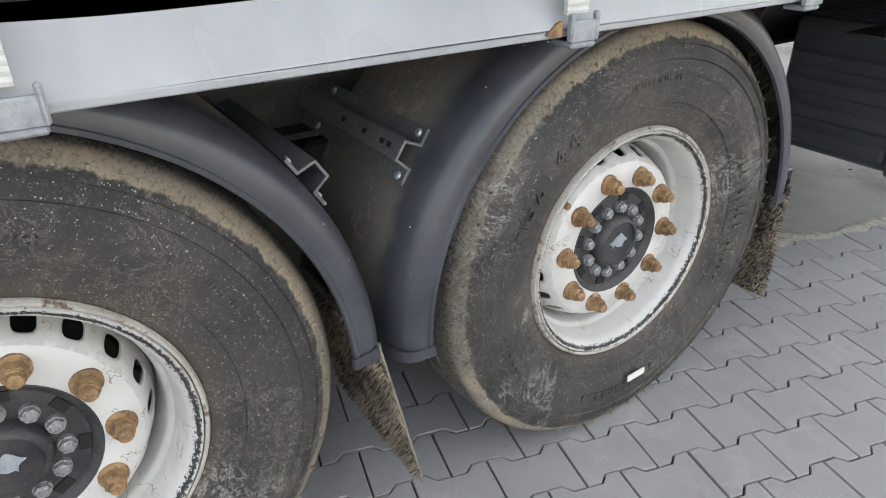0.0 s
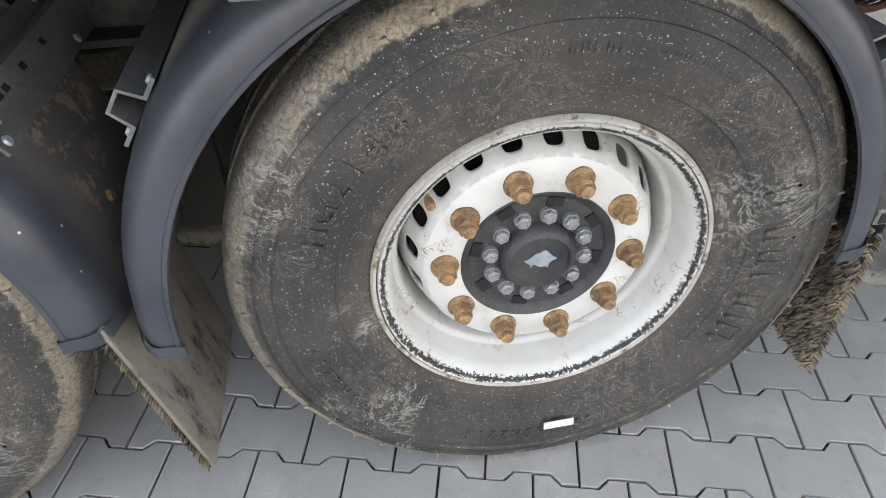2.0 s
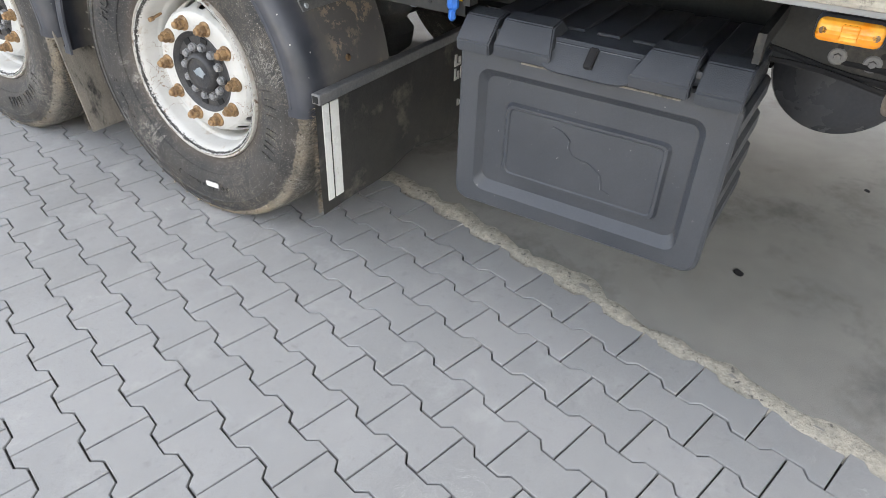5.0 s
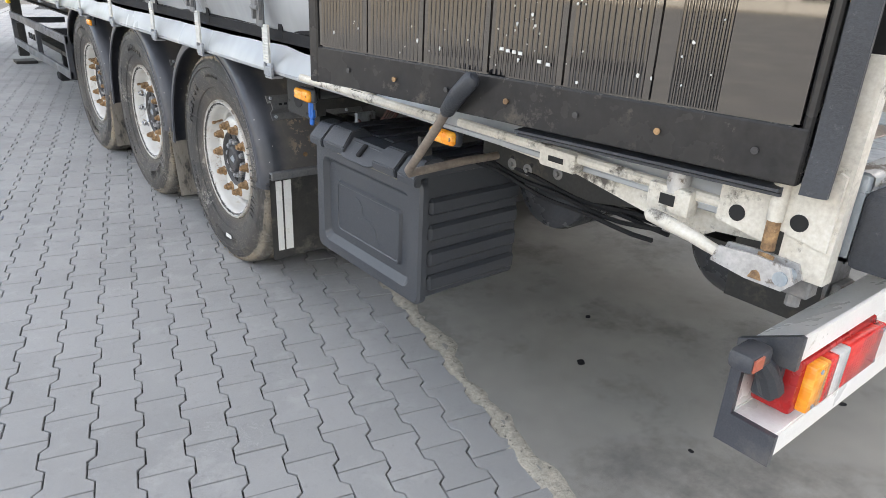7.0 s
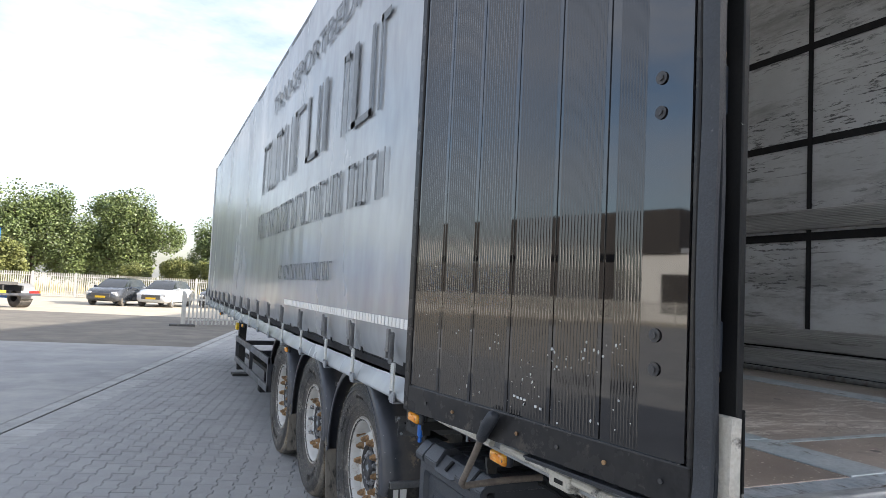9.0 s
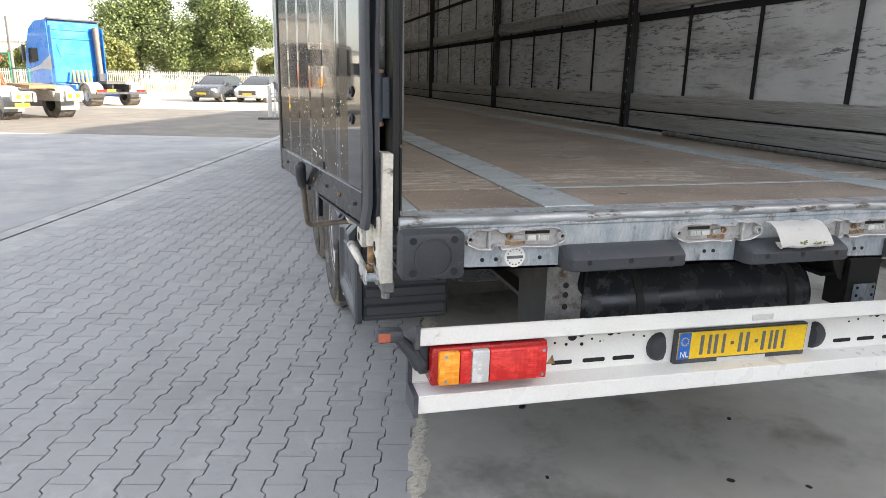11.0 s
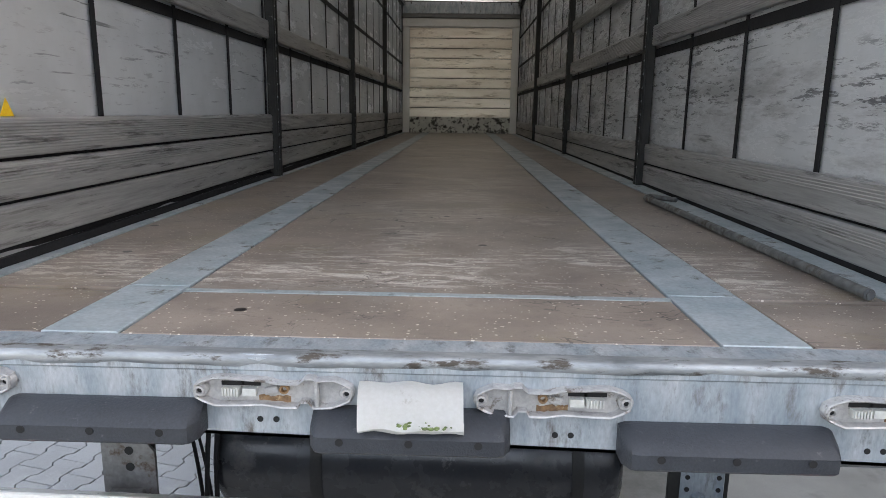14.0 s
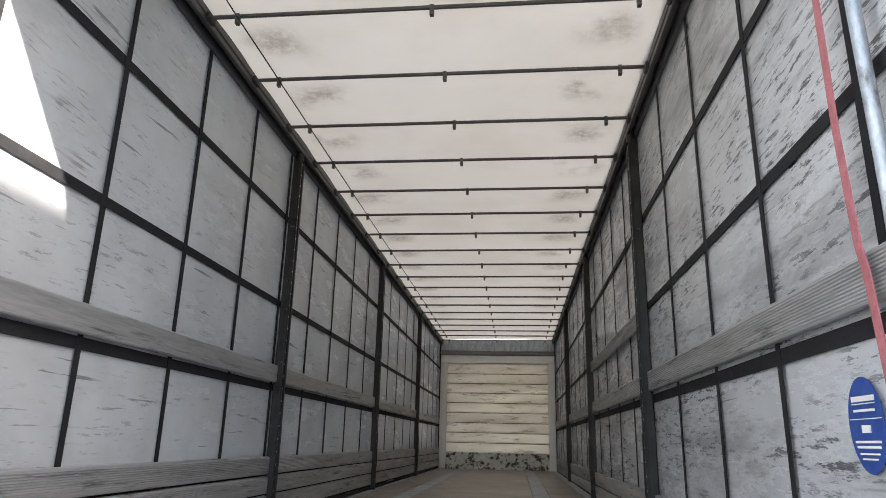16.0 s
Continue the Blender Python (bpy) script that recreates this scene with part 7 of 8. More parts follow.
def tail_lamp(s, shift=0.0, inner=0.806):
    tilt = pose(shift, 0, -0.0105, 0, 0.95, 0)
    x0, x1 = s * 1.168, s * inner
    lamp = part("tail_lamp", box(B(), (x0, 0.05, 0.672), (x1, 0.13, 0.792), 0.008, 2), M["redhouse"], trailer, "red, amber and clear tail lamp cluster", m=tilt)
    for name, a, b, material in (("amber_lens", 1.150, 1.088, "orange"), ("red_lens", 1.087, 1.052, "red"), ("clear_lens", 1.051, 0.997, "clear"), ("red_lens", 0.996, inner + 0.009, "red")):
        lo, hi = sorted((s * a, s * b))
        bm = box(B(), (lo, 0.028, 0.682), (hi, 0.052, 0.784), 0.005, 2)
        part(name, bm, M[material], lamp, m=tilt)
    discs("screw", [(s * x, z, 0.005) for x in (inner + 0.022, 1.13) for z in (0.695, 0.772)], M["galv"], lamp, 0.0255, 0.03, m=tilt, seg=8)
    bm = B()
    tube(bm, (s * 1.19, 0.085, 0.725), (s * 1.222, 0.09, 0.775), 0.024, 0.022, 10)
    tube(bm, (s * 1.222, 0.09, 0.775), (s * 1.262, 0.095, 0.815), 0.022, 0.016, 10)
    box(bm, (s * 1.20, 0.075, 0.70), (s * 1.17, 0.12, 0.80), 0.006)
    mk = part("marker_arm", bm, M["bumprub"], trailer, "flexible black marker lamp arm", m=tilt)
    part("marker_lamp", box(B(), (s * 1.325, 0.075, 0.803), (s * 1.245, 0.125, 0.842), 0.012, 2), M["plastic"], mk, m=tilt)
    part("marker_lens", box(B(), (s * 1.32, 0.0735, 0.809), (s * 1.285, 0.078, 0.836), 0.002), M["amberdull"], mk, m=tilt)


tail_lamp(-1)
tail_lamp(1, -0.090, 0.846)
tilt = pose(-0.018, 0, -0.0105, 0, 0.95, 0)
plate = part("plate_holder", box(B(), (-0.292, 0.118, 0.640), (0.235, 0.1415, 0.762), 0.003), M["plastic"], trailer, "yellow number plate in a black holder", m=tilt)
part("plate", box(B(), (-0.285, 0.1145, 0.662), (0.228, 0.119, 0.757), 0.001), M["yellow"], plate, m=tilt)
part("euro_band", box(B(), (-0.284, 0.1132, 0.663), (-0.240, 0.116, 0.756)), M["blueplastic"], plate, m=tilt)
FLAT = Matrix(((1, 0, 0, 0), (0, 0, -1, 0), (0, 1, 0, 0), (0, 0, 0, 1)))
lettering("NL", "country_letters", M["white"], tilt @ Matrix.Translation((-0.277, 0.1125, 0.670)) @ FLAT, 0.030, parent=plate, width=0.030)
bm = B()
for k in range(12):
    a = k * math.pi / 6
    box(bm, (-0.0018, -0.0005, -0.0018), (0.0018, 0.0005, 0.0018), m=Matrix.Translation((-0.262 + 0.0135 * math.cos(a), 0.1127, 0.726 + 0.0135 * math.sin(a))))
part("ring_of_stars", bm, M["yellow"], plate, m=tilt)
for x, w in ((-0.18, 0.042), (-0.125, 0.042), (-0.072, 0.018), (-0.04, 0.018), (-0.012, 0.018), (0.025, 0.018), (0.065, 0.042), (0.118, 0.042)):
    tall = 0.035 if w > 0.02 or x in (-0.04, -0.012) else 0.006
    spans = [(x - w / 2, x - w / 2 + min(w, 0.012))] + ([(x + w / 2 - 0.010, x + w / 2)] if w > 0.02 else [])
    for xa, xb in spans:
        part("plate_bar", box(B(), (xa, 0.1125, 0.710 - tall), (xb, 0.1148, 0.710 + tall)), M["ink"], plate, m=tilt)
part("holder_print", box(B(), (-0.125, 0.116, 0.645), (0.07, 0.1185, 0.657)), M["print"], plate, m=tilt)
for x in (-0.345, 0.285):
    bm = lathe(B(), [(0, 0.001), (0, 0.05), (0.010, 0.048), (0.022, 0.04), (0.03, 0.02), (0.032, 0.001)], 20, m=Matrix.Translation((x, 0.141, 0.705)) @ pose(0, 0, 0, 0, 0, -90))
    for v in bm.verts:
        v.co.x = x + max(-0.012, (v.co.x - x) * 0.9) if x > 0 else x + min(0.012, (v.co.x - x) * 0.9)
    part("plate_lamp", bm, M["bumprub"], trailer, m=tilt)

# air tank, hangers and pipe under the rear
bm = lathe(B(), [(-0.592, 0.002), (-0.588, 0.08), (-0.572, 0.125), (-0.55, 0.150), (-0.53, 0.155), (0.435, 0.155), (0.455, 0.150), (0.478, 0.125), (0.490, 0.08), (0.494, 0.002)], 40, m=pose(0, 0.50, 0.74, 0, 0, 0))
part("air_tank", bm, M["glossblack"], trailer, "long black compressed-air tank")
for x in (-0.30, 0.36):
    part("tank_strap", lathe(B(), [(x - 0.015, 0.156), (x - 0.015, 0.159), (x + 0.015, 0.159), (x + 0.015, 0.156)], 40, m=pose(0, 0.50, 0.74)), M["chassis"], trailer)
x, w, face = -0.690, 0.115, 0.18
bm = prism(B(), [(x - w / 2, face, 0.99), (x + w / 2, face, 0.99), (x + w / 2 - 0.012, face, 0.925), (x + w / 2 - 0.008, face, 0.905), (x + w / 2 + 0.006, face, 0.888), (x + w / 2 + 0.006, face, 0.72), (x + w / 2 - 0.04, face, 0.645), (x - w / 2 + 0.015, face, 0.645), (x - w / 2, face, 0.75)], (0, 0.008, 0))
hg = part("bumper_hanger", bm, M["hangersteel"], trailer, "dirty brown steel hanger plate with a notch")
part("hanger_web", box(B(), (x - w / 2, face + 0.009, 0.68), (x - w / 2 + 0.006, face + 0.24, 0.99)), M["chassis"], hg)
part("hanger_foot", box(B(), (x - 0.04, 0.156, 0.70), (x + 0.04, face - 0.001, 0.80), 0.004), M["hangersteel"], hg)
discs("hanger_hole", [(x + 0.006, z, 0.010) for z in (0.922, 0.890, 0.850)], M["void"], hg, face - 0.0015, face + 0.001)
part("valve_bracket", prism(B(), [(-0.655, 0.36, 0.99), (-0.535, 0.36, 0.99), (-0.545, 0.36, 0.90), (-0.60, 0.36, 0.835), (-0.64, 0.36, 0.85)], (0, 0.03, 0)), M["chassis"], trailer)
x, w, face = 0.640, 0.145, 0.30
bm = prism(B(), [(x - w / 2, face, 0.99), (x + w / 2, face, 0.99), (x + w / 2, face, 0.66), (x - w / 2, face, 0.66)], (0, 0.008, 0))
hg = part("bumper_hanger", bm, M["chassis"], trailer, "dark upright hanger with a bolted lower plate")
part("hanger_gusset", prism(B(), [(x - w / 2 - 0.10, face + 0.03, 0.99), (x - w / 2, face + 0.03, 0.99), (x - w / 2, face + 0.03, 0.82), (x - w / 2 - 0.02, face + 0.03, 0.83)], (0, 0.006, 0)), M["chassis"], hg)
part("hanger_web", box(B(), (x + w / 2 - 0.006, face + 0.009, 0.66), (x + w / 2, face + 0.24, 0.99)), M["chassis"], hg)
lower = part("bolted_plate", box(B(), (x - 0.045, face - 0.009, 0.68), (x + 0.06, face - 0.001, 0.812), 0.003), M["galv"], hg, "bluish galvanised plate")
discs("plate_hole", [(x + dx, z, 0.006) for dx in (-0.030, 0.045) for z in (0.797, 0.765)], M["void"], lower, face - 0.0105, face - 0.008)
part("plate_bolt", tube(B(), (x - 0.002, face - 0.024, 0.742), (x - 0.002, face - 0.008, 0.742), 0.016, 0.019, seg=6), M["galv"], lower)
for i, (xa, xb, r) in enumerate(((-0.545, -0.575, 0.0065), (-0.525, -0.556, 0.0065), (-0.625, -0.600, 0.005), (-0.615, -0.585, 0.004))):
    bm = B()
    pts = [Vector((xa + (xb - xa) * math.sin(t * 1.6), 0.33 + 0.02 * i * t, 0.985 - 0.36 * t)) for t in np.linspace(0, 1, 12)]
    for p, q in zip(pts, pts[1:]):
        tube(bm, p, q, r, seg=8, caps=False)
    part("air_hose", bm, M["black"], trailer, smooth=60)
bm = B()
box(bm, (0.72, 0.27, 0.872), (1.25, 0.33, 0.896), 0.004)
box(bm, (0.86, 0.275, 0.842), (1.25, 0.325, 0.866), 0.003)
tube(bm, (0.785, 0.262, 0.868), (0.785, 0.262, 0.835), 0.014, seg=10)
box(bm, (0.81, 0.262, 0.852), (0.86, 0.30, 0.892), 0.004)
box(bm, (1.10, 0.30, 0.89), (1.14, 0.33, 1.05))
part("slide_bar", bm, M["armsteel"], trailer)

# ---- loose things in the load space ----
bm = tube(B(), (1.035, 2.35, FLOOR + 0.021), (1.075, 0.45, FLOOR + 0.021), 0.015, seg=16)
tube(bm, (1.075, 0.452, FLOOR + 0.021), (1.0755, 0.446, FLOOR + 0.021), 0.010, seg=12)
tube(bm, (1.035, 2.35, FLOOR + 0.021), (1.075, 2.42, FLOOR + 0.021), 0.015, seg=12)
tube(bm, (1.075, 2.42, FLOOR + 0.021), (1.17, 2.28, FLOOR + 0.021), 0.013, seg=12)
tagged(part("steel_pipe", bm, M["pipe"]), "long scratched steel pipe lying on the floor", "pipe")
bm = B()
pts = [(1.20, 0.42, 3.86), (1.205, 0.43, 3.4), (1.20, 0.44, 2.95), (1.20, 0.44, 2.5), (1.20, 0.42, 2.2), (1.205, 0.41, 2.12), (1.21, 0.38, 1.7), (1.22, 0.36, 1.45)]
rings = [[bm.verts.new((x + dx, y + dy, z)) for dx, dy in ((-0.002, -0.015), (-0.002, 0.015), (0.002, 0.015), (0.002, -0.015))] for x, y, z in pts]
for p, q in zip(rings, rings[1:]):
    for i in range(4):
        bm.faces.new((p[i], p[(i + 1) % 4], q[(i + 1) % 4], q[i]))
tagged(part("lashing_strap", bm, M["redstrap"]), "faded red lashing strap hanging from the roof rail", "strap")
bm = tube(B(), (1.215, 0.335, 3.86), (1.225, 0.30, 1.9), 0.017, seg=12)
tagged(part("steel_pole", bm, M["galv"], trailer), "upright galvanised pole beside the rear post")
bm = B()
pts = [Vector((1.232, 0.30 - 0.03 * math.sin(t * 4), 1.62 - 0.40 * t)) for t in np.linspace(0, 1, 12)]
for p, q in zip(pts, pts[1:]):
    tube(bm, p, q, 0.004, seg=6, caps=False)
tagged(part("cord", bm, M["brownpipe"]), "thin brown cord hanging by the rear post", "cord")

# ---- the yard beyond ----
# unseen building, outline and height set for the shadow it throws
bm = prism(B(), [(14, -45, -0.05), (44, -45, -0.05), (44, 34, -0.05), (24, 34, -0.05), (14, 10, -0.05)], (0, 0, 10.25))
# added unseen wall: keeps skylight off the slab and the trailer's underside
tagged(part("wall_east", box(B(), (3.6, -9, -0.05), (3.85, 13, 3.0)), M["gutter"]), "plain unseen wall added along the trailer's far side to hold back light", "wall", kind="structure")
tagged(part("warehouse_wall", bm, M["white"]), "plain pale unseen building placed to shade the trailer and yard", "building", kind="structure")
bm = B()
prism(bm, [pav(-40, 12.8, -0.3), pav(-3.44, 12.8, -0.3), pav(-3.44, -14, -0.3), pav(-40, -14, -0.3)], (0, 0, 0.302))
tagged(part("yard_paving", bm, M["asphalt"]), "flat grey yard paving beyond the gutter", "paving", kind="structure")
bm = B()
prism(bm, [pav(-40, 12.8, -0.3), pav(-40, 26.5, -0.3), pav(3, 24.5, -0.3), pav(3, 21, -0.3), pav(-3.44, 21, -0.3), pav(-3.44, 12.8, -0.3)], (0, 0, 0.300))
tagged(part("yard_paving_far", bm, M["yardfar"]), "flat sandy grey yard paving towards the fence, toned for the sun", "paving", kind="structure")
# the gutter: two pale courses with a dark slot
bm = B()
for v in np.arange(-12, 20.8, 0.3):
    for u, wide, top in ((-3.425, 0.18, 0.010), (-3.228, 0.50, 0.003)):
        box(bm, (0, 0, 0), (wide, 0.294, top), m=Matrix.Translation(pav(u, v, -0.006)) @ Matrix(((AN.x, AX.x, 0, 0), (AN.y, AX.y, 0, 0), (0, 0, 1, 0), (0, 0, 0, 1))))
tagged(part("gutter_blocks", bm, M["gutter"], pavement), "", "", kind="stuff")


def fence_panel(name, w, h, label, group):
    f = thing(name, (0, 0, 0), label, "fence", group)
    for z in (0.18, h - 0.25):
        part("rail", box(B(), (0, -0.02, z), (w, 0.02, z + 0.05)), M["fence"], f)
    bm = B()
    n = int(w / 0.125)
    for i in range(n):
        x = (i + 0.5) * w / n
        prism(bm, [(x - 0.025, -0.03, 0.05), (x + 0.025, -0.03, 0.05), (x + 0.025, -0.03, h - 0.04), (x, -0.03, h), (x - 0.025, -0.03, h - 0.04)], (0, 0.012, 0))
    tagged(part("picket_infill", bm, M["fence"], f), kind="stuff")
    part("post", box(B(), (-0.04, -0.04, 0), (0.04, 0.04, h + 0.05)), M["fence"], f)
    return f


fp = fence_panel("fence_panel", 2.5, 1.6, "pale steel palisade fence panel", "fence panels at the yard's edge")
fp.matrix_basis = pose(-42, 51.0, -0.045, 0, 0, -3)
for i in range(1, 30):
    copy_thing(fp, pose(-42 + 2.5 * i, 51.0 - 0.13 * i, -0.045, 0, 0, -3))
fl = fence_panel("fence_panel", 2.5, 1.6, "pale steel palisade fence panel", "fence panels at the yard's edge")
fl.matrix_basis = pose(-42, 51.0, -0.045, 0, 0, -90)
for i in range(1, 22):
    copy_thing(fl, pose(-42, 51.0 - 2.5 * i, -0.045, 0, 0, -90))
mg = fence_panel("mobile_gate", 2.2, 1.1, "low white mobile barrier on a black block", "")
mg.matrix_basis = pose(-1.35, 22.9, 0.0, 0, 0, 12)
part("base_block", box(B(), (-1.75, 22.6, -0.045), (-0.95, 22.95, 0.07), 0.02), M["flap"], mg)


def tree_thing(seed, h, w, label, leafmat, bush=False):
    random.seed(seed)
    t = thing("bush" if bush else "tree", (0, 0, 0), label, "bush" if bush else "tree")
    bm = B()
    top = h * (0.25 if bush else 0.42)
    tube(bm, (0, 0, -0.2), (0.05 * w, 0, top), 0.03 * h, 0.018 * h, 8)
    centres = []
    for i in range(34):
        a, rr = random.uniform(0, 6.28), random.uniform(0.1, 0.48) * w
        z = random.uniform(0.22, 0.88) * h if not bush else random.uniform(0.12, 0.85) * h
        taper = 1 - max(0, (z / h - 0.55)) * 1.25
        c = Vector((rr * math.cos(a) * taper, rr * math.sin(a) * taper, z))
        centres.append((c, random.uniform(0.13, 0.24) * w))
        tube(bm, (0.05 * w * 0.6, 0, top * random.uniform(0.6, 1)), c, 0.010 * h, 0.003 * h, 5)
    part("trunk", bm, M["bark"], t)
    verts, faces = [], []
    for c, r in centres:
        for _ in range(900):
            d = Vector((random.gauss(0, 1), random.gauss(0, 1), random.gauss(0, 0.8))).normalized() * r * random.uniform(0.5, 1.02)
            p, s = c + d, random.uniform(0.07, 0.15) * (0.8 if bush else 1)
            e1 = Vector((random.gauss(0, 1), random.gauss(0, 1), random.gauss(0, 0.6))).normalized() * s
            e2 = e1.cross(Vector((random.gauss(0, 1), random.gauss(0, 1), random.gauss(0, 1)))).normalized() * s * 0.7
            k = len(verts)
            verts += [p - e1, p + e2, p + e1, p - e2]
            faces.append((k, k + 1, k + 2, k + 3))
    me = bpy.data.meshes.new("crown")
    me.from_pydata([tuple(v) for v in verts], [], faces)
    me.materials.append(leafmat)
    place("crown", me, t)
    return t


oak = tree_thing(3, 9.2, 9.0, "broad green deciduous tree behind the fence", M["leaf"])
oak.matrix_basis = pose(-12.6, 68, 0)
oak2 = tree_thing(8, 9.6, 8.6, "broad green deciduous tree behind the fence", M["leaf"])
oak2.matrix_basis = pose(-4.6, 69, 0)
for i, (x, y, k, a) in enumerate(((4.5, 74, 0.85, 80), (12, 72, 0.9, 160), (-8.8, 78, 0.8, 10), (-52, 62, 0.7, 33), (22, 76, 0.9, 210))):
    copy_thing((oak, oak2)[i % 2], pose(x, y, 0, 0, 0, a) @ Matrix.Diagonal((1, 1, 1, 1))).scale = (k, k, k)
sh = tree_thing(21, 4.2, 4.5, "yellowish green bush behind the fence", M["dryleaf"], True)
sh.matrix_basis = pose(-13.2, 56, 0)
for i, (x, y, k) in enumerate(((-0.5, 58, 0.75), (2.5, 57, 0.8), (6, 57, 0.85), (-18.5, 57, 0.8), (10, 57, 0.9), (-3.5, 60, 0.62))):
    copy_thing(sh, pose(x, y, 0, 0, 0, 50 * i)).scale = (k, k, k)
bm = B()
random.seed(31)
verts, faces = [], []
for _ in range(3000):
    x, z = random.uniform(-44, 32), abs(random.gauss(0, 0.3))
    p, s = Vector((x, 54 + random.uniform(-1, 1) - 0.05 * x, z)), random.uniform(0.06, 0.22)
    k = len(verts)
    verts += [p + Vector((-s * 0.2, 0, 0)), p + Vector((s * 0.2, 0.05, 0)), p + Vector((random.uniform(-0.3, 0.3) * s, 0, s * 3))]
    faces.append((k, k + 1, k + 2))
bm.free()
me = bpy.data.meshes.new("tall_grass")
me.from_pydata([tuple(v) for v in verts], [], faces)
me.materials.append(M["straw"])
tagged(place("tall_grass", me), "tall dry grass along the fence", "grass", kind="stuff")


def simple_wheel(parent, y, x, r, w, m, rimmat):
    s = 1 if x > 0 else -1
    tyre = part("wheel", lathe(B(), [(x, r * 0.5), (x, r * 0.93), (x + s * 0.02, r), (x + s * (w - 0.02), r), (x + s * w, r * 0.93), (x + s * w, r * 0.58), (x + s * (w - 0.03), r * 0.55)], 28, m=pose(0, y, r)), M["rubber"], parent, m=m)
    part("rim", lathe(B(), [(x + s * (w - 0.03), r * 0.56), (x + s * (w - 0.10), r * 0.45), (x + s * (w - 0.09), r * 0.2), (x + s * (w - 0.02), r * 0.18), (x + s * (w - 0.02), 0.002)], 24, m=pose(0, y, r)), rimmat, tyre, m=m)


def tractor_unit(m):
    """A two-axle tractor: built with its rear axle at the origin, heading along +y."""
    t = thing("tractor_unit", m.translation, "bright blue tractor unit with a silver stripe, parked without a trailer", "truck")
    for s in (-1, 1):
        part("chassis_beam", box(B(), (s * 0.45, -0.9, 0.75), (s * 0.37, 4.2, 0.98)), M["chassis"], t, m=m)
        simple_wheel(t, 0, s * 0.62, 0.5, 0.56, m, M["galv"])
        simple_wheel(t, 3.7, s * 0.88, 0.5, 0.32, m, M["rim"])
        part("rear_mudguard", lathe(B(), [(s * 0.60, 0.56), (s * 1.24, 0.56), (s * 1.24, 0.50), (s * 1.22, 0.50), (s * 1.22, 0.545), (s * 0.60, 0.545)], 18, closed=True, arc=(10, 190), m=m @ pose(0, 0, 0.5)), M["fender"], t)
        part("side_skirt", box(B(), (s * 1.2, 0.75, 0.35), (s * 1.05, 3.05, 0.95), 0.04, 2), M["blue"], t, m=m)
        part("rear_lamp", box(B(), (s * 1.15, -0.92, 0.62), (s * 0.72, -0.87, 0.76), 0.01), M["red"], t, m=m)
        part("amber_lamp", box(B(), (s * 1.2, -0.925, 0.62), (s * 1.16, -0.87, 0.76), 0.005), M["orange"], t, m=m)
        bm = prism(B(), [(s * 1.235, 2.55, 1.55), (s * 1.235, 3.5, 1.62), (s * 1.235, 4.95, 1.42), (s * 1.235, 4.95, 1.52), (s * 1.235, 3.6, 1.78), (s * 1.235, 2.55, 2.25)], (s * 0.02, 0, 0))
        part("silver_stripe", bm, M["silver"], t, m=m)
        part("side_window", prism(B(), [(s * 1.236, 3.75, 1.95), (s * 1.236, 4.65, 1.85), (s * 1.236, 4.55, 2.55), (s * 1.236, 3.75, 2.55)], (s * 0.015, 0, 0)), M["glass"], t, m=m)
        part("mirror", box(B(), (s * 1.45, 4.75, 1.95), (s * 1.30, 4.87, 2.7), 0.03, 2), M["plastic"], t, m=m)
        part("fairing", box(B(), (s * 1.245, 2.35, 0.95), (s * 1.20, 2.62, 3.55), 0.02), M["blue"], t, m=m)
        part("step", box(B(), (s * 1.215, 3.05, 0.35), (s * 1.1, 3.2, 1.1), 0.02), M["plastic"], t, m=m)
    part("plate", box(B(), (-0.7, -0.93, 0.66), (-0.3, -0.9, 0.77)), M["yellow"], t, m=m)
    bm = prism(B(), [(-1.23, 2.65, 0.95), (-1.23, 5.0, 0.55), (-1.23, 5.12, 1.3), (-1.23, 5.05, 1.8), (-1.23, 4.80, 2.75), (-1.23, 4.45, 3.45), (-1.23, 3.9, 3.78), (-1.23, 2.65, 3.82)], (2.46, 0, 0))
    bmesh.ops.bevel(bm, geom=bm.edges[:], offset=0.06, segments=2, affect="EDGES")
    part("cab", bm, M["blue"], t, m=m)
    for lo, hi, w in ((2.95, 3.05, 1.1), (3.35, 3.45, 1.1)):
        part("back_rib", box(B(), (-w, 2.615, lo), (w, 2.66, hi), 0.02), M["blue"], t, m=m)
    part("back_panel", prism(B(), [(-0.75, 2.625, 2.15), (0.45, 2.625, 2.15), (0.60, 2.625, 2.75), (-0.9, 2.625, 2.75)], (0, 0.03, 0)), M["blue"], t, m=m)
    part("back_panel", box(B(), (-0.55, 2.610, 2.28), (0.25, 2.64, 2.42), 0.01), M["blue"], t, m=m)
    part("exhaust_pipe", tube(B(), (0.98, 2.44, 1.3), (0.90, 2.44, 3.55), 0.13, seg=14), M["brownpipe"], t, m=m)
    part("intake_foot", box(B(), (0.80, 2.30, 0.95), (1.15, 2.58, 1.45), 0.03), M["plastic"], t, m=m)
    part("roof_trim", box(B(), (-1.24, 2.50, 3.80), (1.24, 2.75, 3.88), 0.02), M["plastic"], t, m=m)
    part("rear_crossbar", box(B(), (-1.2, -0.95, 0.55), (1.2, -0.88, 0.66), 0.01), M["plastic"], t, m=m)
    part("windscreen", box(B(), (-1.05, 4.9, 1.8), (1.05, 5.06, 2.6), 0.02), M["glass"], t, m=m)
    part("fifth_wheel", prism(B(), [(-0.45, -0.5, 1.0), (0.45, -0.5, 1.0), (0.45, 0.35, 1.0), (-0.45, 0.35, 1.0)], (0, 0, 0.12)), M["flap"], t, m=m)
    bm = B()
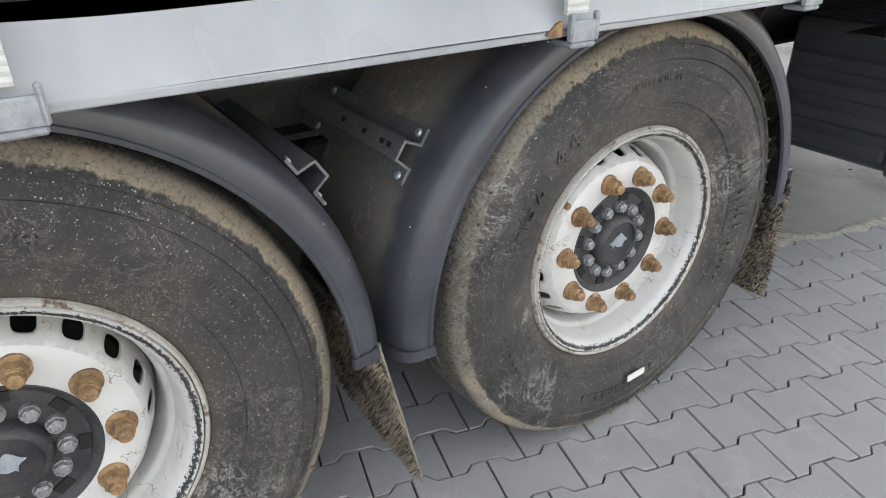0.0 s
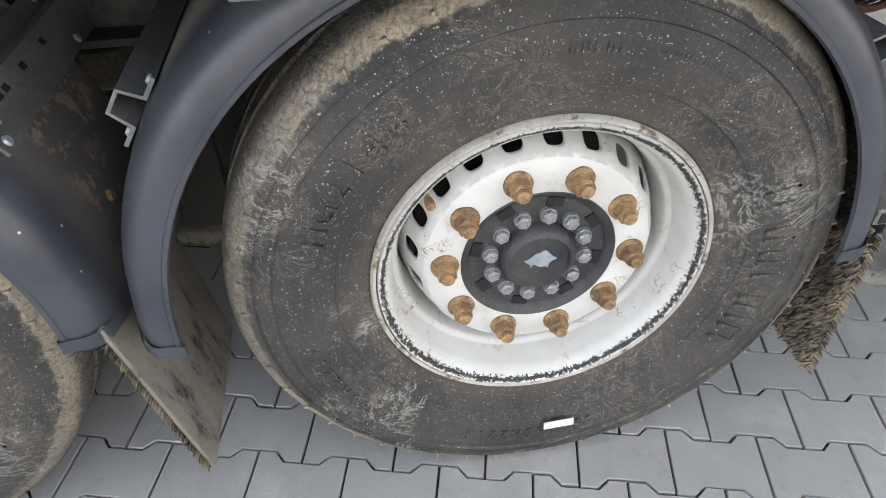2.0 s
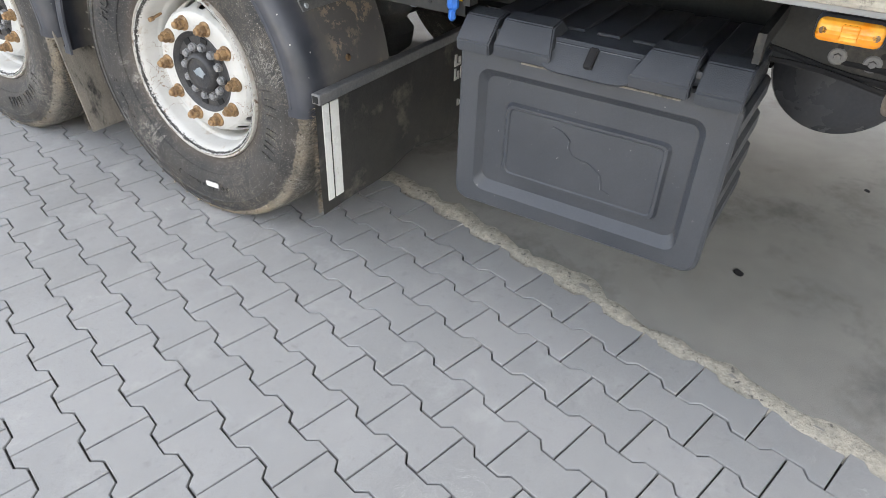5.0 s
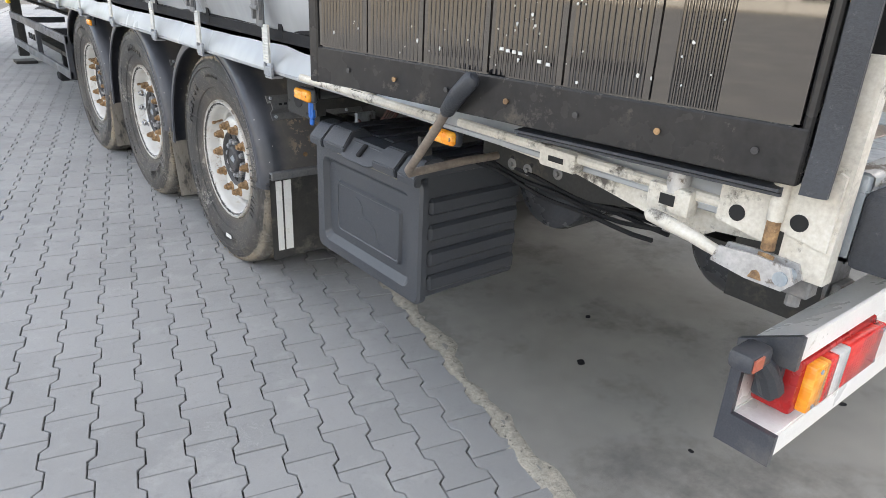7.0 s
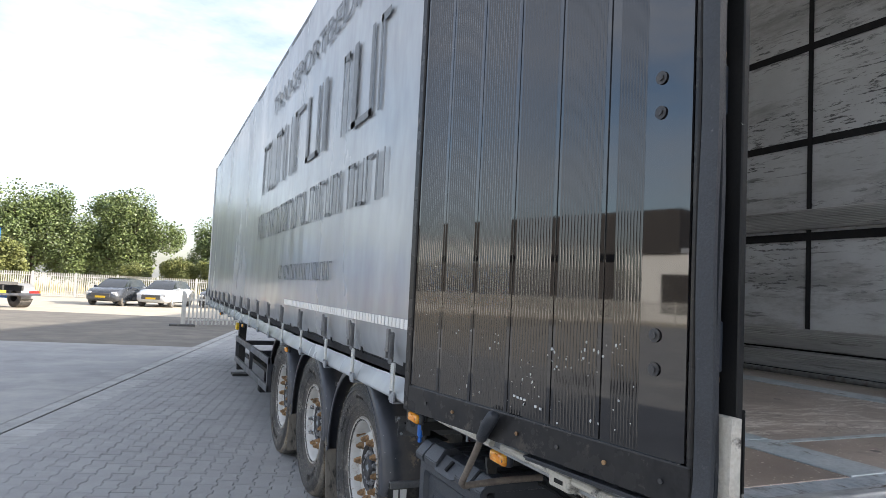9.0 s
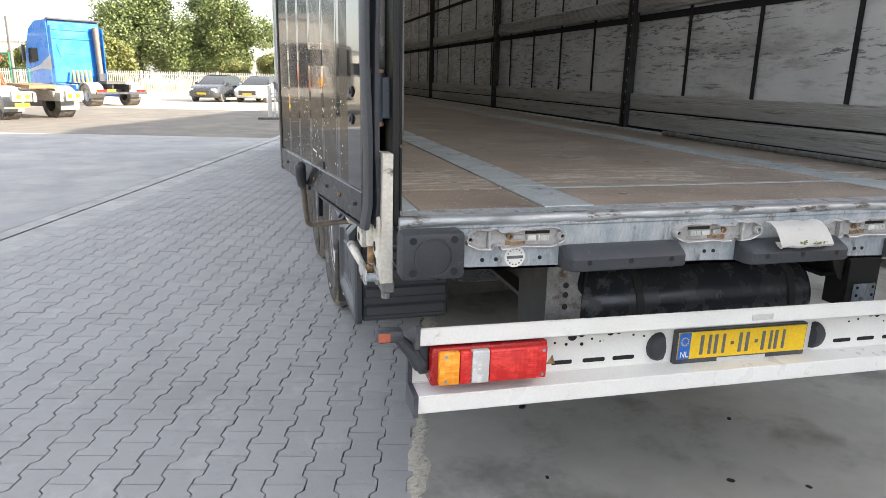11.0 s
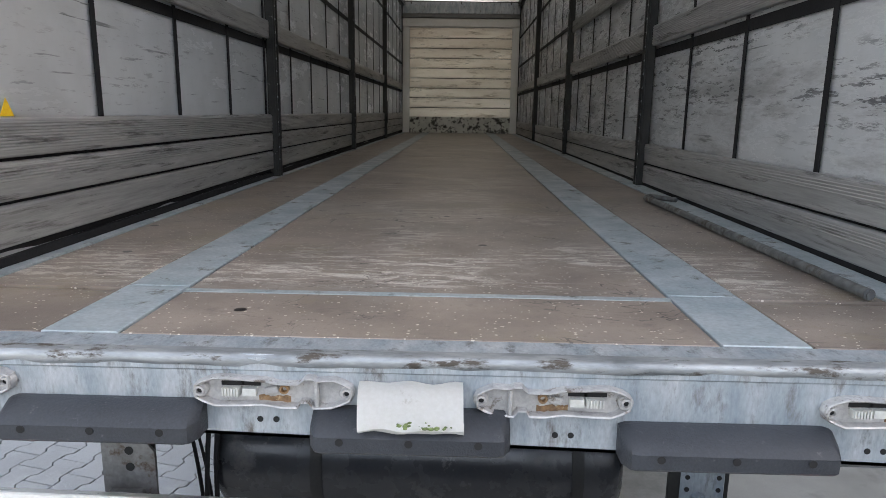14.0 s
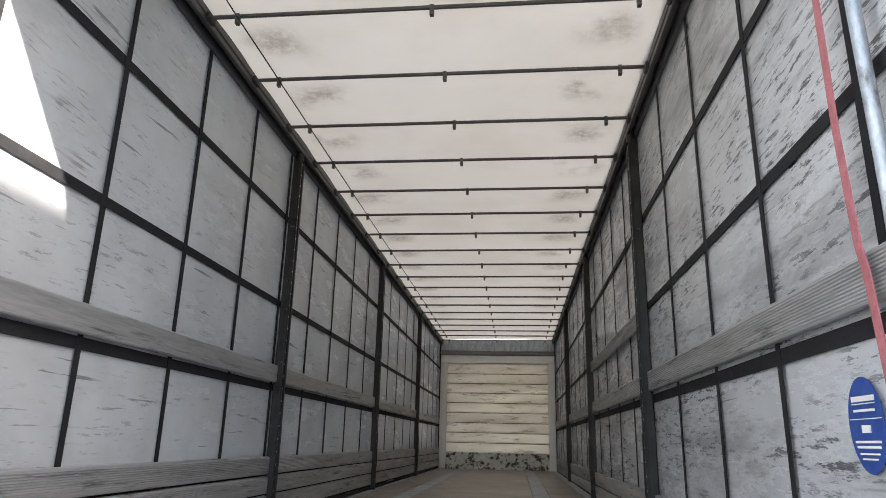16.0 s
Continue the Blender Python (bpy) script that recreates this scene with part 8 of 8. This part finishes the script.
    for i in range(5):
        tube(bm, (-0.4 + 0.2 * i, 2.3, 1.0), (-0.35 + 0.2 * i, 2.45, 1.55), 0.05, seg=8)
    part("air_coils", bm, M["orange"], t, m=m)
    bm = B()
    box(bm, (-0.55, 1.2, 0.98), (0.55, 2.5, 1.02))
    part("catwalk", bm, M["galv"], t, m=m)
    return t


tractor_unit(pose(-8.3, 32.7, -0.045, 0, 0, 41))


def yard_tractor(m):
    t = thing("yard_tractor", m.translation, "cream terminal tractor with a narrow cab and green hubs", "truck")
    for s in (-1, 1):
        part("chassis_beam", box(B(), (s * 0.48, -0.9, 0.6), (s * 0.38, 4.4, 0.88)), M["cream"], t, m=m)
        simple_wheel(t, 0, s * 0.60, 0.5, 0.58, m, M["rim"])
        simple_wheel(t, 3.1, s * 0.85, 0.5, 0.32, m, M["greenhub"])
        part("rear_mudguard", lathe(B(), [(s * 0.58, 0.58), (s * 1.22, 0.58), (s * 1.22, 0.50), (s * 1.2, 0.50), (s * 1.2, 0.56), (s * 0.58, 0.56)], 18, closed=True, arc=(10, 200), m=m @ pose(0, 0, 0.5)), M["fender"], t)
        part("side_panel", box(B(), (s * 1.2, 0.75, 0.35), (s * 1.0, 2.5, 0.92), 0.02), M["armsteel"], t, m=m)
        bm = box(B(), (s * 1.15, -0.95, 0.62), (s * 0.55, -0.85, 0.92), 0.01)
        part("rear_plate", bm, M["cream"], t, m=m)
        bm = B()
        for x in (0.68, 0.95):
            tube(bm, (s * x, -0.97, 0.77), (s * x, -0.945, 0.77), 0.07, seg=14)
        part("rear_lamp", bm, M["orange"], t, m=m)
    part("number_plate", box(B(), (-1.1, -0.97, 0.45), (-0.65, -0.95, 0.58)), M["yellow"], t, m=m)
    part("fifth_wheel", prism(B(), [(-0.45, -0.7, 1.0), (0.45, -0.7, 1.0), (0.5, 0.4, 1.05), (-0.5, 0.4, 1.05)], (0, 0, 0.1)), M["rust"], t, m=m)
    bm = B()
    box(bm, (-0.45, -0.6, 0.78), (-0.3, 1.1, 0.95), 0.01, m=pose(0, 0, 0, 4, 0, 0))
    box(bm, (0.3, -0.6, 0.78), (0.45, 1.1, 0.95), 0.01, m=pose(0, 0, 0, 4, 0, 0))
    part("lift_frame", bm, M["cream"], t, m=m)
    bm = prism(B(), [(-1.2, 2.2, 0.85), (-1.2, 4.4, 0.55), (-1.2, 4.45, 1.5), (-1.2, 4.2, 2.75), (-1.2, 2.5, 2.85), (-1.2, 2.2, 1.6)], (1.55, 0, 0))
    bmesh.ops.bevel(bm, geom=bm.edges[:], offset=0.05, segments=1, affect="EDGES")
    part("cab", bm, M["cream"], t, m=m)
    for x in (-1.215, 0.345):
        part("cab_window", prism(B(), [(x, 2.6, 1.55), (x, 4.1, 1.55), (x, 3.95, 2.6), (x, 2.75, 2.65)], (0.02, 0, 0)), M["glass"], t, m=m)
    part("rear_window", box(B(), (-1.0, 2.28, 1.75), (0.15, 2.34, 2.55), 0.01, m=pose(0, 0, 0)), M["glass"], t, m=m)
    part("exhaust_pipe", tube(B(), (0.75, 2.1, 0.9), (0.75, 2.1, 3.3), 0.06, seg=10), M["armsteel"], t, m=m)
    part("warning_triangle", prism(B(), [(-1.05, 2.05, 1.15), (-0.55, 2.05, 1.15), (-0.8, 2.05, 1.6)], (0, 0.03, 0)), M["orange"], t, m=m)
    bm = B()
    for i in range(6):
        pts = [Vector((-0.3 + 0.12 * i, 2.0 + 0.15 * math.sin(k + i), 1.0 + 0.2 * k)) for k in range(6)]
        for p, q in zip(pts, pts[1:]):
            tube(bm, p, q, 0.03, seg=5, caps=False)
    part("air_coils", bm, M["rededge"], t, m=m)
    bm = B()
    for a, b in (((0.55, 1.9, 0.95), (0.55, 1.9, 2.1)), ((0.55, 1.9, 2.1), (0.1, 2.2, 2.1)), ((0.55, 0.9, 0.95), (0.55, 0.9, 1.6)), ((0.55, 0.9, 1.6), (0.55, 1.9, 1.6))):
        tube(bm, a, b, 0.025, seg=6)
    part("hand_rail", bm, M["greenhub"], t, m=m)
    return t


yard_tractor(pose(-8.75, 22.9, -0.045, 0, 0, 47))


def car(m, paint, label):
    c = thing("car", m.translation, label, "car")
    n = 14
    prof = [(-2.1, 0.35, 0.75, 0.80), (-1.9, 0.25, 0.95, 0.86), (-1.3, 0.22, 1.02, 0.88), (0.9, 0.22, 0.98, 0.89), (1.6, 0.22, 0.90, 0.87), (2.0, 0.25, 0.78, 0.80), (2.18, 0.35, 0.62, 0.66)]
    bm = B()
    rings = []
    for y, lo, hi, w in prof:
        rings.append([bm.verts.new(p) for p in ((-w, y, lo + 0.08), (-w - 0.02, y, (lo + hi) / 2), (-w * 0.93, y, hi - 0.03), (-w * 0.8, y, hi), (w * 0.8, y, hi), (w * 0.93, y, hi - 0.03), (w + 0.02, y, (lo + hi) / 2), (w, y, lo + 0.08), (w * 0.85, y, lo), (-w * 0.85, y, lo))])
    for a, b in zip(rings, rings[1:]):
        for i in range(10):
            bm.faces.new((a[i], a[(i + 1) % 10], b[(i + 1) % 10], b[i]))
    bm.faces.new(rings[0])
    bm.faces.new(rings[-1])
    part("body", bm, paint, c, m=m, smooth=50)
    cabin = [(-1.75, 0.98, 0.78), (-1.2, 1.40, 0.66), (-0.3, 1.46, 0.64), (0.35, 1.40, 0.65), (1.15, 0.95, 0.78)]
    bm = B()
    rings = [[bm.verts.new(p) for p in ((-w, y, 0.93), (-w * 0.92, y, z), (w * 0.92, y, z), (w, y, 0.93))] for y, z, w in cabin]
    for a, b in zip(rings, rings[1:]):
        for i in range(3):
            bm.faces.new((a[i], a[i + 1], b[i + 1], b[i]))
    part("glazing", bm, M["glass"], c, m=m, smooth=40)
    bm = B()
    rings = [[bm.verts.new(p) for p in ((-0.62, y, z), (0.62, y, z))] for y, z in ((-1.15, 1.415), (-0.3, 1.475), (0.30, 1.42))]
    for a, b in zip(rings, rings[1:]):
        bm.faces.new((a[0], a[1], b[1], b[0]))
    bmesh.ops.solidify(bm, geom=bm.faces[:], thickness=0.02)
    part("roof_panel", bm, paint, c, m=m)
    bm = B()
    box(bm, (-0.5, 2.16, 0.42), (0.5, 2.2, 0.66), 0.02)
    part("grille", bm, M["flap"], c, m=m)
    part("number_plate", box(B(), (-0.26, 2.195, 0.42), (0.26, 2.215, 0.52)), M["yellow"], c, m=m)
    for s in (-1, 1):
        part("headlight", box(B(), (s * 0.78, 1.98, 0.58), (s * 0.50, 2.15, 0.74), 0.03), M["clear"], c, m=m)
        part("mirror", box(B(), (s * 1.02, 0.75, 0.92), (s * 0.88, 0.88, 1.05), 0.02), paint, c, m=m)
        for y in (-1.3, 1.35):
            simple_wheel(c, y, s * 0.68, 0.32, 0.20, m, M["galv"])


car(pose(-3.95, 39.8, -0.045, 0, 0, 158), M["darkcar"], "dark grey estate car parked by the fence")
car(pose(-1.55, 39.7, -0.045, 0, 0, 158), M["whitecar"], "white hatchback car parked by the fence")
car(pose(1.6, 40.5, -0.045, 0, 0, 158), M["darkcar"], "dark car parked by the fence")
hall = thing("storage_hall", (-47, 14, 0), "pale hall with dark upper cladding and dock doors across the yard", "building")
part("wall", box(B(), (-58, -22, -0.05), (-47, 31, 5.3)), M["white"], hall)
part("wall", box(B(), (-58, 31.02, -0.05), (-46.5, 58, 4.6)), M["darkclad"], hall)
part("cladding", box(B(), (-58.2, 26, 5.32), (-46.7, 58.2, 8.8)), M["darkclad"], hall)
part("roof_edge", box(B(), (-58.2, -22.2, 5.32), (-46.8, 25.9, 5.7)), M["silver"], hall)
for k in range(7):
    part("dock_door", box(B(), (-47.06, -20 + k * 7.2, 0.6), (-46.98, -15.6 + k * 7.2, 3.7)), M["darkclad"], hall)
house = thing("low_building", (-24, 68, 0), "low white flat-roofed building beyond the fence", "building")
part("wall", box(B(), (-34, 66, -0.05), (-19, 76, 3.8)), M["white"], house)
part("roof_edge", box(B(), (-34.2, 65.8, 3.8), (-18.8, 76.2, 4.1)), M["silver"], house)
for i in range(5):
    part("window", box(B(), (-33 + i * 2.9, 65.95, 1.4), (-31.2 + i * 2.9, 66.02, 2.8)), M["glass"], house)
for x, y, h in ((-20.5, 62, 8.5), (-14.8, 60, 6.0)):
    bm = tube(B(), (x, y, -0.1), (x, y, h), 0.06, 0.035, 10)
    tagged(part("lamp_post", bm, M["galv"]), "thin grey lamp post by the fence", "lamp post")

# ---- paving stones ----
g, c = 0.0023, 0.0016


def stone_outline(w, waist, ln, inset):
    a, b, h = w / 2 - inset, waist / 2 - inset, ln / 2 - inset
    f0, f1 = 0.039 + (0 if inset == 0 else -0.0), 0.061
    half = [(a, -h), (a, -ln / 2 + f0 - inset * 0.4), (b, -ln / 2 + f1 - inset * 0.4), (b, ln / 2 - f1 + inset * 0.4), (a, ln / 2 - f0 + inset * 0.4), (a, h)]
    return half + [(-x, -y) for x, y in half]


def stone_verts(level):
    lo, hi = stone_outline(WIDE, WAIST, LENGTH, g), stone_outline(WIDE, WAIST, LENGTH, g + c)
    return [(x, y, -0.03) for x, y in lo] + [(x, y, level - 0.003) for x, y in lo] + [(x, y, level) for x, y in hi]


STONE_FACES = [tuple(range(24, 36))]
for i in range(12):
    j = (i + 1) % 12
    STONE_FACES += [(i, j, 12 + j, 12 + i), (12 + i, 12 + j, 24 + j, 24 + i)]
stone_mesh = bpy.data.meshes.new("paving_stone")
stone_mesh.from_pydata(stone_verts(0.0), [], STONE_FACES)
stone_mesh.materials.append(M["paver"])
SKEW, LEAN = 0.03, -0.009   # the courses run slightly out of square
BASE = Matrix(((AN.x + SKEW * AX.x, AX.x + LEAN * AN.x, 0, 0), (AN.y + SKEW * AX.y, AX.y + LEAN * AN.y, 0, 0), (0, 0, 1, 0), (0, 0, 0, 1)))
random.seed(77)
single, joined, jf = [], [], []
sv = [Vector(p) for p in stone_verts(0.0)]
last_row = int((EDGE_U - 0.06) / PITCH)
for k in range(-20, last_row + 1):
    for j in range(-60, 95):
        v = (j + (0.5 if k % 2 else 0.0)) * LENGTH + LENGTH / 2 + SKEW * k * PITCH - 0.004
        u = k * PITCH - 0.003 + LEAN * v
        p = pav(u, v)
        m = Matrix.Translation((p.x, p.y, random.uniform(-0.0016, 0.0012))) @ BASE @ pose(0, 0, 0, random.gauss(0, 0.22), random.gauss(0, 0.22), random.gauss(0, 0.25))
        if -2.05 < p.x and 0.35 < p.y < 3.0 and len(single) < 300:
            single.append(m)
        else:
            o = len(joined)
            joined += [tuple(m @ q) for q in sv]
            jf += [tuple(o + i for i in f) for f in STONE_FACES]
for m in single:
    ob = bpy.data.objects.new("paving_stone", stone_mesh)
    scene.collection.objects.link(ob)
    ob.parent = pavement
    ob.matrix_basis = m
me = bpy.data.meshes.new("paving_stones_far")
me.from_pydata(joined, [], jf)
me.materials.append(M["paver_far"])
tagged(place("paving_stones", me, pavement), kind="stuff")
